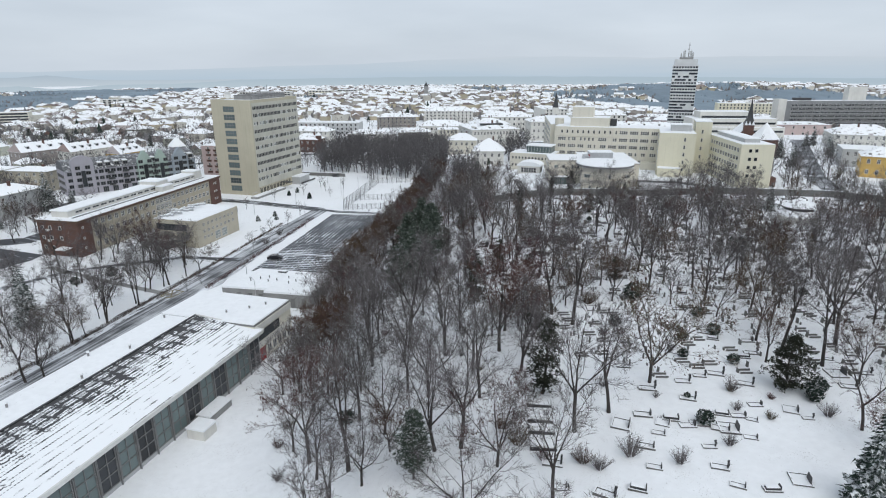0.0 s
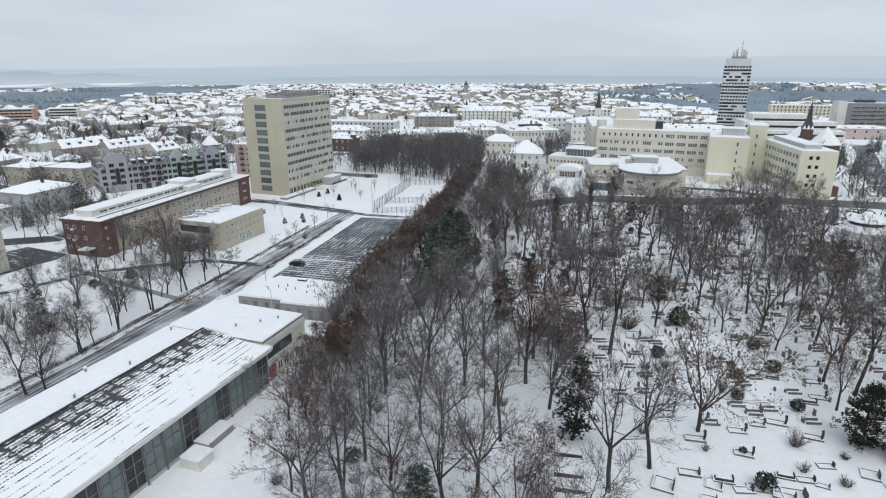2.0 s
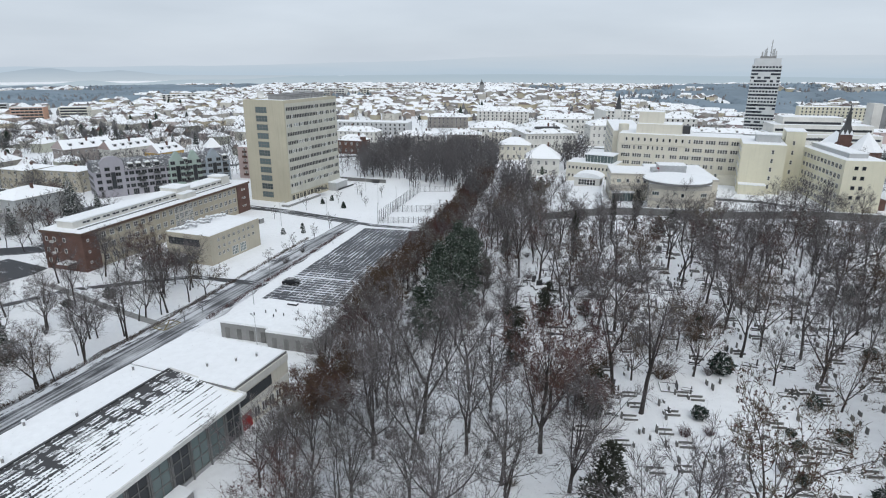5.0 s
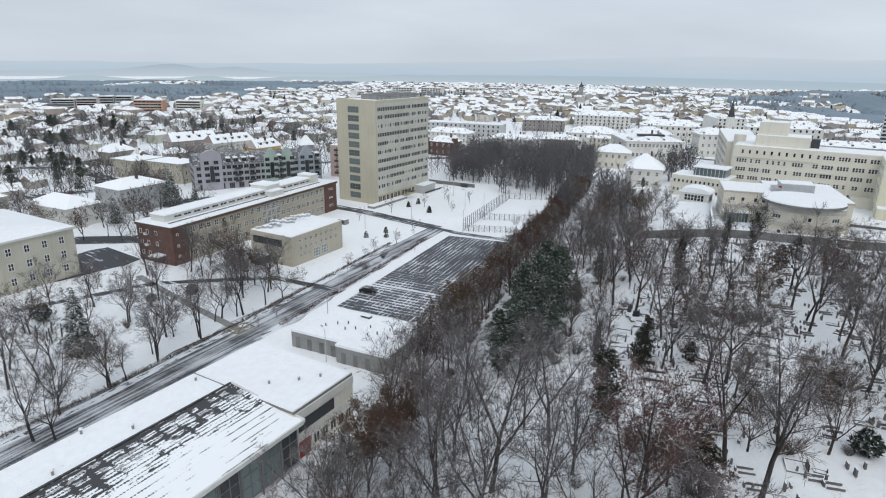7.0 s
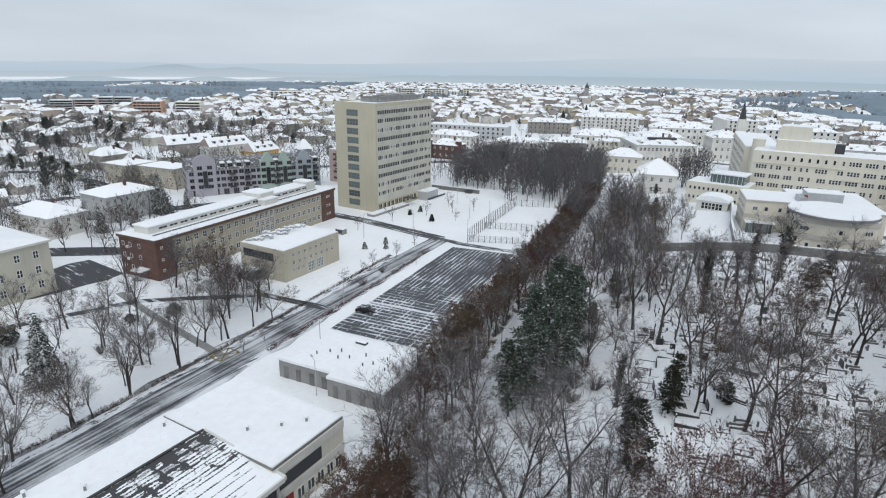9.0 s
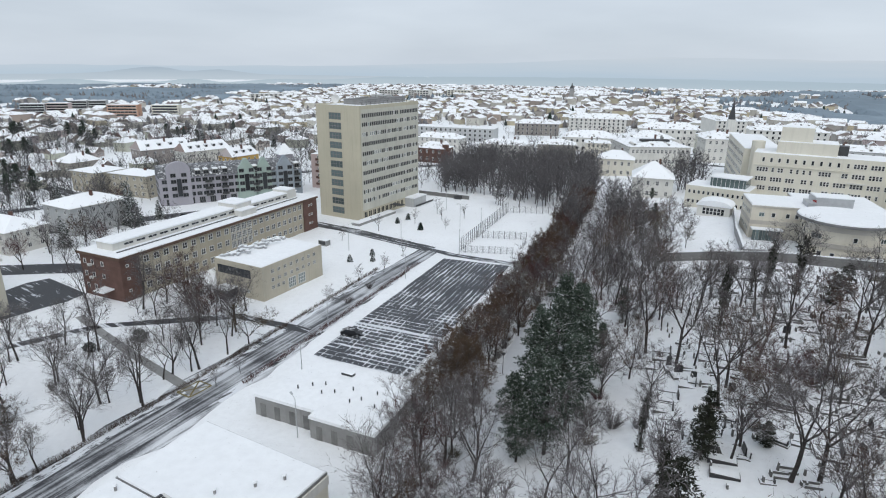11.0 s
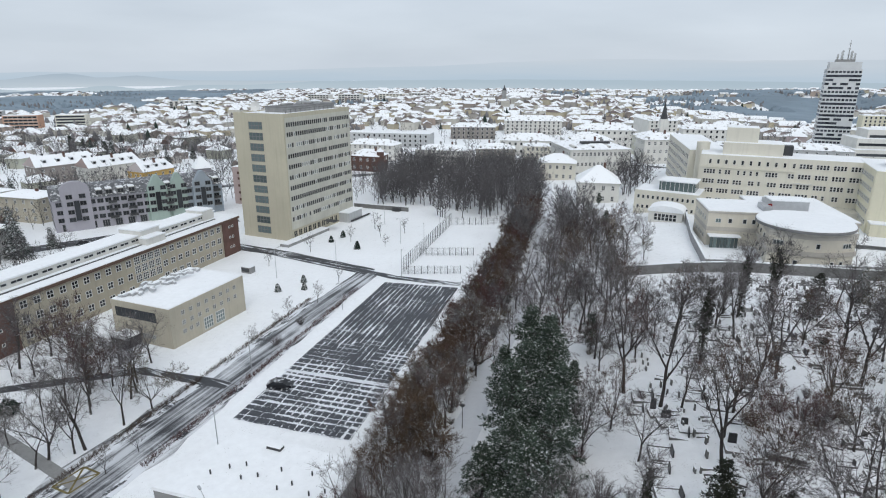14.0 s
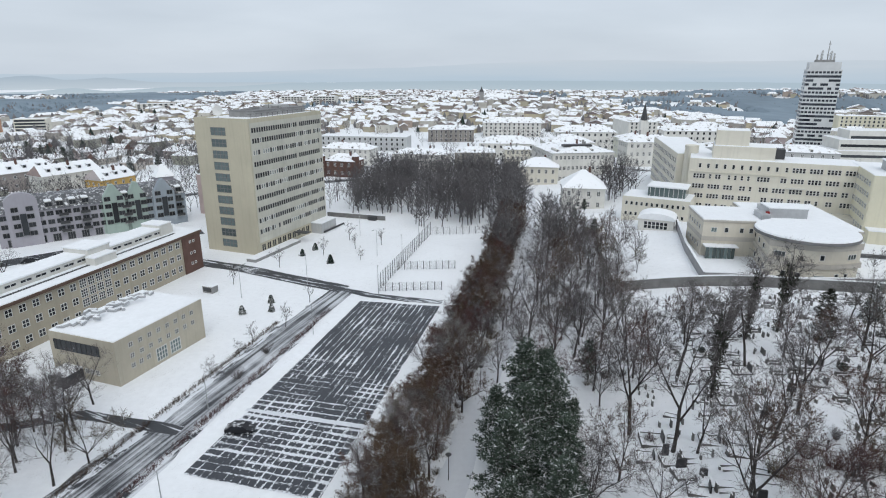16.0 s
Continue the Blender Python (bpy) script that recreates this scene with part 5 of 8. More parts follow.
def garden_hut():
    t = thing("garden_hut", pose(16.2, 251.0, ground_z(17.5, 252) - 0.2, 0, 0, -24), "small brown garden house with steep snowed gable roof", "hut")
    part("wall", Shape().box(0, 0, -0.5, 4.6, 6.5, 3.0), M_LONG, t)
    part("gable", Shape().add([(0, 0, 3.0), (4.6, 0, 3.0), (2.3, 0, 5.6), (0, 6.5, 3.0), (4.6, 6.5, 3.0), (2.3, 6.5, 5.6)], [(0, 1, 2), (5, 4, 3)]), M_LONG, t)
    hip_roof(t, 4.6, 6.5, 3.0, 2.75, M_SNOW, 0.4, gable=True)
    part("window", W_STD, (), t, at=pose(2.3, 0, 1.7))


garden_hut()

# ---- villas and town blocks beyond the park ----
villa_block("white_villa", "white two-storey villa with snowed hip roof", pose(14.6, 293.2, 2.8, 0, 0, -4), 15.2, 15, 8.0, M_WHITE, 5.6, 4, 2, 4, W_TALL)
villa_block("yellow_villa", "pale yellow old villa with snowed mansard roof", pose(1.5, 349, 1.0, 0, 0, -5), 17, 14, 8.5, M_CREAM, 3.6, 5, 2, 4, W_TALL)


def town_block(name, label, at, W, L, H, wall, nx, ny, nz, rise=0.0, win=None, category="town building", ridge=0.5):
    t = thing(name, at, label, category)
    win = win or W_TALL
    if rise:
        part("wall", Shape().box(0, 0, -4, W, L, H), wall, t)
        hip_roof(t, W, L, H + 0.003, rise, M_SNOWROOF, 0.5, ridge=ridge)
    else:
        flat_block(t, W, L, H, wall)
    if rise and at.translation.y < 640:
        r = random.Random(int(W * 10 + L + at.translation.x))
        for k in range(3):
            x, y = W * r.uniform(0.2, 0.8), L * r.uniform(0.3, 0.7)
            part("chimney", Shape().box(x, y, H, x + 0.9, y + 0.7, H + rise + r.uniform(0.6, 1.6)), M_BRICK if k % 2 else M_CONC, t)
        for k in range(int(W / 9)):
            x = 2 + k * 8.6 + r.uniform(-0.5, 0.5)
            d = part("dormer", Shape().box(x, L * 0.06, H, x + 1.2, L * 0.3, H + min(1.3, rise * 0.6)), M_WHITE, t, "small roof dormer")
            part("dormer_window", Shape().box(x + 0.15, L * 0.06 - 0.05, H + 0.25, x + 1.05, L * 0.06 - 0.003, H + min(1.1, rise * 0.5)), M_GLASS, d)
    zs = [H * (i + 0.55) / nz for i in range(nz)]
    if at.translation.y > 425:
        far_windows(t, 3.4 if win is not W_TALL else 1.2, 1.6, steps(0.8, W - 0.8, nx), zs)
        return t
    windows(t, win, "front", W, L, steps(0.8, W - 0.8, nx), zs)
    if ny and at.translation.y < 430 and at.translation.x > -20:
        windows(t, win, "left", W, L, steps(0.8, L - 0.8, ny), zs)
    if ny and at.translation.y < 430 and at.translation.x < 30:
        windows(t, win, "right", W, L, steps(0.8, L - 0.8, ny), zs)
    return t


M_SNOWROOF = surface("deep_snowed_roof", (0.26, 0.22, 0.20), vary=0.2, scale=0.4, snow=(0.1, 0.78, 0.5), bump=0.2)
lw = town_block("courthouse", "large white three-storey hall with courtyard and snowy roof", pose(16.5, 355, 0.5, 0, 0, 13), 30, 34, 14.5, M_WHITE, 14, 14, 3, 2.4, ridge=0.35)
part("skylight", Shape().box(8, 8, 16.2, 22, 12, 17.2), M_DARK, lw, "dark row of roof lights")
town_block("red_brick_hall", "red brick hall with round gable windows and snowy roof", pose(-97, 370, 0, 0, 0, -12), 17, 12, 8, M_BRICK, 4, 3, 2, 3.2)
for x in (-97.5, -80):
    s = thing("brick_turret", pose(x, 369, 0, 0, 0, -12), "red brick corner turret with snowed cap", "turret")
    part("wall", Shape().tube([(0, 0, 0), (0, 0, 10.5)], [1.9, 1.9], 10, cap=True), M_BRICK, s)
    part("roof", Shape().spike((0, 0, 10.5), (0, 0, 12.6), 2.2, 10), M_SNOW, s)
for spec in ((-66, 395, -8, 30, 14, 8.5, M_WHITE, 10, 4, 3, 2.5), (-32, 398, 4, 22, 14, 9, M_HOUSE, 8, 4, 3, 2.5), (-5, 402, 2, 14, 14, 10, M_CREAM, 5, 4, 3, 1.5), (-110, 410, -10, 30, 13, 9, M_WHITE, 9, 4, 3, 3),
             (-128, 470, -5, 60, 14, 9, M_GREYW, 16, 4, 3, 0), (55, 378, 8, 26, 14, 12, M_WHITE, 8, 4, 3, 3), (20, 430, 5, 28, 24, 10, M_WHITE, 8, 7, 3, 4), (-20, 440, 0, 34, 18, 9, M_WHITE, 9, 5, 2, 4),
             (62, 420, 10, 18, 16, 11, M_HOUSE, 6, 5, 3, 3), (90, 355, -14, 48, 14, 11, M_GREYW, 12, 4, 3, 2), (96, 395, -12, 60, 14, 9, M_GREYW, 14, 4, 3, 2), (30, 480, 0, 40, 16, 12, M_WHITE, 10, 4, 3, 4),
             (-60, 520, 4, 34, 14, 9, M_HOUSE, 9, 4, 3, 3), (-20, 560, 0, 46, 16, 11, M_WHITE, 12, 4, 4, 4), (100, 480, -4, 46, 16, 13, M_WHITE, 12, 4, 4, 3), (90, 540, 6, 22, 40, 14, M_WHITE, 6, 9, 5, 1.5)):
    x, y, rz, W, L, H, wall, nx_, ny_, nz_, rise = spec
    town_block("town_house", "old town building with plastered walls and snowed roof", pose(x, y, ground_z(x, y), 0, 0, rz), W, L, H, wall, nx_, ny_, nz_, rise, W_TALL)


# ---- high-rise with patterned facade ----
def high_rise():
    t = thing("high_rise", pose(169.3, 452, -2, 0, 0, -19.5), "slim twenty-storey high-rise with black and white pattern and antennas", "high-rise")
    W, L, H = 17.4, 14.5, 54.0
    part("wall", Shape().box(0, 0, 0, W, L, H), M_TOWERW, t)
    part("crown", Shape().box(0.8, 0.8, H + 0.003, W - 0.8, L - 0.8, H + 4.0), M_TOWERW, t)
    rng = random.Random(11)
    wide = Shape().box(-0.98, -0.06, -0.66, 0.98, 0.0, 0.66).mesh("window", M_TOWERG)
    slim = Shape().box(-0.7, -0.06, -0.6, 0.7, 0.0, 0.6).mesh("window", M_TOWERG)
    for k in range(23):
        z = H - 1.6 - k * 2.25
        cell = wide if k in (1, 6, 8, 11, 14, 17, 20, 22) else slim
        chance = 0.62 if k in (2, 3, 4, 12, 13, 16) else 1.0
        for i in range(9):
            if rng.random() < chance:
                part("window", wide if chance < 1 else cell, (), t, at=pose(1.0 + i * 1.92, 0, z))
        for i in range(8):
            if rng.random() < chance:
                part("window", cell, (), t, at=pose(0, 0.9 + i * 1.8, z, 0, 0, -90))
    for x, y, h in ((10, 8, 12), (6.5, 6, 6), (12, 10, 6.5), (5, 10, 4.5), (13, 6, 5), (11, 5, 6), (7.5, 11, 7)):
        a = part("antenna", Shape().tube([(x, y, H + 4), (x, y, H + 4 + h)], [0.30, 0.12], 6), M_CONC, t, "grey antenna mast")
        for q in (0.35, 0.6, 0.85):
            part("antenna_panel", Shape().box(x - 0.55, y - 0.55, H + 4 + h * q - 0.5, x + 0.55, y + 0.55, H + 4 + h * q + 0.5, inset=0.12), M_GREYW, a, "pale antenna drum")
    part("antenna_deck", Shape().box(4, 4, H + 4.0, 13.4, 11, H + 5.4), M_CONC, t)


M_TOWERW = surface("white_facade_panels", (0.60, 0.61, 0.61), vary=0.1, scale=0.2)
M_TOWERG = glass_material("black_facade_glass", (0.04, 0.045, 0.055))
high_rise()


# ---- church with dark spire, tent-roofed rotunda ----
def church():
    t = thing("brick_church", pose(152, 306, 8, 0, 0, -18), "dark red brick church with slender slate spire", "church")
    part("nave", Shape().box(0, 0, -2, 11, 22, 8), M_BRICK, t)
    hip_roof(t, 11, 22, 8, 6, M_ROOFTILE, 0.4, ridge=0.05)
    tw = part("tower", Shape().box(3.0, -4.5, -2, 7.5, 0.0, 15), M_BRICK, t, "square brick tower")
    part("spire", Shape().add([(2.8, -4.7, 15), (7.7, -4.7, 15), (7.7, 0.2, 15), (2.8, 0.2, 15), (4.1, -3.4, 19), (6.4, -3.4, 19), (6.4, -1.1, 19), (4.1, -1.1, 19), (5.25, -2.25, 28.5)],
                              [(0, 1, 5, 4), (1, 2, 6, 5), (2, 3, 7, 6), (3, 0, 4, 7), (4, 5, 8), (5, 6, 8), (6, 7, 8), (7, 4, 8)]), M_DARK, t, "dark slate spire")
    for c in (3.6, 5.25, 6.9):
        part("gablet", Shape().add([(c - 0.8, -4.8, 14.8), (c + 0.8, -4.8, 14.8), (c, -4.8, 16.8), (c, -3.2, 16.8)], [(0, 1, 2), (1, 3, 2), (0, 2, 3)]), M_SNOW, t)


church()


def rotunda(name, label, x, y, r, h, rise, wall, drum=0.0, zoff=0.0):
    t = thing(name, pose(x, y, ground_z(x, y) + zoff), label, "chapel")
    part("wall", Shape().tube([(0, 0, -1.5), (0, 0, h)], [r, r], 16, cap=True), wall, t)
    if drum:
        s = Shape().tube([(0, 0, h), (0, 0, h + rise * 0.45)], [r + 0.6, drum + 0.2], 16)
        part("skirt_roof", s, M_SNOW, t, "lower snowed skirt roof")
        part("lantern", Shape().tube([(0, 0, h + rise * 0.40), (0, 0, h + rise * 0.45 + 0.9)], [drum, drum], 16), M_DARK, t, "dark clerestory ring")
        part("roof", Shape().spike((0, 0, h + rise * 0.45 + 0.9), (0, 0, h + rise + 1.6), drum + 0.7, 16), M_SNOW, t)
    else:
        part("roof", Shape().spike((0, 0, h), (0, 0, h + rise), r + 0.8, 8), M_SNOW, t, "tent roof under snow")
    return t


rotunda("tent_roof_hall", "octagonal brick hall with tall snowed tent roof", 160, 292, 6.2, 9, 8, M_BRICK)
rotunda("funeral_chapel", "round white funeral chapel with two-tier snow roof", 105.5, 165.0, 5.4, 2.0, 3.4, M_WHITE, drum=4.0)

# ---- large blocks on the far right ----
M_SLAB = surface("weathered_panel_facade", (0.26, 0.265, 0.27), vary=0.2, scale=0.2, streak=0.4)
slab = thing("slab_block", pose(263, 472, 2, 0, 0, -1), "long grey slab block with many window strips", "office building")
flat_block(slab, 110, 9, 22.4, M_SLAB)
part("end_wall", Shape().box(-0.2, -0.2, 0, 6, 9.2, 24.0), M_WHITE, slab, "blank white end wall")
strip_w = window_mesh(5.4, 1.6, 5, 1, M_FRAME, M_GLASS, 0.1)
windows(slab, strip_w, "front", 110, 9, steps(10, 109, 17), [2.3 + 2.85 * i for i in range(7)])
for i in range(7):
    part("sill_band", Shape().box(9.2, -0.5, 0.9 + 2.85 * i, 109.8, -0.004, 1.25 + 2.85 * i), M_CONC, slab, "grey concrete sill band")
part("plant_tower", Shape().box(54, 2, 22.8, 68, 8.5, 33), M_WHITE, slab, "white plant tower on the roof")
part("plant_tower", Shape().box(14, 2, 22.8, 26, 8, 24.8), M_DARK, slab)
mall = thing("department_store", pose(168, 404, 4, 0, 0, -5), "white terraced department store with long ribbon windows", "store")
for k, (x, y, w, l, h) in enumerate(((0, 0, 62, 24, 7), (2, 4, 56, 20, 12), (8, 8, 34, 14, 16))):
    flat_block(mall, w, l, h - (k and (7, 12)[k - 1]), M_WHITE, x, y, (0, 7.4, 12.8)[k])
    part("ribbon_window", Shape().box(x + 1, y - 0.06, h - 3.0, x + w - 1, y, h - 1.6), M_GLASS, mall, "dark ribbon window")
town_block("panel_flats", "yellow and grey panel flats with snowy roof", pose(275, 605, 0, 0, 0, -10), 62, 12, 14.5, M_YELLOW, 18, 4, 5)
town_block("ochre_house", "ochre town house with snowed roof", pose(171, 236, ground_z(171, 236), 0, 0, -30), 22, 16, 8.5, M_OCHRE, 6, 4, 2, 4)
town_block("white_row_house", "white town house with snowed roof", pose(180, 262, ground_z(180, 262), 0, 0, -25), 16, 18, 7.5, M_GREYW, 5, 5, 2, 0)
town_block("brick_hall", "low brick hall with wide snowed roof", pose(222, 436, 1, 0, 0, -4), 60, 20, 9, M_PINK, 8, 4, 2, 1.5)
town_block("market_hall", "broad white hall with deep snowed hip roof", pose(220, 332, ground_z(220, 332), 0, 0, -20), 34, 24, 7, M_WHITE, 9, 6, 2, 5)


# ---- far old church on its hill ----
def hill_church():
    x, y = -30, 905
    t = thing("hill_church", pose(x, y, ground_z(x, y)) @ Matrix.Scale(0.66, 4), "distant church with baroque tower on the hill", "church")
    part("nave", Shape().box(6, -6, -2, 46, 12, 9), M_GREYW, t)
    hip_roof(t, 40, 18, 9, 7, M_SNOWROOF, 0.5, 6, -6, ridge=0.3)
    part("tower", Shape().box(-4, -5, -2, 5, 4, 19), M_CONC, t)
    part("spire", Shape().tube([(0.5, -0.5, 19), (0.5, -0.5, 22), (0.5, -0.5, 25), (0.5, -0.5, 30)], [5.0, 3.6, 1.5, 0.2], 10), M_DARK, t, "dark onion cap")


hill_church()
s = thing("slim_church_tower", pose(96, 520, 0), "slim white church tower with dark needle spire", "church")
part("tower", Shape().box(-2.5, -2.5, -2, 2.5, 2.5, 17), M_WHITE, s)
part("spire", Shape().spike((0, 0, 17), (0, 0, 30), 2.6, 8), M_DARK, s)


# ---- town houses ----
def gable_house(name, W, L, H, rise, hip, win_n):
    t = thing(name, pose(0, 0, -900), "plastered town house with snow-covered roof", "house", "houses of the town")
    part("wall", Shape().box(-W / 2, -L / 2, -3, W / 2, L / 2, H), M_HOUSE, t)
    if not hip:
        part("gable", Shape().add([(-W / 2, -L / 2, H), (W / 2, -L / 2, H), (0, -L / 2, H + rise), (-W / 2, L / 2, H), (W / 2, L / 2, H), (0, L / 2, H + rise)], [(0, 1, 2), (5, 4, 3)]), M_HOUSE, t)
    hip_roof(t, W, L, H, rise + 0.15, M_ROOFTILE if win_n == 3 else M_SNOWROOF, 0.5, -W / 2, -L / 2, ridge=0.45 if hip else 0.0, gable=not hip)
    part("chimney", Shape().box(W * 0.15, L * 0.1, H + rise * 0.3, W * 0.15 + 0.7, L * 0.1 + 0.7, H + rise + 0.9), M_BRICK, t)
    for x in steps(-W / 2 + 0.5, W / 2 - 0.5, 2):
        part("window", W_STD, (), t, at=pose(x, -L / 2, H * 0.55))
    for y in steps(-L / 2 + 0.5, L / 2 - 0.5, 1):
        part("window", W_STD, (), t, at=pose(W / 2, y, H * 0.55, 0, 0, 90))
    return t


house_kinds = [gable_house("house", *k) for k in ((9, 12, 5.0, 3.6, False, 2), (11, 11, 5.5, 3.2, True, 3), (9, 16, 4.0, 4.0, False, 3), (12, 15, 7.0, 3.4, True, 3), (8, 10, 3.6, 3.6, False, 2))]

blocked = ((-112, 133, -20, 352), (-165, -105, 130, 300), (-185, -100, 70, 150), (-190, -140, 165, 222), (-220, -170, 245, 270), (-232, -165, 305, 365), (-270, -225, 305, 365), (-132, 130, 350, 430), (-140, 160, 425, 580), (120, 200, 340, 480), (165, 310, 225, 440), (225, 300, 510, 540), (150, 190, 170, 310), (-60, 50, 870, 930), (-562, -504, 515, 612), (-462, -402, 525, 580))


def is_free(x, y, pad=7):
    return not any(a - pad < x < b + pad and c - pad < y < d + pad for a, b, c, d in blocked)


def in_view(x, y):
    return abs(x + 3 - (-0.12) * (y - 30)) < 1.02 * (y + 40)


def in_woods(x, y):
    """The wooded valley beyond the hospital, and the forest edge past the suburbs."""
    bearing, far = math.degrees(math.atan2(x, y - 20)), math.hypot(x, y - 20)
    rough = noise.noise((x * 0.008, y * 0.008, 6.0))
    valley = ((x - 430) / 250) ** 2 + ((y - 960) / 290) ** 2 < 1 + 0.9 * rough and noise.noise((x * 0.011, y * 0.011, 2.0)) < 0.32
    edge = float(np.interp(bearing, [-60, -37, -28, -22, -14], [800, 860, 1040, 1350, 1600])) + 190 * rough
    return valley, bearing < -14 and edge < far < 2080 + 260 * noise.noise((x * 0.003, y * 0.003, 9.0)) and noise.noise((x * 0.007, y * 0.004, 4.4)) < 0.40


rng = random.Random(21)
spots = []
y = 185.0
while y < 1500:
    gap = 25 if y < 480 else 21
    x = -1250.0
    while x < 1150:
        px, py = x + rng.uniform(-7, 7), y + rng.uniform(-7, 7)
        wood = noise.noise((px * 0.006, py * 0.006, 3.1))
        valley, leftwood = in_woods(px, py)
        if is_free(px, py) and in_view(px, py) and not valley and not leftwood and wood < 0.36 and rng.random() < 0.88:
            spots.append((math.hypot(px + 3, py - 40), px, py, rng.choice((0, 90)) + rng.gauss(-15, 12), rng.randrange(5)))
        x += gap * rng.uniform(0.8, 1.2)
    y += gap * 0.85
spots.sort()
for d, x, y, rz, k in spots[:100]:
    copy_thing(house_kinds[k], pose(x, y, ground_z(x, y), 0, 0, rz) @ Matrix.Scale(rng.uniform(0.62, 0.9), 4))
for h in house_kinds:
    h.matrix_basis = pose(*{0: (-262, 215), 1: (-285, 240), 2: (-300, 270), 3: (-240, 282), 4: (-330, 300)}[house_kinds.index(h)], 0, 0, 0, -12)


def far_houses(name, items, label):
    s = Shape()
    for d, x, y, rz, k in items:
        W, L, H, rise = ((8, 11, 4.5, 3.4), (10, 10, 5, 3.0), (8, 15, 4, 3.6), (11, 14, 6.5, 3.2), (7, 9, 3.8, 3.2))[k]
        size, end, rise = rng.uniform(0.75, 1.35) * (1.35 if rng.random() < 0.12 else 1.0), rng.choice((0.28, 0.5, 0.53)), rise * rng.uniform(0.55, 0.95)
        c, sn = math.cos(radians(rz)) * size, math.sin(radians(rz)) * size
        z = ground_z(x, y)
        v = []
        for px, py, pz in ((-W / 2, -L / 2, -4), (W / 2, -L / 2, -4), (W / 2, L / 2, -4), (-W / 2, L / 2, -4), (-W / 2, -L / 2, H), (W / 2, -L / 2, H), (W / 2, L / 2, H), (-W / 2, L / 2, H),
                           (-W / 2 - 0.2, -L / 2 - 0.2, H), (W / 2 + 0.2, -L / 2 - 0.2, H), (W / 2 + 0.2, L / 2 + 0.2, H), (-W / 2 - 0.2, L / 2 + 0.2, H), (0, -L * end, H + rise), (0, L * end, H + rise)):
            v.append((x + px * c - py * sn, y + px * sn + py * c, z + pz))
        s.add(v, [(0, 1, 5, 4), (1, 2, 6, 5), (2, 3, 7, 6), (3, 0, 4, 7)], 0)
        s.add(v, [(8, 9, 12), (9, 10, 13, 12), (10, 11, 13), (11, 8, 12, 13)], 1 if rng.random() < 0.6 else 2)
    # Bare roof colour is lightened to imitate haze over the far town.
    M_PATCHROOF = surface("half_snowed_roof", (0.24, 0.20, 0.19), vary=0.3, scale=0.2, snow=(0.3, 0.55, 0.12), bump=0)
    m_wall, nt, b, geo = begin("far_house_render")
    hue = nt.nodes.new("ShaderNodeValToRGB")
    hue.color_ramp.interpolation = "CONSTANT"
    hue.color_ramp.elements[0].color = (0.50, 0.48, 0.43, 1)
    hue.color_ramp.elements[1].position, hue.color_ramp.elements[1].color = 0.22, (0.36, 0.34, 0.31, 1)
    for at, c in ((0.40, (0.52, 0.46, 0.33, 1)), (0.55, (0.60, 0.58, 0.52, 1)), (0.70, (0.28, 0.24, 0.21, 1)), (0.80, (0.44, 0.40, 0.30, 1)), (0.92, (0.40, 0.33, 0.28, 1))):
        hue.color_ramp.elements.new(at).color = c
    nt.links.new(geo.outputs["Random Per Island"], hue.inputs["Fac"])
    stain = noise_of(nt, geo.outputs["Position"], 0.4, 4.0)
    nt.links.new(mix_rgb(nt, ramp(nt, stain, 0.35, 0.7, 0.0, 0.35), hue.outputs["Color"], (0.22, 0.20, 0.18)), b.inputs["Base Color"])
    b.inputs["Roughness"].default_value = 0.85
    tagged(new(name, s.mesh(name, m_wall, M_SNOWROOF, M_PATCHROOF)), label, "houses", kind="stuff")


far_houses("distant_town", spots[100:], "snow-roofed houses of the distant town")

# ---- rows of panel flats on the left skyline ----
M_ORANGE = surface("orange_render", (0.50, 0.30, 0.21), vary=0.1)
for x, y, rz, W, H, wall in ((-556, 534, 30, 22, 9.5, M_GREYW), (-536, 546, 30, 20, 10, M_PINK), (-543, 579, 31, 18, 10.5, M_GREYW), (-526, 589, 31, 17, 10.5, M_GREYW), (-458, 540, 20, 28, 11, M_ORANGE), (-424, 560, 20, 25, 10.5, M_CREAM), (-465, 806, 32, 46, 9, M_WHITE), (-330, 960, -8, 36, 12, M_WHITE), (-285, 970, -8, 36, 12, M_WHITE), (-225, 985, -8, 40, 12, M_CREAM), (-180, 995, -8, 34, 12, M_WHITE)):
    t = town_block("panel_flats", "distant panel flats with snow on their flat roofs", pose(x, y, ground_z(x, y), 0, 0, rz), W, 12, H, wall, 7, 0, 4, 0, window_mesh(min(2.0, W / 14), 0.95, 2, 1, M_FRAME, M_GLASS, 0.12), "apartment house")


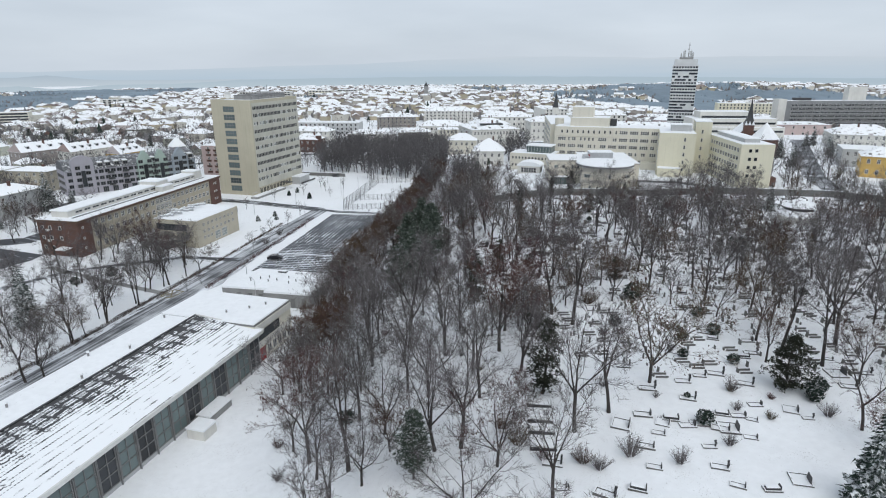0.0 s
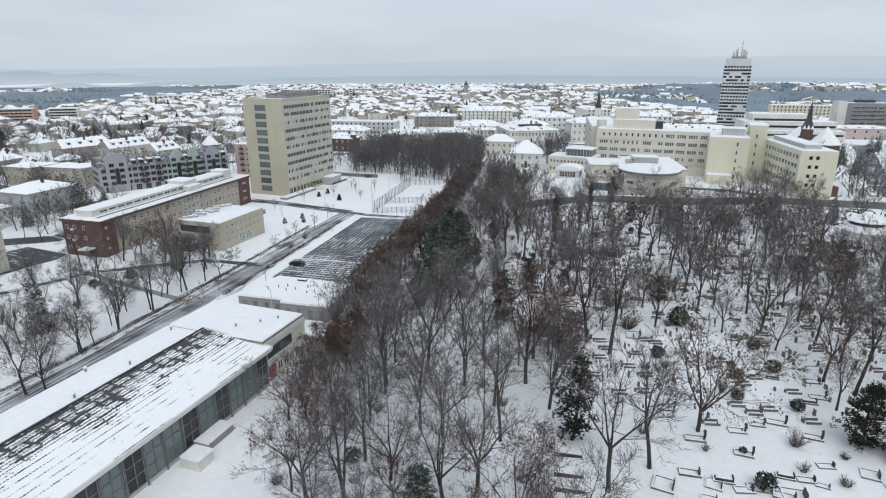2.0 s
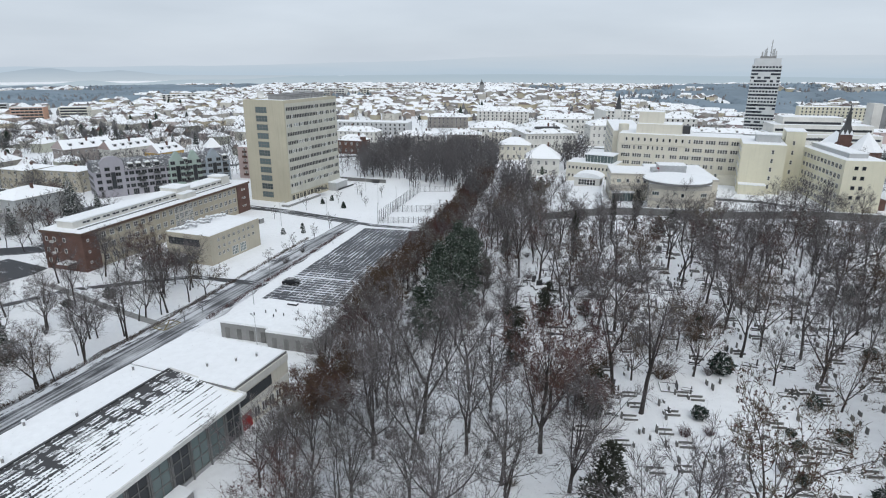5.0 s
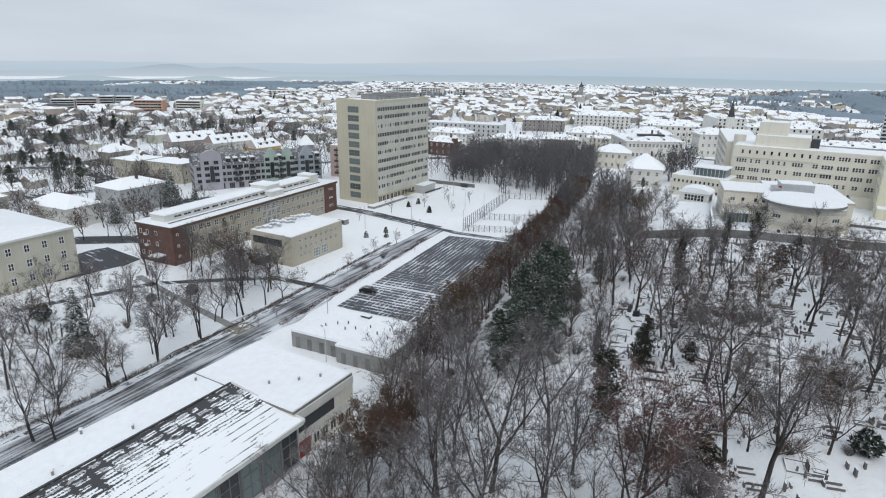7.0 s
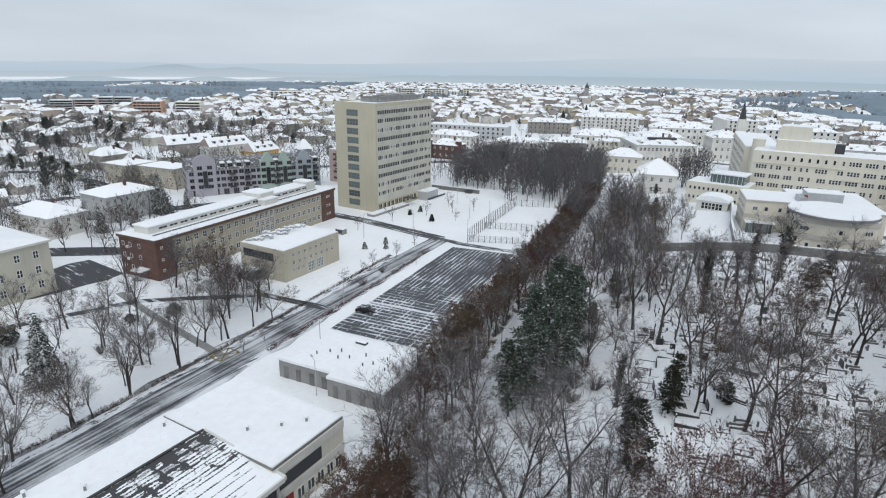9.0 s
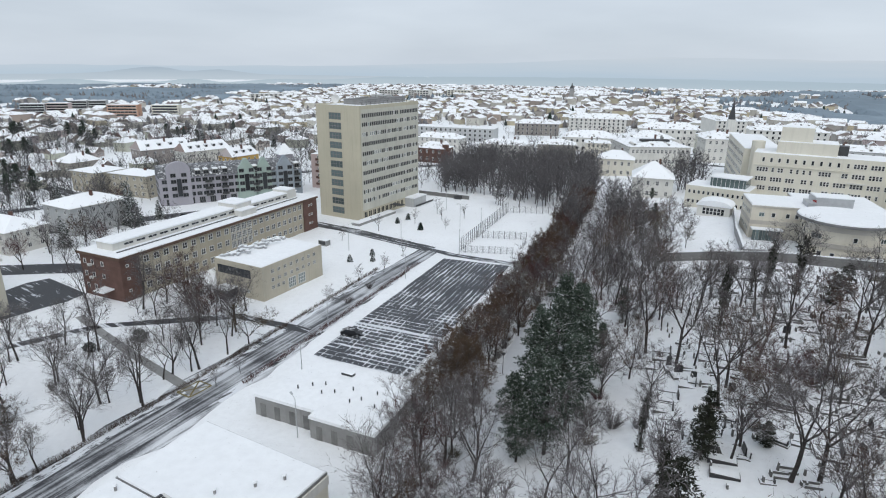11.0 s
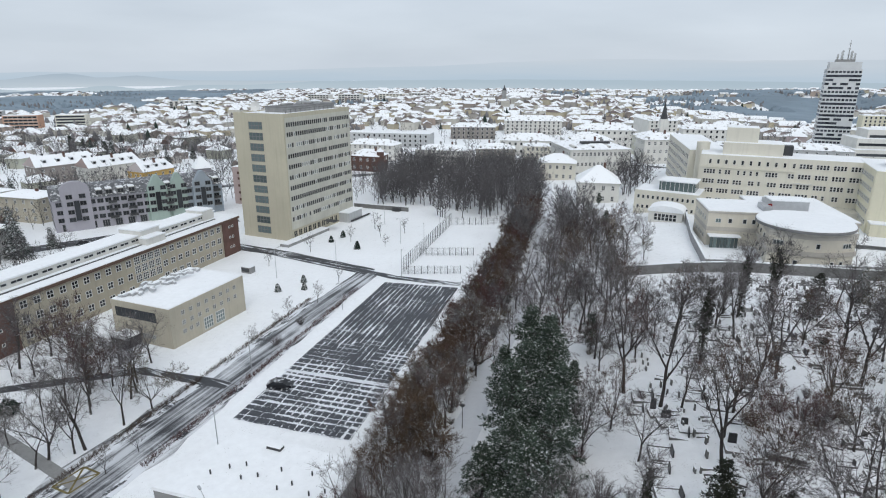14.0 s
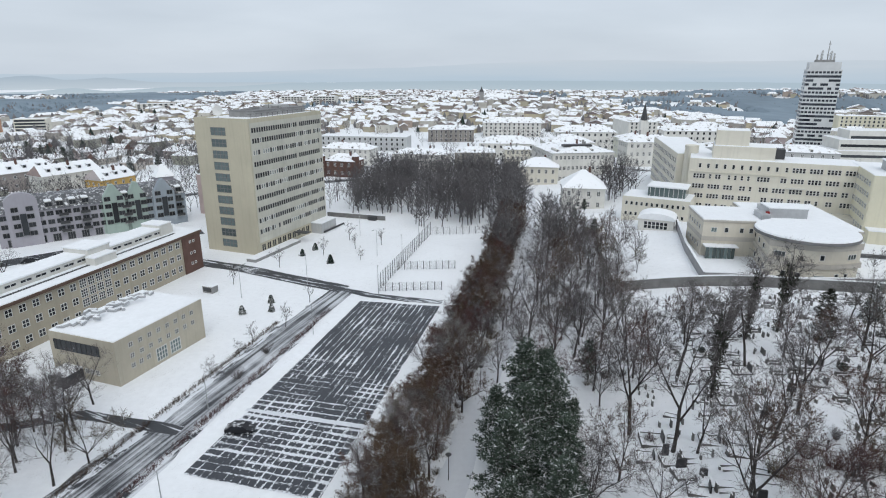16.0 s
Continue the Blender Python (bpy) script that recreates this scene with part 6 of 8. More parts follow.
# ---- trees ----
def grove_tree(seed, H, spread_r, clear, limbs, subs, twigs, bark, twig_mat, upright, twig_r):
    """A simple leafless tree for groves that stay far off."""
    r = random.Random(seed)
    wood, crown = Shape(), Shape()
    base_r = H * 0.0155
    trunk, p, lean = [], Vector((0, 0, -0.4)), Vector((r.uniform(-0.05, 0.05), r.uniform(-0.05, 0.05), 1))
    for i in range(4):
        trunk.append(p.copy())
        p = p + Vector((lean.x + r.gauss(0, 0.06), lean.y + r.gauss(0, 0.06), 1)) * (H * 0.80 / 3)
    wood.tube(trunk, [base_r * (1.3 if i == 0 else (1 - i / 3) ** 0.9 + 0.05) for i in range(4)], 3)

    def any_way(z=0.0, zs=1.0):
        return Vector((r.gauss(0, 1), r.gauss(0, 1), r.gauss(z, zs)))

    for i in range(limbs):
        f = clear + (0.98 - clear) * (i + r.random()) / limbs
        k = min(2, int(f * 3))
        q = trunk[k].lerp(trunk[k + 1], f * 3 - k)
        ang = i * 2.4 + r.uniform(-0.5, 0.5)
        g = (f - clear) / (1 - clear)
        reach = spread_r * (0.80 + 0.45 * math.sin(min(1.0, g * 1.5) * math.pi * 0.62) - 0.62 * g * g) * r.uniform(0.8, 1.15)
        d = Vector((math.cos(ang), math.sin(ang), upright + 0.3 + 0.9 * g * g)).normalized()
        pts = [q]
        for _ in range(4):
            d = (d + Vector((r.gauss(0, 0.14), r.gauss(0, 0.14), 0.12 + r.gauss(0, 0.1)))).normalized()
            pts.append(pts[-1] + d * reach * 0.31)
        r0 = base_r * (0.60 - 0.36 * f)
        wood.tube(pts[::2], [r0, r0 * 0.6, r0 * 0.2], 3)
        for j in range(subs):
            h = 0.22 + 0.78 * (j + r.random()) / subs
            k = min(3, int(h * 4))
            qq = pts[k].lerp(pts[k + 1], h * 4 - k)
            dd = ((pts[k + 1] - pts[k]).normalized() + any_way(0.3, 0.5) * 0.6).normalized()
            end = qq + dd * reach * r.uniform(0.28, 0.55)
            crown.sliver(qq, end, dd.cross(any_way()).normalized() * r0 * 0.4)
            for _ in range(twigs):
                m = qq.lerp(end, r.random())
                d2 = (dd + any_way(0.4, 0.6) * 0.6).normalized()
                crown.sliver(m, m + d2 * r.uniform(0.8, 1.85) * (H / 14), d2.cross(any_way()).normalized() * twig_r)
    t = thing("grove_tree", pose(0, 0, 0), "bare tree", "tree")
    part("trunk", wood, bark, t, smooth=True)
    part("crown", crown, twig_mat, t)
    return t


def bare_tree(seed, H, fork, leaders, tilt, bark, twig_mat, leaves=0, name="bare_tree", label="", group="", leaf_mat=None, side=0.52, boughs=8, forks=5, ivy=0.0):
    """A leafless tree: a straight trunk that divides into rising leaders, boughs, branches and a rounded crown of fine twigs."""
    r = random.Random(seed)
    wood, crown, leaf, climber = Shape(), Shape(), Shape(), Shape()
    base_r = H * 0.0150

    def any_way():
        return Vector((r.gauss(0, 1), r.gauss(0, 1), r.gauss(0, 1)))

    def turned(d, degrees, around):
        a = d.orthogonal().normalized()
        a = a * math.cos(around) + d.cross(a) * math.sin(around)
        return (d * math.cos(radians(degrees)) + a * math.sin(radians(degrees))).normalized()

    def grow(p, d, length, n, wander, lift):
        pts = [p]
        for _ in range(n):
            d = (d + any_way() * wander + Vector((0, 0, lift))).normalized()
            pts.append(pts[-1] + d * (length / n))
        return pts

    def along(pts, f):
        k = min(len(pts) - 2, int(f * (len(pts) - 1)))
        return pts[k].lerp(pts[k + 1], f * (len(pts) - 1) - k), (pts[k + 1] - pts[k]).normalized()

    def spray(q, d, length):
        e = q + d * length
        crown.sliver(q, e, d.cross(any_way()).normalized() * 0.021)
        for _ in range(3):
            m = q.lerp(e, r.uniform(0.15, 0.9))
            dd = (d + any_way() * 0.42 + Vector((0, 0, 0.12))).normalized()
            crown.sliver(m, m + dd * length * r.uniform(0.4, 0.85), dd.cross(any_way()).normalized() * 0.017)
        for _ in range(leaves):
            m = q.lerp(e, r.random()) + any_way() * 0.25
            leaf.sliver(m, m + any_way().normalized() * 0.22, any_way().normalized() * 0.09)

    def clothe(pts, f0, f1, girth):
        for _ in range(int((f1 - f0) * (pts[-1] - pts[0]).length * 70)):
            f = r.uniform(f0, f1)
            q, _way = along(pts, f)
            out = any_way().normalized()
            c = q + Vector((out.x, out.y, out.z * 0.6)) * girth * r.uniform(0.35, 1.0) * (1.15 - 0.5 * f)
            climber.sliver(c, c + (out + any_way() * 0.6).normalized() * r.uniform(0.2, 0.42), any_way().normalized() * 0.13)

    top = H * fork
    trunk = grow(Vector((0, 0, -0.5)), Vector((r.uniform(-0.06, 0.06), r.uniform(-0.06, 0.06), 1)).normalized(), top + 0.5, 4, 0.035, 0.03)
    wood.tube(trunk, [base_r * 1.35, base_r * 1.02, base_r * 0.95, base_r * 0.9, base_r * 0.85], 7)
    for i in range(leaders):
        around = 2 * math.pi * i / leaders + r.uniform(-0.4, 0.4)
        lean = tilt * (0.25 if i == 0 and leaders > 2 else r.uniform(0.75, 1.25))
        start, _ = along(trunk, 1.0 if i < 2 else r.uniform(0.72, 1.0))
        length = (H - top) * (1.0 if i == 0 else r.uniform(0.80, 0.98))
        d = Vector((math.sin(radians(lean)) * math.cos(around), math.sin(radians(lean)) * math.sin(around), math.cos(radians(lean))))
        lead = grow(start, d, length, 7, 0.085, 0.035)
        r0 = base_r * (0.66 if leaders < 4 else 0.54)
        if ivy:
            clothe(lead, 0.0, r.uniform(0.45, 0.75), ivy * 0.8)
        wood.tube(lead, [r0 * (1 - 0.92 * k / 7) for k in range(8)], 5)
        for j in range(boughs):
            f = 0.12 + 0.86 * (j + r.random()) / boughs
            q, way = along(lead, f)
            ln = length * side * (1.02 - 0.72 * f) * r.uniform(0.75, 1.2)
            bough = grow(q, turned(way, r.uniform(34, 62), j * 2.4 + r.uniform(-0.6, 0.6)), ln, 4, 0.13, 0.10)
            r1 = max(0.022, r0 * (0.50 - 0.32 * f))
            wood.tube(bough, [r1, r1 * 0.78, r1 * 0.58, r1 * 0.38, r1 * 0.14], 4)
            for m in range(forks):
                g = 0.18 + 0.82 * (m + r.random()) / forks
                q2, way2 = along(bough, g)
                l2 = max(0.7, ln * r.uniform(0.30, 0.58))
                twig = grow(q2, turned(way2, r.uniform(22, 58), r.uniform(0, 6.28)), l2, 2, 0.18, 0.10)
                crown.tube(twig, [max(0.016, r1 * 0.36), max(0.012, r1 * 0.22), 0.006], 3)
                for _ in range(5):
                    q3, way3 = along(twig, r.uniform(0.15, 1.0))
                    spray(q3, turned(way3, r.uniform(12, 55), r.uniform(0, 6.28)), r.uniform(0.55, 1.25) * (H / 14))
            for _ in range(3):
                q3, way3 = along(bough, r.uniform(0.5, 1.0))
                spray(q3, turned(way3, r.uniform(10, 50), r.uniform(0, 6.28)), r.uniform(0.6, 1.3) * (H / 14))
    if ivy:
        clothe(trunk, 0.02, 1.0, ivy)
    t = thing(name, pose(0, 0, 0), label, "tree", group)
    part("trunk", wood, bark, t, smooth=True)
    part("crown", crown, twig_mat, t)
    if ivy:
        part("ivy", climber, M_IVY, t, "dark evergreen ivy wrapped round trunk and limbs")
    if leaves:
        part("withered_leaves", leaf, leaf_mat or M_LEAFRED, t, "dry reddish-brown leaves still hanging")
    return t


def spruce_tree(seed, H, R, label, mat, name="spruce"):
    r = random.Random(seed)
    t = thing(name, pose(0, 0, 0), label, "tree", "conifers")
    part("trunk", Shape().tube([(0, 0, -0.4), (0, 0, H * 0.97)], [H * 0.018, 0.02], 6), M_BARK, t)
    s = Shape()
    z, k = H * 0.06, 0
    while z < H * 0.985:
        f = z / H
        reach = R * (1 - f) ** 0.85 * r.uniform(0.85, 1.12) + 0.15
        nb = max(5, int(13 * (1 - f) + 4))
        for i in range(nb):
            a = 2 * math.pi * (i + r.random() * 0.7) / nb + k
            L = reach * r.uniform(0.72, 1.12)
            c, sn = math.cos(a), math.sin(a)
            w = L * 0.30 + 0.12
            droop = -0.22 * L
            rows = [(0.05, 0.0, 0.12), (0.45, -0.10 * L, 0.75), (0.8, droop, 0.9), (1.0, droop * 0.9, 0.05)]
            v = []
            for q, dz, ww in rows:
                j = r.uniform(0.75, 1.25)
                for side in (-1, 0, 1):
                    px, py = c * L * q - sn * side * w * ww * j * 0.5, sn * L * q + c * side * w * ww * j * 0.5
                    v.append((px, py, z + dz + (0.0 if side == 0 else -0.10 * L * ww) + r.uniform(-0.05, 0.05)))
            fs = []
            for q in range(3):
                for side in range(2):
                    b0 = q * 3 + side
                    fs.append((b0, b0 + 1, b0 + 4, b0 + 3))
            s.add(v, fs)
            for _ in range(6):
                q = r.uniform(0.3, 1.0)
                side = r.choice((-1, 1))
                p = Vector((c * L * q, sn * L * q, z + droop * q))
                e = p + Vector((c * 0.35 - sn * side * w * 0.8, sn * 0.35 + c * side * w * 0.8, -0.15 * L - 0.1))
                s.spike(p, e, 0.09, 3)
        z += H * (0.035 + 0.018 * (1 - f))
        k += 1.3
    part("needles", s, mat, t, "dark needled boughs dusted with snow")
    return t


def pine_tree(seed, H, R, mat, label, low=0.18, name="pine", clumps=330, blades=34, size=0.62):
    """A broad conifer: trunk, rising limbs and many separate tufts of needles."""
    r = random.Random(seed)
    t = thing(name, pose(0, 0, 0), label, "tree", "conifers")
    wood, tuft = Shape(), Shape()
    wood.tube([(0, 0, -0.4), (r.uniform(-0.3, 0.3), r.uniform(-0.3, 0.3), H * 0.5), (0, 0, H * 0.95)], [H * 0.02, H * 0.014, 0.05], 6)
    for i in range(clumps):
        f = low + (1 - low) * ((i + r.random()) / clumps)
        env = R * min(1.0, (1.04 - f) * 2.0) ** 0.7 * (0.72 + 0.28 * math.sin(f * 23 + seed)) * min(1.0, 0.55 + (f - low) * 2.2)
        a = i * 2.399 + r.uniform(-0.4, 0.4)
        d = env * math.sqrt(r.uniform(0.12, 1.0))
        c = Vector((math.cos(a) * d, math.sin(a) * d, f * H + r.uniform(-0.5, 0.5)))
        if i % 3 == 0:
            wood.tube([(0, 0, c.z - d * 0.35), tuple(c * 0.6 + Vector((0, 0, c.z * 0.4 - d * 0.1))), tuple(c)], [0.09, 0.05, 0.02], 3)
        k = size * r.uniform(0.75, 1.35)
        for _ in range(blades):
            u = Vector((r.gauss(0, 1), r.gauss(0, 1), r.gauss(0.25, 0.75))).normalized()
            o = Vector((u.x * 0.75, u.y * 0.75, u.z * 0.4)) * k * r.uniform(0.3, 1.0)
            tip = o + Vector((u.x, u.y, u.z * 0.7 + 0.15)) * k * r.uniform(0.35, 0.6)
            side = u.cross(Vector((r.gauss(0, 1), r.gauss(0, 1), r.gauss(0, 1)))).normalized() * k * 0.13
            tuft.add([c + o - side, c + o + side, c + tip], [(0, 1, 2)])
    part("trunk", wood, M_BARK, t)
    part("needles", tuft, mat, t, "dense tufts of dark green needles")
    return t


def bush(seed, H, mat, label, evergreen=False):
    r = random.Random(seed)
    t = thing("shrub", pose(0, 0, 0), label, "shrub", "shrubs")
    s = Shape()
    for _ in range(42):
        a, tilt = r.uniform(0, 6.28), r.uniform(0.1, 0.9)
        d = Vector((math.cos(a) * tilt, math.sin(a) * tilt, 1)).normalized()
        p = Vector((math.cos(a) * 0.2, math.sin(a) * 0.2, -0.1))
        e = p + d * H * r.uniform(0.6, 1.0)
        s.tube([p, p.lerp(e, 0.55) + Vector((r.gauss(0, 0.08), r.gauss(0, 0.08), 0)), e], [0.03, 0.02, 0.006], 3)
        for _ in range(7):
            m = p.lerp(e, r.uniform(0.35, 1))
            s.spike(m, m + Vector((r.gauss(0, 0.5), r.gauss(0, 0.5), r.uniform(0, 0.6))).normalized() * H * 0.25, 0.016, 3)
    part("crown", s, M_TWIG if evergreen else mat, t)
    if evergreen:
        f = Shape()
        for _ in range(520):
            u = Vector((r.gauss(0, 1), r.gauss(0, 1), r.gauss(0, 1))).normalized() * r.uniform(0.6, 1.0)
            c = Vector((u.x * H * 0.55, u.y * H * 0.55, H * 0.5 + u.z * H * 0.48))
            a_, b_ = Vector((r.gauss(0, 1), r.gauss(0, 1), r.gauss(0, 1))) * 0.16, Vector((r.gauss(0, 1), r.gauss(0, 1), r.gauss(0, 1))) * 0.16
            f.add([c - a_, c + b_, c + a_], [(0, 1, 2)])
        part("foliage", f, mat, t)
    return t


M_TWIGBRN = surface("brown_twigs", (0.105, 0.070, 0.055), vary=0.3, scale=0.25, fine=2.0, snow=(0.5, 0.35, 0.9), jitter=0.5, bump=0)
M_LEAFBRN = surface("dull_brown_leaves", (0.12, 0.075, 0.055), vary=0.35, scale=0.4, fine=3.0, jitter=0.4, bump=0)
GREY_LABEL = "tall bare deciduous tree with snow-dusted grey twigs"
RED_LABEL = "bare tree with reddish-brown crown of twigs and withered leaves"
grey_trees = [bare_tree(100 + i, h, fork, n, tilt, M_BARK, M_TWIG, label=GREY_LABEL, group="bare trees") for i, (h, fork, n, tilt) in
              enumerate(((13.5, 0.30, 4, 30), (15.5, 0.36, 3, 24), (12.5, 0.24, 5, 38), (16, 0.32, 4, 28), (14, 0.42, 3, 20), (14.5, 0.22, 5, 34), (13, 0.28, 2, 26)))]
red_trees = [bare_tree(200 + i, h, fork, n, tilt, M_BARK, M_TWIGRED, leaves=5, label=RED_LABEL, group="reddish trees", name="reddish_tree") for i, (h, fork, n, tilt) in
             enumerate(((11.5, 0.14, 5, 26), (13, 0.18, 5, 28), (10.5, 0.14, 5, 32)))]
brown_trees = [bare_tree(300 + i, h, fork, n, tilt, M_BARK, M_TWIGBRN, leaves=1, label="bare tree with brownish twigs and a few dry leaves", group="bare trees", name="brown_tree", leaf_mat=M_LEAFBRN)
               for i, (h, fork, n, tilt) in enumerate(((14, 0.24, 5, 32), (12, 0.18, 5, 38), (13, 0.30, 4, 30)))]
slim_tree = bare_tree(410, 15, 0.16, 6, 9, M_BARK, M_TWIG, label="slim upright bare poplar with fine twigs", group="bare trees", name="poplar", side=0.30)
small_trees = [bare_tree(420 + i, h, 0.26, 3, 26, M_BARK, M_TWIG, label="young bare tree on the snowy lawn", group="young trees", name="young_tree", boughs=5, forks=4) for i, h in enumerate((8, 9.5, 6))]
spruces = [spruce_tree(500, 12, 3.2, "tall spruce with snow on drooping boughs", M_NEEDLE), spruce_tree(501, 8.5, 2.4, "spruce with snow on its boughs", M_NEEDLE), spruce_tree(502, 2.6, 0.9, "small young spruce in the snow", M_NEEDLE)]
pines = [pine_tree(600, 15, 4.3, M_PINE, "broad dark green pine lightly dusted with snow"), pine_tree(601, 17, 4.6, M_PINE, "tall dark green pine lightly dusted with snow"), pine_tree(602, 12, 3.8, M_PINE, "dense dark green pine among bare trees")]
yews = [pine_tree(610, 10, 2.6, M_IVY, "dark evergreen yew among the graves", 0.05, "yew", 120, 22, 0.8), bare_tree(613, 13, 0.34, 3, 13, M_BARK, M_TWIG, name="ivy_tree", label="old bare tree with trunk and limbs wrapped in dark ivy", group="bare trees", ivy=0.85), pine_tree(612, 9, 4.2, M_IVY, "broad dark brownish-green yew among the graves", 0.04, "yew", 260, 30, 0.62)]
bushes = [bush(700, 2.2, M_TWIG, "leafless shrub with snow on its twigs"), bush(701, 1.6, M_TWIGBRN, "brown leafless shrub in the snow"), bush(702, 2.0, M_NEEDLE, "round dark evergreen shrub", True)]

rng = random.Random(77)
taken = []


def plant(kind, x, y, scale=1.0, gap=0.0):
    taken.append((x, y))
    k = scale * rng.uniform(0.9, 1.1)
    m = pose(x, y, ground_z(x, y), rng.uniform(-3, 3), rng.uniform(-3, 3), rng.uniform(0, 360))
    return copy_thing(kind, m @ Matrix.Scale(k, 4))


def clear_of(x, y, gap):
    return all((x - a) ** 2 + (y - b) ** 2 > gap * gap for a, b in taken)


def path_x(y):
    return float(np.interp(y, [40, 60, 110, 126, 138, 153, 161, 172, 190, 206, 228, 276, 340], [-15.5, -15.5, -16, -15.6, -15.2, -12.9, -11.8, -9.8, -6.6, -4.4, -2.2, 3.5, 6]))


# trees whose places are known
PLANTED = (
    (brown_trees, ((-17.0, 59.2, 1.16), (9.4, 79.9, 1.4), (6.7, 51.1, 1.06), (-19.1, 72.1, 0.84), (29.6, 68.3, 1.4), (51.5, 82.0, 1.12), (-18.2, 143.7, 0.95), (-21.6, 111.8, 0.84), (27.5, 102.4, 0.84), (16.8, 119.5, 0.95), (11.0, 87.5, 1.24), (-14.7, 159.6, 0.95), (5.3, 139.9, 0.79), (18.5, 135.8, 1.05), (34.0, 143.0, 0.84), (32.6, 133.4, 0.95), (24.6, 131.6, 0.84), (22.2, 129.4, 0.84),)),
    (grey_trees, ((-11.4, 91.4, 1.05), (-11.3, 81.2, 1.05), (-6.1, 79.4, 1.18), (-4.7, 69.3, 1.06), (-1.6, 66.7, 1.18), (0.6, 79.1, 1.18), (5.5, 65.9, 1.06), (-0.5, 54.5, 1.06), (2.6, 54.8, 1.0), (-11.0, 54.6, 1.05), (-11.2, 65.3, 0.95), (20.2, 93.5, 1.18), (22.9, 88.8, 1.18), (16.7, 57.0, 1.06), (21.9, 60.8, 1.0), (50.1, 98.9, 1.18), (53.7, 78.4, 1.12), (62.9, 79.6, 1.18), (78.6, 112.3, 1.05), (-11.6, 84.2, 1.05), (-13.6, 94.9, 0.84), (-3.6, 98.9, 0.83), (0.1, 94.8, 0.94), (0.6, 83.6, 1.06), (-5.5, 84.4, 1.18), (-24.2, 104.2, 0.95), (-15.2, 113.3, 0.95), (20.8, 113.8, 1.05), (43.1, 117.2, 1.05), (42.1, 150.6, 0.95), (42.7, 143.7, 0.95), (44.0, 129.5, 0.95), (8.6, 149.6, 1.05), (12.8, 144.6, 0.95), (47.9, 129.0, 0.95), (-8.0, 191.3, 0.84), (-6.2, 199.3, 0.79), (-9.2, 168.6, 0.53), (5.8, 162.5, 1.0), (6.0, 157.7, 0.73), (12.5, 172.0, 0.84), (7.4, 131.8, 0.63), (3.0, 191.2, 0.84), (6.0, 198.0, 0.84), (15.5, 143.9, 0.84), (21.6, 141.8, 0.95), (25.2, 145.7, 0.95), (30.8, 151.5, 1.0), (-19.3, 119.5, 0.95), (-23.5, 117.3, 0.89), (16.3, 129.3, 0.95), (15.1, 116.3, 0.73), (23.9, 114.4, 0.95),)),
    (red_trees, ((-19.5, 89.7, 1.0), (-19.4, 93.1, 1.0), (-21.3, 86.8, 1.0), (-18.8, 132.9, 0.9),)),
    ([yews[1]], ((6.0, 103.9, 1.0), (82.4, 120.4, 0.8), (21.6, 157.1, 1.15), (33.6, 176.0, 1.1), (40.2, 179.1, 1.15), (5.1, 118.5, 0.8), (31.2, 177.1, 0.8), (73.0, 150, 0.7),)),
    ([slim_tree], ((-25.3, 83.9, 0.8), (3.2, 88.5, 1.0), (0.7, 133.7, 0.7),)),
    (bushes[:2], ((9.5, 55.2, 1.8), (7.9, 58.7, 1.3), (16.5, 51.2, 1.4), (22.0, 51.9, 1.3),)),
    ([pines[2]], ((-2.8, 49.9, 0.66),)),
    ([yews[2]], ((47.9, 66.6, 0.95), (36.5, 112.2, 0.5), (80.4, 128.8, 0.6), (19.8, 120.2, 0.35), (52.4, 187.2, 0.6), (45.6, 175.3, 0.6), (59.4, 176.5, 0.5), (84.1, 138.5, 0.55), (90.6, 117.6, 0.6), (66.6, 129.9, 0.45),)),
    ([bushes[2]], ((50.6, 64.8, 1.1), (37.0, 100.8, 1.6), (71.9, 132.1, 1.9), (45.6, 84.3, 1.0),)),
    ([yews[0]], ((14.2, 66.1, 1.0), (6.9, 101.4, 0.95), (12.6, 119.8, 0.8), (11.8, 116.4, 0.8),)),
    ([spruces[0]], ((43.4, 43.5, 1.0), (104, 178, 0.7),)),
    ([pines[2]], ((1.0, 150.7, 0.45),)),
    ([spruces[1]], ((60, 186, 1.0), (88, 188, 0.9),)),
    (brown_trees, ((8.6, 85.5, 0.75), (13.5, 88.8, 0.75), (16.5, 87.4, 0.75), (23.4, 97.5, 0.75), (32.7, 108.3, 0.75), (24.4, 110.4, 0.75), (32.7, 99.5, 0.75),)),
    (bushes[:2], ((12.8, 95.1, 2.0), (15.7, 92.5, 2.0), (20.8, 101.8, 2.0), (27.8, 98.6, 2.0), (26.9, 108.8, 2.0), (40.8, 117.6, 2.0), (10.1, 94.7, 2.0),)),
)
for kinds, spots_known in PLANTED:
    for i, (x, y, k) in enumerate(spots_known):
        plant(kinds[(i * 5 + int(y)) % len(kinds)], x, y, k)
# the pine group beside the path
for x, y, i, k in ((-6.7, 118.8, 0, 0.85), (-8.7, 125.3, 0, 0.9), (-4.2, 124.7, 1, 0.9), (-8.1, 131.6, 0, 0.95), (-3.4, 131.8, 0, 1.0), (-6.2, 138.6, 1, 0.95), (-2.8, 144.7, 0, 1.0), (-5.4, 150.1, 0, 0.95), (-2.0, 155.1, 0, 0.85), (-4.6, 158.5, 2, 0.8), (-10.2, 117.3, 2, 0.8), (5.5, 166.2, 2, 0.6), (15.0, 262.0, 0, 0.45), (19.0, 248.0, 2, 0.5), (22.0, 288.0, 2, 0.4)):
    plant(pines[i], x, y, k)
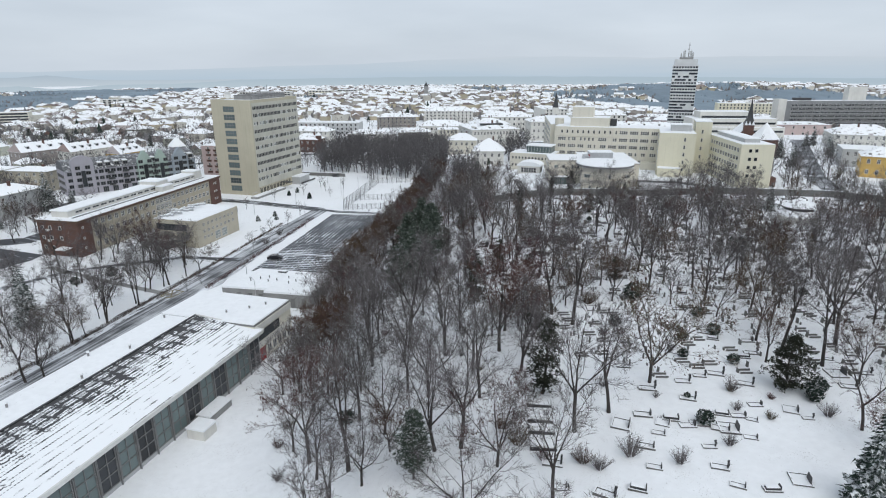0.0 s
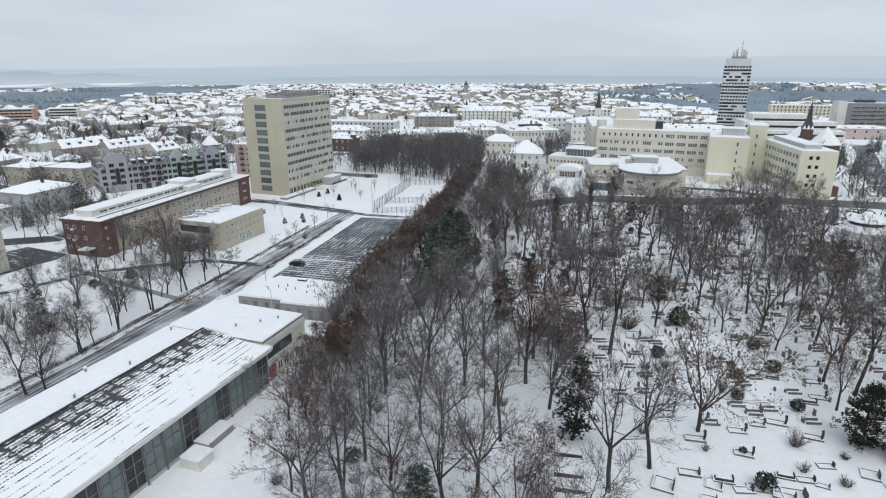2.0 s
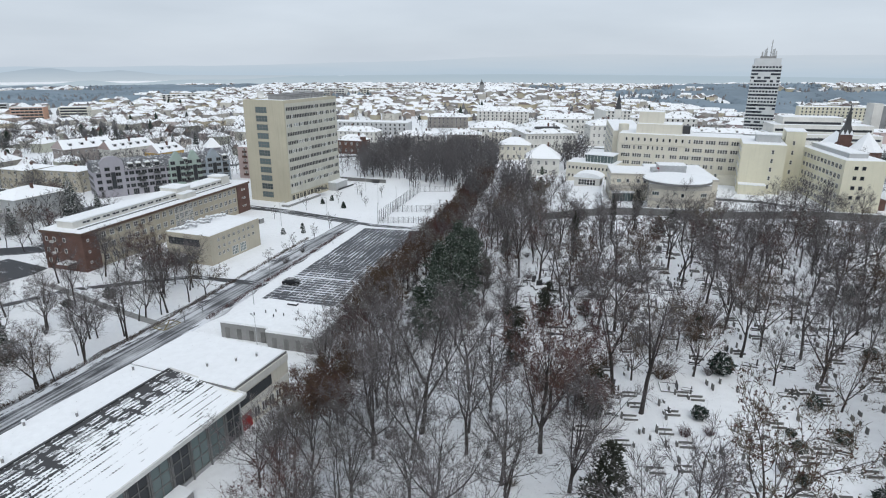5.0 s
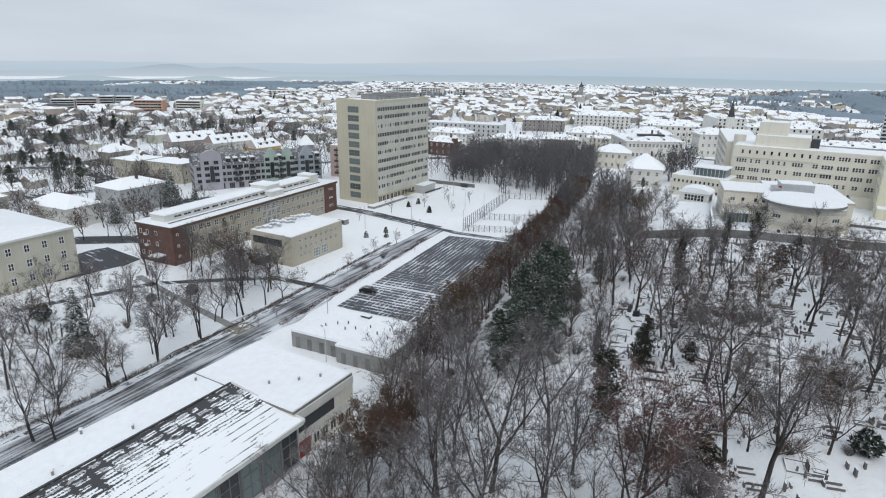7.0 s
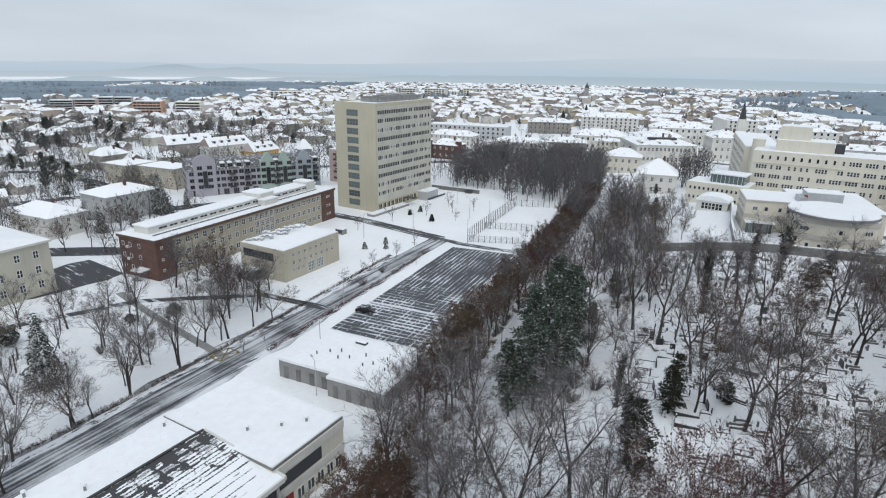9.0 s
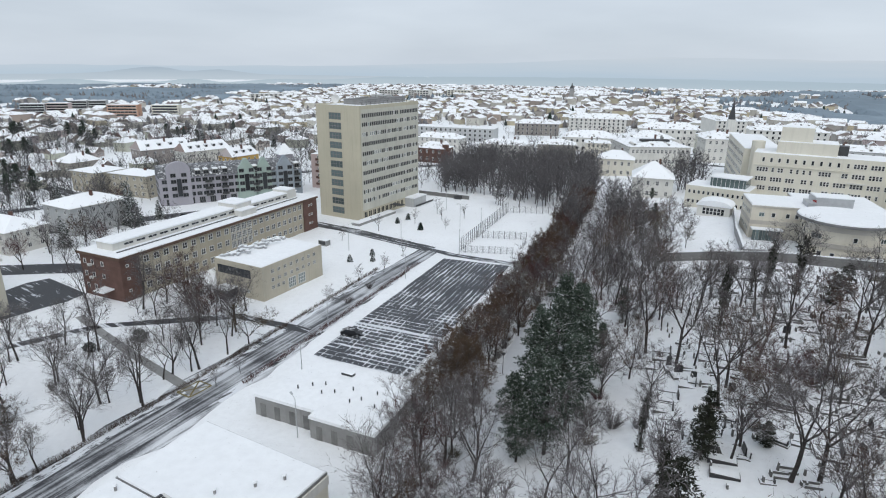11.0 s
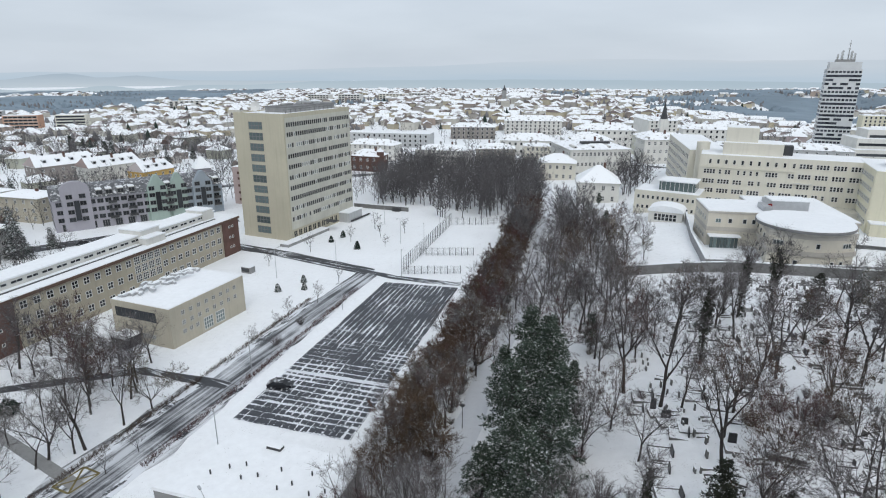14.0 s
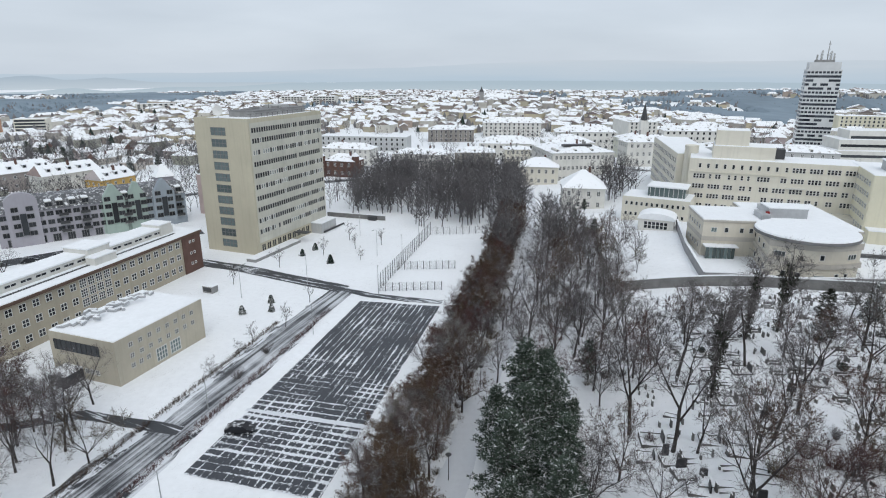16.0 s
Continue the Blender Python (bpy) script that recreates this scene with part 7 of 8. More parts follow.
# the reddish row along the lot
y = 92.0
while y < 262:
    x = float(np.interp(y, [90, 118, 140, 178, 200, 262], [-23.0, -24.0, -24.0, -17.5, -13.8, -5.0]))
    for dx in ((0.0,) if y < 130 else (-1.6, 0.4, 2.2)):
        kind = red_trees[rng.randrange(3)] if (y > 128 and rng.random() < (0.62 if y < 190 else 0.9)) else (grey_trees + brown_trees)[rng.randrange(10)]
        plant(kind, x + dx + rng.uniform(-0.8, 0.8), y + rng.uniform(-1.2, 1.2), rng.uniform(0.56, 0.76) if y > 128 else 0.7)
    y += 4.6
# trees close along the path
y = 100.0
while y < 262:
    plant(rng.choice(grey_trees + brown_trees + red_trees[:1]), path_x(y) - 4.2 + rng.uniform(-0.6, 0.6), y + rng.uniform(-1, 1), rng.uniform(0.62, 0.85))
    y += 8.0
# wooded park
tries = 0
count = 0
while count < 62 and tries < 6000:
    tries += 1
    y = rng.uniform(24, 232)
    x = rng.uniform(-26 if y < 120 else path_x(y) - 9, 13)
    if abs(x - path_x(y)) < 3.2 or (115 < y < 163 and -13 < x < -0.5) or (y < 118 and x < -27) or (118 < y and x < -22) or not clear_of(x, y, 6.6 if y < 112 else 5.2) or (y < 115 and x < -17) or (x > 4 and 85 < y < 165) or (x > -3 and 108 < y < 152):
        continue
    kind = rng.choice(grey_trees + grey_trees + brown_trees + [slim_tree])
    plant(kind, x, y, rng.uniform(0.72, 0.95))
    count += 1
# darker, closer trees between the path and the clinic garden
count = 0
while count < 46:
    y = rng.uniform(160, 258)
    x = rng.uniform(path_x(y) + 3.4, 17.5)
    if (y < 180 and x < 9) or not clear_of(x, y, 3.6 if y < 215 else 3.0):
        count += 0.02
        continue
    plant(rng.choice(brown_trees + grey_trees[:4]), x, y, rng.uniform(0.62, 0.82) if y < 228 else rng.uniform(0.34, 0.46))
    count += 1
# cemetery
def before_chapel(x, y):
    """The open avenue in front of the chapel."""
    u, v = 0.61 * (x - 104) + 0.79 * (y - 162), 0.79 * (x - 104) - 0.61 * (y - 162)
    return -44 < u < 5 and abs(v) < 6.5


tries = 0
count = 0
while count < 150 and tries < 12000:
    tries += 1
    y = rng.uniform(40, 180)
    x = rng.uniform(14, 20 + 0.72 * (y + 20))
    if (y < 95 and 12 < x < 49) or (100 < y < 160 and x < 40) or not clear_of(x, y, 5.6 if y < 120 else 4.6) or math.hypot(x - 104, y - 162) < 11 or before_chapel(x, y) or x > 150:
        continue
    plant(rng.choice(grey_trees + brown_trees), x, y, rng.uniform(0.8, 1.0))
    count += 1
# trees in front of the clinic and along the wall
for x, y in ((19, 212), (21, 222), (23, 232), (20, 240), (24, 215), (26, 226), (24, 250), (27, 243), (17, 206), (22, 245)):
    plant((grey_trees + brown_trees)[int(x + y) % 10], x, y, 0.55)
for x, y in ((26, 186), (55, 184), (66, 188), (24, 178), (108, 205), (104, 209), (112, 203), (99, 200)):
    plant(rng.choice(grey_trees), x, y, 0.6)
hedge_y = 96.0
while hedge_y < 205:
    plant(bushes[rng.randrange(2)], path_x(hedge_y) - 3.6 + rng.uniform(-0.7, 0.7), hedge_y, rng.uniform(0.7, 1.5))
    hedge_y += rng.uniform(1.2, 4.5)
# campus lawn
LAWN = (
    (brown_trees, ((-105.6, 112.2, 0.9), (-65.8, 143.7, 0.8), (-81.7, 149.6, 1.1), (-73.8, 100.0, 0.9), (-79, 150, 0.8), (-76, 143, 0.8),)),
    ([bushes[2]], ((-107.6, 117.9, 1.6), (-87.0, 139.2, 1.3),)),
    ([spruces[0]], ((-88.0, 108.6, 1.2),)),
    (grey_trees, ((-104.1, 126.1, 0.6), (-89.0, 121.5, 0.85), (-99.8, 134.2, 0.7), (-91.8, 131.5, 0.85), (-72.1, 109.9, 0.8), (-77.5, 118.8, 0.85), (-76.2, 119.3, 0.7), (-71.3, 120.6, 0.75), (-72.8, 127.8, 0.7), (-69.9, 131.6, 0.6), (-67.4, 138.9, 0.85), (-96.5, 150.0, 0.5), (-92.5, 150.5, 0.7), (-74.8, 91.3, 1.05), (-72.4, 102.6, 0.5), (-89.1, 94.8, 0.9), (-72.6, 84.9, 0.9), (-106, 147, 0.8), (-86, 98, 0.85), (-95, 100, 0.85), (-104, 112, 0.8), (-112, 124, 0.8), (-100, 92, 0.9), (-83, 80, 0.9), (-110, 104, 0.8), (-118, 112, 0.8),)),
    (grey_trees, ((-70.0, 86.1, 0.85), (-73.6, 100.3, 0.85), (-72.1, 109.8, 0.85), (-70.3, 119.8, 0.85), (-89.6, 122.6, 0.85), (-91.8, 133.9, 0.85), (-72.5, 129.8, 0.85), (-71.2, 147.9, 0.85), (-90.4, 113.5, 0.85), (-87.5, 102.2, 0.85), (-95.5, 158.0, 0.85), (-97.5, 152.8, 0.85), (-102.9, 126.8, 0.85), (-69.0, 132.6, 0.85),)),
)
for kinds, spots_known in LAWN:
    for i, (x, y, k) in enumerate(spots_known):
        plant(kinds[(i * 5 + int(y)) % len(kinds)], x, y, k)
for k in range(14):
    x, y = rng.uniform(-118, -72), rng.uniform(84, 150)
    if clear_of(x, y, 5) and x < -66 - 0.27 * (124 - y):
        plant(small_trees[rng.randrange(3)], x, y, 0.8)
for x, y in ((-78.8, 146.5), (-76.7, 149.4), (-73.2, 151.0), (-74.5, 141.0), (-80.5, 143.0), (-86.2, 154.5), (-71.0, 146.0)):
    plant(grey_trees[int(-x) % 7], x, y, 0.7)
for x, y, k in ((-83, 141, 0), (-85, 152, 2), (-80, 156, 3), (-75, 158, 1), (-90, 158, 5)):
    plant(grey_trees[k], x, y, 0.6)
for x, y in ((-58, 176), (-57.5, 181), (-54, 190), (-53, 204), (-76, 214), (-60, 168), (-61, 133), (-62.5, 128), (-69, 228), (-60, 240), (-52, 247), (-48, 236), (-56, 256), (-45, 252)):
    plant(small_trees[rng.randrange(3)], x, y, 0.6)
for x, y, i, k in ((-66, 196, 2, 0.8), (-62, 203, 2, 0.7), (-60, 198, 2, 0.7), (-56, 233, 2, 1.0), (-64, 245, 2, 0.9), (-150, 212, 0, 1.3), (-205, 235, 1, 1.0), (-148, 222, 1, 0.8)):
    plant(spruces[i], x, y, k)
for x, y in ((171, 297), (213, 339), (192, 288), (167, 288), (206, 334), (198, 300), (163, 270), (158, 262)):
    plant(spruces[0], x, y, 0.8)
for x, y in ((92, 214), (96, 212), (101, 214), (106, 211), (99, 217), (140, 232), (136, 242), (143, 250), (137, 224), (146, 262), (150, 275), (134, 215), (144, 208), (154, 222), (161, 240), (166, 252)):
    plant(grey_trees[int(x) % 7], x, y, 0.7)
# low clipped hedges along the campus road
def hedge(line, wide, tall, label):
    r, sh = random.Random(63), Shape()
    for (ax, ay), (bx, by) in zip(line[:-1], line[1:]):
        d = math.hypot(bx - ax, by - ay)
        for i in range(int(d * 26)):
            f = r.random()
            dense = 0.5 + 0.5 * noise.noise((ax + (bx - ax) * f * 0.9, (ay + (by - ay) * f) * 0.25, 7.0))
            if r.random() > 0.35 + 0.75 * dense:
                continue
            x, y = ax + (bx - ax) * f + r.gauss(0, wide * 0.3), ay + (by - ay) * f + r.gauss(0, 0.2)
            p = Vector((x, y, ground_z(x, y) - 0.05))
            up = Vector((r.gauss(0, 0.35), r.gauss(0, 0.35), 1)).normalized() * tall * r.uniform(0.45, 1.0) * (0.6 + 0.6 * dense)
            sh.spike(p, p + up, 0.045, 3)
            for _ in range(2):
                m = p + up * r.uniform(0.35, 0.9)
                sh.spike(m, m + Vector((r.gauss(0, 1), r.gauss(0, 1), r.uniform(0.2, 1.0))).normalized() * tall * 0.35, 0.03, 3)
    tagged(new("hedge", sh.mesh("hedge", M_TWIGBRN)), label, "hedge")


hedge(((-90.6, 44), (-80.6, 74), (-73.6, 99), (-67.9, 126), (-63.4, 151), (-56.4, 192)), 0.9, 1.0, "low brown leafless hedge along the slushy road")
hedge(((-58.6, 130), (-54.2, 156), (-49.6, 184), (-47.2, 200)), 1.0, 1.1, "low ragged leafless hedge beside the campus road")
# tall trees in the villa gardens beside the street
for k in range(34):
    x, y = rng.uniform(-176, -132), rng.uniform(160, 236)
    if is_free(x, y, -8) or clear_of(x, y, 6):
        if not (-174 < x < -155 and 196 < y < 222) and not (-181 < x < -157 and 174 < y < 192) and not (-160 < x < -128 and y > 222):
            plant(rng.choice(grey_trees + brown_trees), x, y, rng.uniform(0.6, 0.85))
# poplars by the sports hall
plant(slim_tree, -22.6, 83.0, 0.72)
# shrubs
for x, y, i, k in ((39.9, 65.9, 1, 0.8), (27.2, 50.5, 0, 1.0), (18.0, 49.8, 0, 0.9), (34.2, 53.7, 0, 0.9), (41.9, 59.1, 1, 0.8), (49.4, 59.6, 0, 1.0), (33.3, 64.2, 2, 0.4), (29.1, 64.2, 0, 0.5), (37.3, 76.1, 2, 0.7), (49.8, 63.3, 2, 0.9), (38.5, 61.1, 0, 0.6), (44.4, 63.8, 1, 0.6), (-1.3, 120.8, 1, 1.6), (8.1, 118.7, 1, 1.1), (22.7, 138.6, 1, 1.8), (27.4, 142.1, 1, 2.0), (33.1, 140.6, 1, 2.0), (29.4, 140.1, 1, 1.7), (31.0, 138.0, 0, 1.8), (-0.2, 156.1, 2, 1.3), (-2.7, 138.9, 1, 1.3), (34.8, 139.8, 1, 1.5), (19.1, 123.8, 1, 1.2), (-1.4, 128.2, 0, 1.6), (0.4, 133.4, 1, 1.4), (1.2, 145.0, 0, 1.6), (2.0, 124.6, 0, 1.8)):
    plant(bushes[i], x, y, k)
for x, y, i in ((-93, 133, 2), (-88, 120, 0), (30, 88, 2), (36, 78, 0), (40, 66, 0), (33, 58, 2), (52, 66, 2), (27, 84, 1), (46, 92, 2), (62, 108, 2), (38, 116, 1), (70, 124, 0), (-55, 168, 0), (-53.5, 178, 0), (-13, 66, 2), (2, 66, 1), (6, 74, 1), (12, 52, 1)):
    plant(bushes[i], x, y, 1.0)
for k in range(64):
    x, y = rng.uniform(-24, 12), rng.uniform(44, 215)
    if clear_of(x, y, 1.6) and abs(x - path_x(y)) > 2.5:
        plant(bushes[rng.randrange(2)], x, y, rng.uniform(0.6, 1.1))
for k in range(40):
    x, y = rng.uniform(14, 90), rng.uniform(60, 190)
    if clear_of(x, y, 2.5):
        plant(bushes[rng.randrange(3)], x, y, rng.uniform(0.5, 0.9))


# ---- woods seen from afar, joined ----
def far_wood(name, places, label, twig_mat, seed=900, limbs=8, thick=0.085):
    kinds = [grove_tree(seed + i, h, sp, 0.18, limbs, 4, 4, M_BARK, twig_mat, 0.5, thick) for i, (h, sp) in enumerate(((13, 4.2), (11, 3.9), (14, 4.4)))]
    wood_v, wood_f, n = [], [], 0
    for x, y, k in places:
        a, c = rng.uniform(0, 6.28), rng.randrange(3)
        rot = np.array([[math.cos(a), -math.sin(a), 0], [math.sin(a), math.cos(a), 0], [0, 0, 1]]) * k
        for ob in kinds[c].children:
            me = ob.data
            co = np.empty(len(me.vertices) * 3)
            me.vertices.foreach_get("co", co)
            wood_v.append(co.reshape(-1, 3) @ rot.T + np.array([x, y, ground_z(x, y)]))
            wood_f += [tuple(n + i for i in p.vertices) for p in me.polygons]
            n += len(me.vertices)
    for t in kinds:
        for ob in list(t.children):
            bpy.data.objects.remove(ob)
        bpy.data.objects.remove(t)
    me = bpy.data.meshes.new(name)
    me.from_pydata(np.concatenate(wood_v).tolist(), [], wood_f)
    me.materials.append(twig_mat)
    tagged(new(name, me), label, "trees", kind="stuff")


places = []
while len(places) < 330:
    x, y = rng.uniform(-66, 14), rng.uniform(228, 356)
    if (y < 274 and x < path_x(y) - 11) or abs(x - path_x(y)) < 3.2 or (y < 292 and x < -40) or (x > path_x(y) + 3 and y > 262):
        continue
    places.append((x, y, rng.uniform(0.85, 1.15)))
M_GROVE = surface("grove_twigs", (0.145, 0.138, 0.142), vary=0.35, scale=0.15, fine=1.5, snow=(0.7, 0.3, 0.9), bump=0)
M_TWIGHAZE = surface("frosted_twigs", (0.105, 0.10, 0.103), vary=0.3, scale=0.15, fine=1.5, snow=(0.7, 0.3, 0.9), bump=0)
far_wood("bare_grove", places, "dense grove of bare trees with snowy twigs", M_GROVE, limbs=15, thick=0.07)
places = []
while len(places) < 1500:
    x, y = (rng.uniform(-420, -120), rng.uniform(185, 460)) if rng.random() < 0.66 else (rng.uniform(-420, 330), rng.uniform(300, 620))
    if in_view(x, y) and is_free(x, y, 2) and not (-60 < x < 14 and y < 352):
        places.append((x, y, rng.uniform(0.45, 0.9)))
for k in range(46):
    places.append((rng.uniform(128, 150), rng.uniform(200, 300), rng.uniform(0.6, 0.9)))
for k in range(40):
    places.append((rng.uniform(158, 230), rng.uniform(250, 330), rng.uniform(0.5, 0.8)))
for k in range(26):
    places.append((rng.uniform(136, 175), rng.uniform(120, 232), rng.uniform(0.7, 1.0)))
for k in range(70):
    places.append((rng.uniform(-98, -48), rng.uniform(296, 366), rng.uniform(0.4, 0.75)))
for k in range(70):
    places.append((rng.uniform(-70, 12), rng.uniform(350, 392), rng.uniform(0.7, 1.0)))
for k in range(60):
    places.append((rng.uniform(-130, 130), rng.uniform(412, 560), rng.uniform(0.5, 0.9)))
for k in range(46):
    places.append((rng.uniform(30, 46), rng.uniform(300, 348), rng.uniform(0.7, 0.9)))
for x, y, n in ((-146, 196, 22), (-188, 190, 26), (-200, 240, 26), (-168, 268, 20), (-140, 300, 22), (-190, 300, 24), (-235, 255, 24)):
    for k in range(n):
        places.append((x + rng.gauss(0, 11), y + rng.gauss(0, 9), rng.uniform(0.5, 0.85)))
far_wood("garden_trees", places, "bare garden trees between the houses", M_TWIGHAZE, 930)


def far_conifers(name, places, mat, label, sides=7, fat=0.30):
    s = Shape()
    for x, y, h in places:
        z = ground_z(x, y)
        for q in range(4):
            f = q / 4
            s.spike((x + rng.uniform(-0.3, 0.3), y, z + h * (0.05 + f * 0.72)), (x + rng.uniform(-0.2, 0.2), y, z + h * min(1.0, 0.50 + f * 0.68)), h * fat * (1 - f * 0.75) * rng.uniform(0.8, 1.2), sides)
    tagged(new(name, s.mesh(name, mat)), label, "trees", kind="stuff")


places = []
while len(places) < 110:
    x, y = rng.uniform(-700, 600), rng.uniform(400, 1100)
    if in_view(x, y) and not any(in_woods(x, y)) and is_free(x, y, 1) and noise.noise((x * 0.011, y * 0.011, 8.0)) > 0.0:
        places.append((x, y, rng.uniform(6, 11)))
for k in range(170):
    x, y = rng.uniform(-430, -165), rng.uniform(190, 430)
    if is_free(x, y, 1) and in_view(x, y) and noise.noise((x * 0.02, y * 0.02, 5.0)) > -0.05:
        plant(spruces[rng.randrange(2)] if rng.random() < 0.5 else pines[2], x, y, rng.uniform(0.5, 0.9))
far_conifers("garden_conifers", places, M_NEEDLE, "dark conifers between the town houses")
# Pale twig colour imitates haze between the far roofs.
M_TWIGFAR = surface("far_bare_trees", (0.21, 0.205, 0.21), vary=0.35, scale=0.1, fine=0.8, bump=0)
# Pale blue base colour carries the distance haze over the woods.
M_WOODBLUE = surface("woodland_haze_tint", (0.215, 0.275, 0.325), vary=0.25, scale=0.008, fine=0.06, bump=0)
places = []
while len(places) < 9000:
    x, y = rng.uniform(-1900, 1100), rng.uniform(420, 1900)
    valley, leftwood = in_woods(x, y)
    back = y > 1450 and noise.noise((x * 0.002, y * 0.004, 1.0)) > 0.05
    if (in_view(x, y) or (leftwood and x < -500)) and (valley or leftwood or back or noise.noise((x * 0.006, y * 0.006, 3.1)) > 0.40):
        places.append((x, y, rng.uniform(5, 8)))
far_conifers("distant_woods", places[:5000], M_WOODBLUE, "distant woodland with bluish haze painted into its colour", 4, 0.85)
canopy, gx2, gy2 = Shape(), np.arange(-2000, 1000, 16.0), np.arange(430, 1950, 16.0)
inside = {}
for i, x in enumerate(gx2):
    for j, y in enumerate(gy2):
        if any(in_woods(x, y)):
            inside[i, j] = len(canopy.v)
            canopy.v.append((x + noise.noise((x, y, 0)) * 5, y, ground_z(x, y) + 5.0 + 2.5 * noise.noise((x * 0.05, y * 0.05, 4)) + 5.0 * noise.noise((x * 0.007, y * 0.007, 2))))
for (i, j), n in inside.items():
    if not all((i + a, j + b) in inside for a in (-1, 0, 1) for b in (-1, 0, 1)):
        x, y, z = canopy.v[n]
        canopy.v[n] = (x, y, ground_z(x, y) - 1.0)
for i, j in inside:
    ring = [inside.get(k) for k in ((i, j), (i + 1, j), (i + 1, j + 1), (i, j + 1))]
    if None not in ring:
        canopy.f.append(tuple(ring))
tagged(new("woodland_canopy", canopy.mesh("woodland_canopy", M_WOODBLUE)), "distant woodland canopy with grey-blue haze painted into its colour", "trees", kind="stuff")
places = []
while len(places) < 3300:
    x, y = rng.uniform(-900, 800), rng.uniform(420, 1350)
    if in_view(x, y) and is_free(x, y, 1):
        places.append((x, y, rng.uniform(4, 8)))
far_conifers("town_garden_trees", places, M_TWIGFAR, "bare garden trees among the far roofs", 5, 0.42)


# ---- graves ----
def grave(kind_no, w, l, head_w, head_h, cross=False, slab=False):
    t = thing("grave", pose(0, 0, 0), ("snow-filled grave with stone kerb and headstone", "grave with granite slab under snow", "old grave with stone cross", "double grave with wide headstone")[kind_no], "grave", "graves of the cemetery")
    k = Shape()
    for b in ((-w / 2, -l / 2, w / 2, -l / 2 + 0.16), (-w / 2, l / 2 - 0.16, w / 2, l / 2), (-w / 2, -l / 2 + 0.16, -w / 2 + 0.16, l / 2 - 0.16), (w / 2 - 0.16, -l / 2 + 0.16, w / 2, l / 2 - 0.16)):
        k.box(b[0], b[1], -0.4, b[2], b[3], 0.24)
    part("kerb", k, M_GRAVE, t)
    if slab:
        part("slab", Shape().box(-w / 2 + 0.18, -l / 2 + 0.18, -0.3, w / 2 - 0.18, l / 2 - 0.18, 0.5, inset=0.05), M_GRAVED, t, "dark granite slab")
        part("snow_bed", Shape().box(-w / 2 + 0.25, -l / 2 + 0.25, 0.503, w / 2 - 0.25, l / 2 - 0.25, 0.62, inset=0.12), M_SNOW, t)
    else:
        part("snow_bed", Shape().box(-w / 2 + 0.17, -l / 2 + 0.17, -0.3, w / 2 - 0.17, l / 2 - 0.17, 0.15, inset=0.03), M_SNOW, t)
    if cross:
        s = Shape().box(-0.12, l / 2 - 0.3, 0.0, 0.12, l / 2 - 0.08, head_h).box(-0.45, l / 2 - 0.28, head_h * 0.62, 0.45, l / 2 - 0.10, head_h * 0.62 + 0.22)
        part("cross", s, M_GRAVED, t, "dark stone cross")
    else:
        part("headstone", Shape().box(-head_w / 2, l / 2 - 0.34, 0.0, head_w / 2, l / 2 - 0.12, head_h, inset=0.06), M_GRAVED, t, "upright dark headstone")
    return t


grave_kinds = [grave(0, 1.2, 2.3, 0.7, 0.85), grave(1, 1.1, 2.2, 0.75, 0.8, slab=True), grave(2, 1.2, 2.3, 0.8, 1.35, cross=True), grave(3, 2.4, 2.4, 1.3, 1.0)]
rows = [(22.7, 58.0), (24.3, 53.5), (24.1, 49.8), (21.2, 46.4), (13.4, 47.0), (28.0, 58.3), (30.8, 57.6), (26.7, 56.1), (38.1, 59.7), (39.4, 58.9), (34.6, 56.9), (31.7, 53.4), (31.3, 49.7), (31.9, 46.7), (35.2, 46.1), (39.0, 47.6),
        (46.6, 59.2), (45.5, 61.1), (40.0, 70.7), (37.4, 70.1), (46.5, 76.0), (44.7, 85.6), (33.3, 63.9), (13.0, 51.2), (56.8, 67.0), (57.4, 70.7), (59.1, 75.3), (63.8, 76.8), (61.7, 70.8), (17.6, 45.8), (41.5, 62.3), (36.1, 60.1), (42.9, 67.8), (28.7, 66.5)]
fixed = len(rows)
wide = [(9.3, 129.4), (9.3, 124.2), (10.3, 132.7), (11.0, 147.5), (13.5, 136.9), (15.8, 118.3), (37.7, 160.2), (38.3, 166.3), (20.4, 143.5), (29.9, 121.8), (26.8, 120.2), (38.0, 137.2), (9.3, 144.0), (17.8, 146.3), (9.5, 121.6), (24.5, 130.4), (29.0, 147.4), (32.8, 127.7), (23.3, 155.5), (28.5, 164.5)]
y = 38.0
while y < 197:
    x = 13.0 + rng.uniform(0, 2)
    while x < 95:
        px, py = x + rng.uniform(-0.5, 0.5), y + rng.uniform(-0.5, 0.5)
        dense = 0.85 if (100 < y < 172 and x < 52) else 0.6 if (x < 16 or y > 95) else 0.42
        if rng.random() < dense and 22 - (y - 40) * 0.05 < px + 12 and x < 18 + 0.62 * y and clear_of(px, py, 1.4) and not (17 < px < 24 and y < 92):
            rows.append((px, py))
        x += rng.choice((2.4, 2.8, 3.6, 5.0))
    y += 4.4
tail = rows[fixed:]
rng.shuffle(tail)
for px, py in wide:
    copy_thing(grave_kinds[3], pose(px, py, ground_z(px, py), 0, 0, -95 + rng.gauss(0, 5)) @ Matrix.Scale(rng.uniform(1.0, 1.35), 4))
for px, py in rows[:fixed] + tail[:165]:
    k = grave_kinds[rng.choice((0, 0, 1, 2, 2, 3))]
    copy_thing(k, pose(px, py, ground_z(px, py), 0, rng.uniform(-2, 2), -102 + rng.gauss(0, 9)) @ Matrix.Scale(rng.uniform(0.6, 1.05), 4))
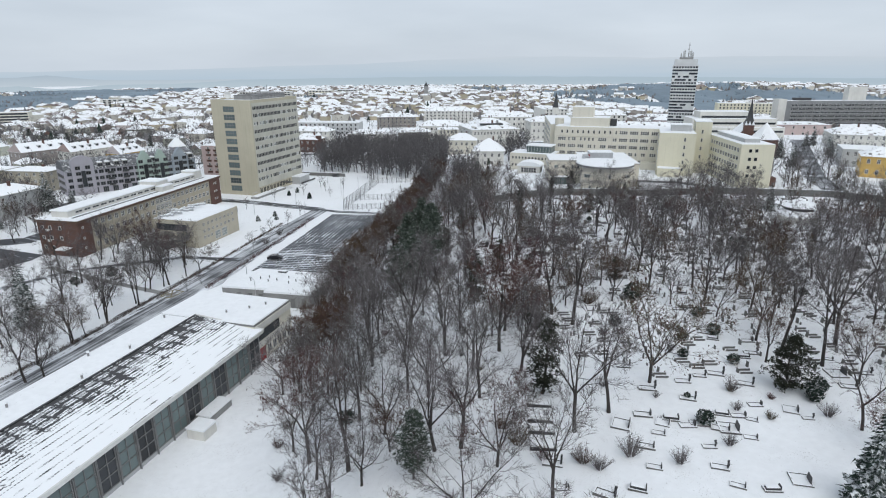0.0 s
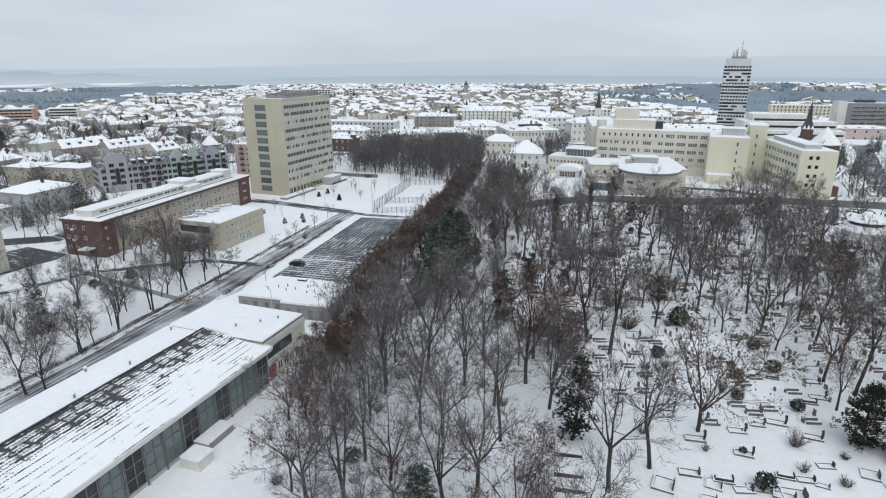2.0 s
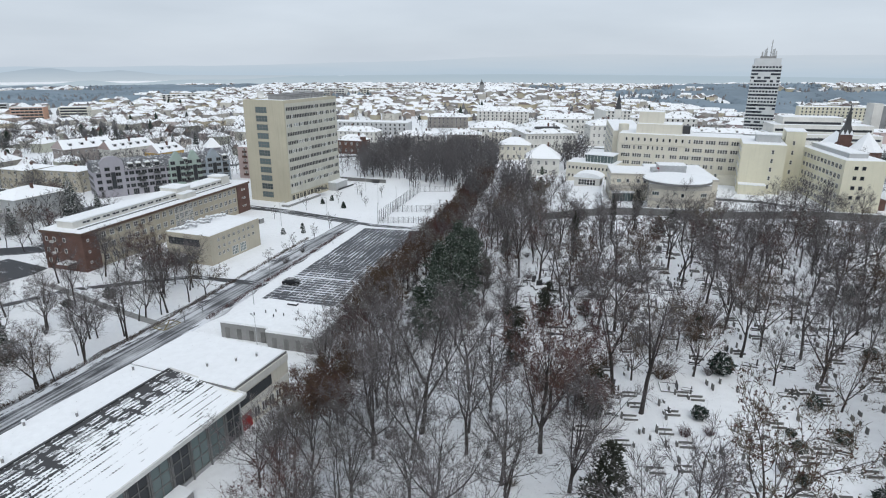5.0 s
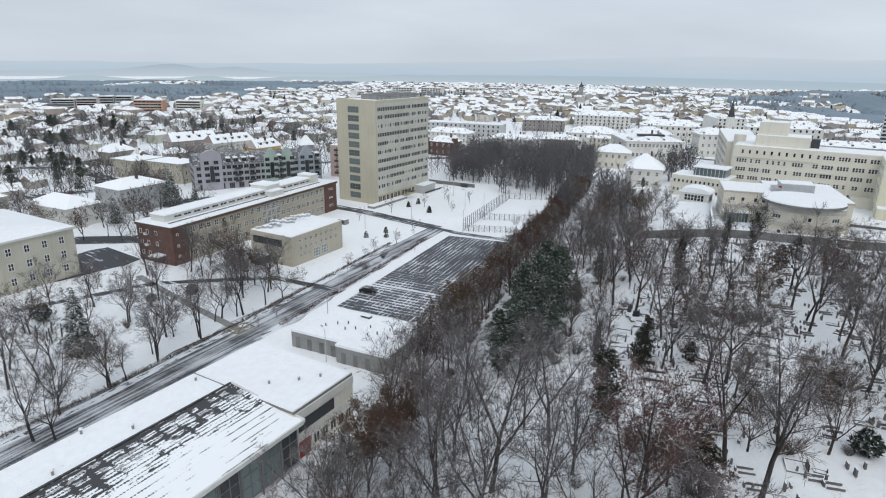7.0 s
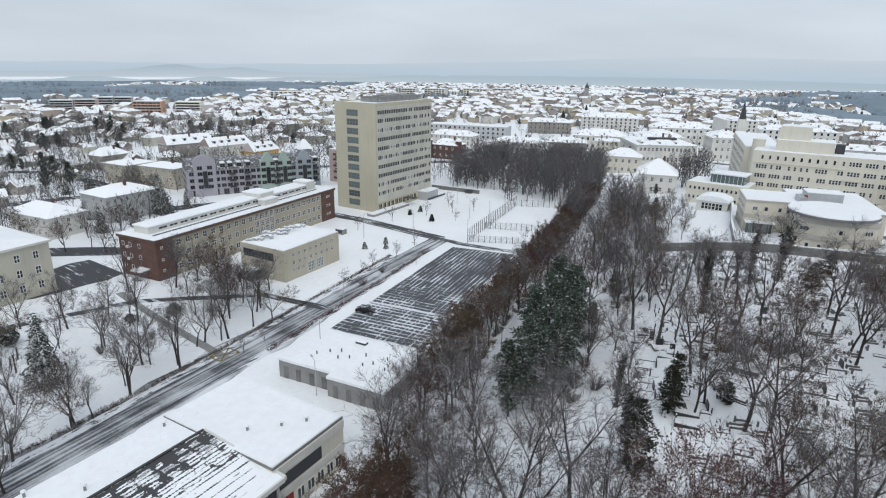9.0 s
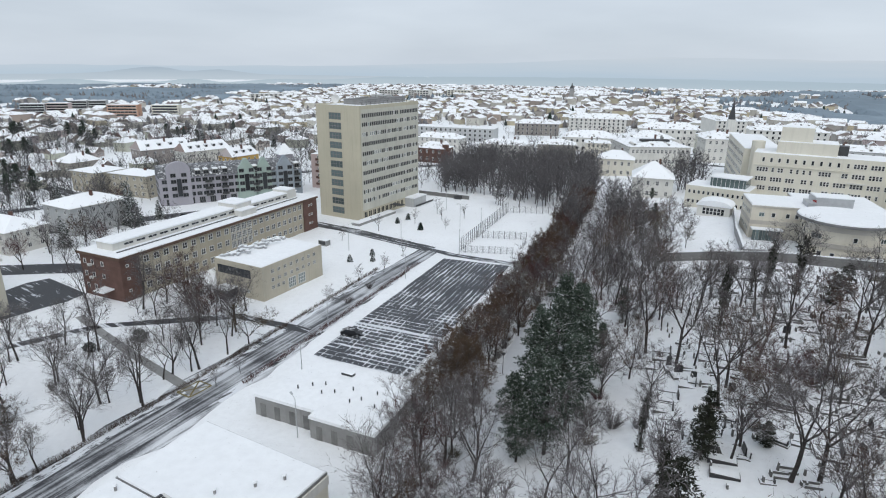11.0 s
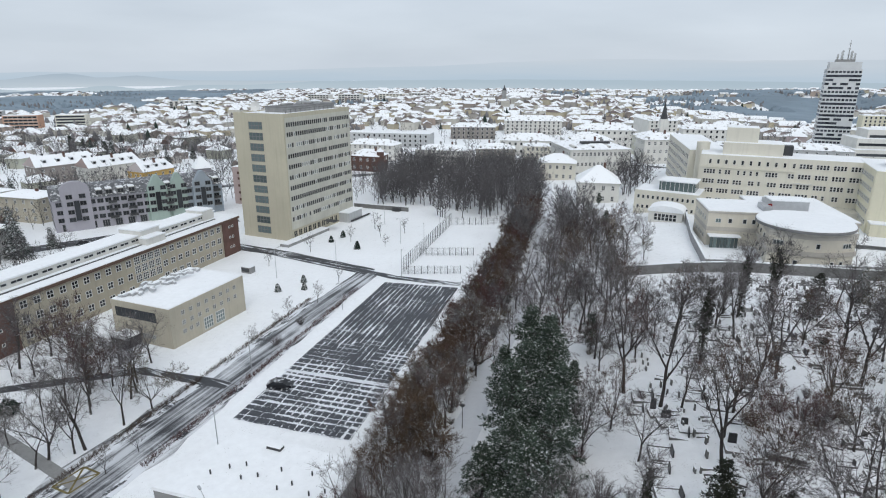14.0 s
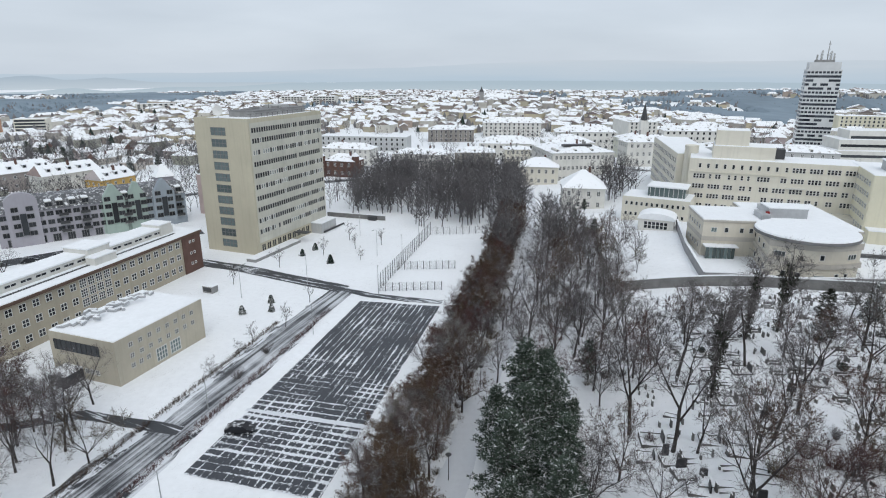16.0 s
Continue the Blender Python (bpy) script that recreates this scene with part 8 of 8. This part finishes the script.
for i, k in enumerate(grave_kinds):
    k.matrix_basis = pose(26 + 3.2 * i, 60 - i, ground_z(26 + 3.2 * i, 60 - i), 0, 0, -100)
stones = Shape()
for k in range(1900):
    x, y = rng.uniform(12, 140), rng.uniform(70, 197)
    if x > 18 + 0.75 * y or not clear_of(x, y, 1.0) or math.hypot(x - 101, y - 161) < 9:
        continue
    z, h, w = ground_z(x, y), rng.uniform(0.4, 1.1), rng.uniform(0.15, 0.38)
    stones.box(x - 0.12, y - w, z - 0.3, x + 0.12, y + w, z + h, 0, 0.04)
    if k % 5 == 0:
        stones.box(x + 0.2, y - 0.55, z - 0.3, x + 2.0, y - 0.42, z + 0.36).box(x + 0.2, y + 0.42, z - 0.3, x + 2.0, y + 0.55, z + 0.36)
tagged(new("far_gravestones", stones.mesh("far_gravestones", M_GRAVE)), "many small gravestones and kerbs in the snow", "graves", kind="stuff")
tomb = thing("family_tomb", pose(24, 131, ground_z(24, 131), 0, 0, -20), "long stone family tomb with rounded snowed lid", "tomb", "graves of the cemetery")
part("base", Shape().box(-2.2, -1.2, -0.5, 2.2, 1.2, 1.0), M_GRAVE, tomb)
part("lid", Shape().box(-2.3, -1.3, 1.003, 2.3, 1.3, 1.6, inset=0.4), M_SNOW, tomb)
for i, (x, y) in enumerate(((12.4, 54.2), (12.7, 57.4), (12.9, 59.8), (13.3, 63.4), (13.9, 113.4), (14.2, 116.3), (14.4, 119.3))):
    t = thing("tomb", pose(x, y, ground_z(x, y), 0, 0, -8), "flat dark tomb slab with snow cover", "tomb", "graves of the cemetery")
    part("slab", Shape().box(-1.6, -0.7, -0.5, 1.6, 0.7, 0.36), M_GRAVED, t)
    part("snow_bed", Shape().box(-1.55, -0.52, 0.363, 1.55, 0.65, 0.52, inset=0.1), M_SNOW, t)

# ---- trees on the bank behind the sports hall ----
for i, (x, y) in enumerate(((-22.7, 58.4), (-20.2, 63.2), (-15.2, 55.1), (-13.4, 60.9), (-20.1, 71.4), (-8.9, 51.0), (-26.4, 80.4), (-6.1, 56.0), (-18.0, 76.6))):
    if clear_of(x, y, 2.5):
        plant((brown_trees + grey_trees)[(i * 3) % 10], x, y, 0.8)

# ---- the first of each plant takes a place of its own ----
spare = [(t, (136 + 6 * (i % 3), 96 + 11 * i)) for i, t in enumerate(grey_trees + brown_trees)]
spare += list(zip(red_trees + [slim_tree] + small_trees, ((-5.5, 266), (-4.0, 271), (-3.0, 276), (-23.4, 80.0), (-104, 88), (-75, 112), (-112, 96))))
spare += list(zip(spruces + pines + yews + bushes, ((-152, 186), (-208, 226), (-66, 239), (-9.6, 145), (-3.2, 151), (-11.6, 124), (84, 172), (78, 128), (16.5, 88), (35, 100), (58, 118), (44, 74))))
for i, (t, (x, y)) in enumerate(spare):
    t.matrix_basis = pose(x, y, ground_z(x, y), 0, 0, 40 * i) @ Matrix.Scale(0.8, 4)


# ---- far hills, haze painted on glowing screens ----
def ridge(name, dist, lo, hi, tops, z_low, low, high, bottom, label):
    """A curved screen of far hills; tops: (bearing in degrees from straight ahead, height)."""
    s, n = Shape(), 160
    b0, b1 = tops[0][0], tops[-1][0]
    verts = []
    for i in range(n + 1):
        b = b0 + (b1 - b0) * i / n
        z = float(np.interp(b, [t[0] for t in tops], [t[1] for t in tops])) + noise.noise((b * 0.5, dist * 0.01, 0)) * (hi - lo) * 0.06
        x, y = dist * math.sin(radians(b)), dist * math.cos(radians(b))
        verts += [(x, y, bottom), (x, y, z)]
    s.add(verts, [(2 * i, 2 * i + 2, 2 * i + 3, 2 * i + 1) for i in range(n)])
    tagged(new(name, s.mesh(name, haze_glow_material(name + "_painted_haze", low, high, z_low, hi), smooth=True)), label, "hills", kind="structure")


# Haze is painted into the glowing colours of these three screens.
ridge("backdrop_mountains", 4650, 40, 130, ((-75, 14), (-45, 18), (-34, 16), (-22, 30), (-8, 62), (0, 92), (6, 112), (12, 108), (18, 98), (26, 104), (34, 95), (45, 86), (80, 60)), -40, (0.47, 0.575, 0.675), (0.585, 0.645, 0.71), -260, "far mountains with pale blue haze painted into the glowing backdrop")
ridge("backdrop_hills", 3600, 0, 30, ((-75, -18), (-58, -14), (-50, -18), (-44.5, -16), (-42, -6), (-40, 12), (-38.5, 22), (-37, 12), (-36, -4), (-34.6, 4), (-33.3, 9), (-32.2, 2), (-30.6, -12), (-29, -17), (-26, -19), (-18, -22), (0, -44), (80, -40)), -70, (0.55, 0.625, 0.69), (0.375, 0.465, 0.555), -200, "low hills beyond the town with haze painted into the glowing backdrop")
ridge("backdrop_haze", 2700, -60, -10, ((-75, -18), (-58, -17), (-54, -25), (-50, -31), (-47, -28), (-45.5, -17), (-43.5, -18), (-41.5, -30), (-38, -28), (-36, -17), (-35, -18), (-33, -31), (-31, -26), (-29, -17), (-27, -18), (-24, -18), (-18, -4), (0, 3), (20, 2), (40, 0), (80, -3)), -60, (0.52, 0.605, 0.665), (0.42, 0.52, 0.60), -200, "glowing screen painted as bluish haze over far fields and woods")


# ---- park lamps and small things ----
for x, y in ((-15.6, 143.4), (-7.2, 192.8), (-12.0, 167.3), (-16.3, 120.1), (-2.6, 219.0)):
    t = thing("park_lamp", pose(x, y, ground_z(x, y)), "dark park lamp with flat round head beside the path", "lamp", "park lamps")
    part("pole", Shape().tube([(0, 0, -0.2), (0, 0, 3.8)], [0.07, 0.05], 6), M_DARK, t)
    part("lamp_head", Shape().tube([(0, 0, 3.75), (0, 0, 4.0), (0, 0, 4.12)], [0.2, 0.42, 0.1], 10, cap=True), M_DARK, t)
t = thing("utility_cabinet", pose(-79.4, 208.5, 0, 0, 0, -16), "grey utility cabinet with snowed lid on the lawn", "cabinet")
part("body", Shape().box(-1.5, -1.0, -0.2, 1.5, 1.0, 1.7), M_CONC, t)
part("louvre", Shape().box(-1.2, -1.06, 0.4, 1.2, -1.004, 1.4), M_DARK, t, "dark louvred front")
part("roof_snow", Shape().box(-1.65, -1.15, 1.703, 1.65, 1.15, 1.95, inset=0.15), M_SNOW, t)
for x, y, w, h, rz in ((12.8, 140.0, 2.6, 1.5, 10), (14.5, 138.1, 1.8, 1.2, -5), (11.6, 142.7, 1.6, 1.9, 4), (18.7, 133.0, 2.0, 1.6, -8), (26.0, 149.2, 2.2, 1.5, 6), (32.3, 156.2, 2.4, 1.7, -10)):
    t = thing("tomb", pose(x, y, ground_z(x, y), 0, 0, rz), "dark granite family tomb with tall stele", "tomb", "graves of the cemetery")
    part("slab", Shape().box(-w / 2, -1.1, -0.5, w / 2, 1.1, 0.32), M_GRAVE, t)
    part("snow_bed", Shape().box(-w / 2 + 0.2, -0.95, 0.323, w / 2 - 0.2, 0.7, 0.42, inset=0.1), M_SNOW, t)
    part("stele", Shape().box(-w * 0.25, 0.75, 0.323, w * 0.25, 1.05, h, inset=0.04), M_GRAVED, t, "dark upright stele")


# ---- short posts on the lawn ----
for i, (x, y) in enumerate(((-99.4, 112.2), (-98.2, 110.6), (-100.6, 113.8), (-98.8, 114.4), (-97.0, 112.8), (-101.4, 111.2), (-96.4, 110.0))):
    t = thing("wooden_post", pose(x, y, -0.2, 2, 3, 30 * i), "short dark wooden post standing in snow", "post", "posts on the lawn")
    part("shaft", Shape().tube([(0, 0, 0), (0, 0, 2.2 + 0.3 * (i % 3))], [0.14, 0.12], 6, cap=True), M_BARK, t)
    part("snow_cap", Shape().tube([(0, 0, 2.2 + 0.3 * (i % 3)), (0, 0, 2.35 + 0.3 * (i % 3))], [0.14, 0.06], 6, cap=True), M_SNOW, t)

t = thing("roof_box", pose(-39.7, 131.5, 3.6, 0, 0, -12), "dark flat metal box with snow on the service roof", "roof hatch")
part("body", Shape().box(-1.1, -0.5, 0, 1.1, 0.5, 0.55, inset=0.04), M_DARK, t)
part("snow_cap", Shape().box(-1.1, -0.5, 0.553, 1.1, 0.5, 0.68, inset=0.12), M_SNOW, t)

# ---- hatched box painted on the road ----
M_HATCH = surface("worn_yellow_paint", (0.20, 0.165, 0.07), vary=0.4, scale=1.5, fine=5.0, bump=0)
t = thing("road_marking", pose(-65.6, 126.4, 0.075, 0, 0, -17), "worn yellow hatched box painted on the road", "marking", kind="structure")
for a, b, w in (((-1.6, -2.2), (1.6, -2.2), 0.16), ((1.6, -2.2), (1.6, 2.2), 0.16), ((1.6, 2.2), (-1.6, 2.2), 0.16), ((-1.6, 2.2), (-1.6, -2.2), 0.16), ((-1.5, -2.1), (1.5, 2.1), 0.14), ((-1.5, 2.1), (1.5, -2.1), 0.14)):
    d = math.hypot(b[0] - a[0], b[1] - a[1])
    ox, oy = -(b[1] - a[1]) / d * w, (b[0] - a[0]) / d * w
    part("stripe", Shape().add([(a[0] - ox, a[1] - oy, 0), (b[0] - ox, b[1] - oy, 0), (b[0] + ox, b[1] + oy, 0), (a[0] + ox, a[1] + oy, 0)], [(0, 1, 2, 3)]), M_HATCH, t)
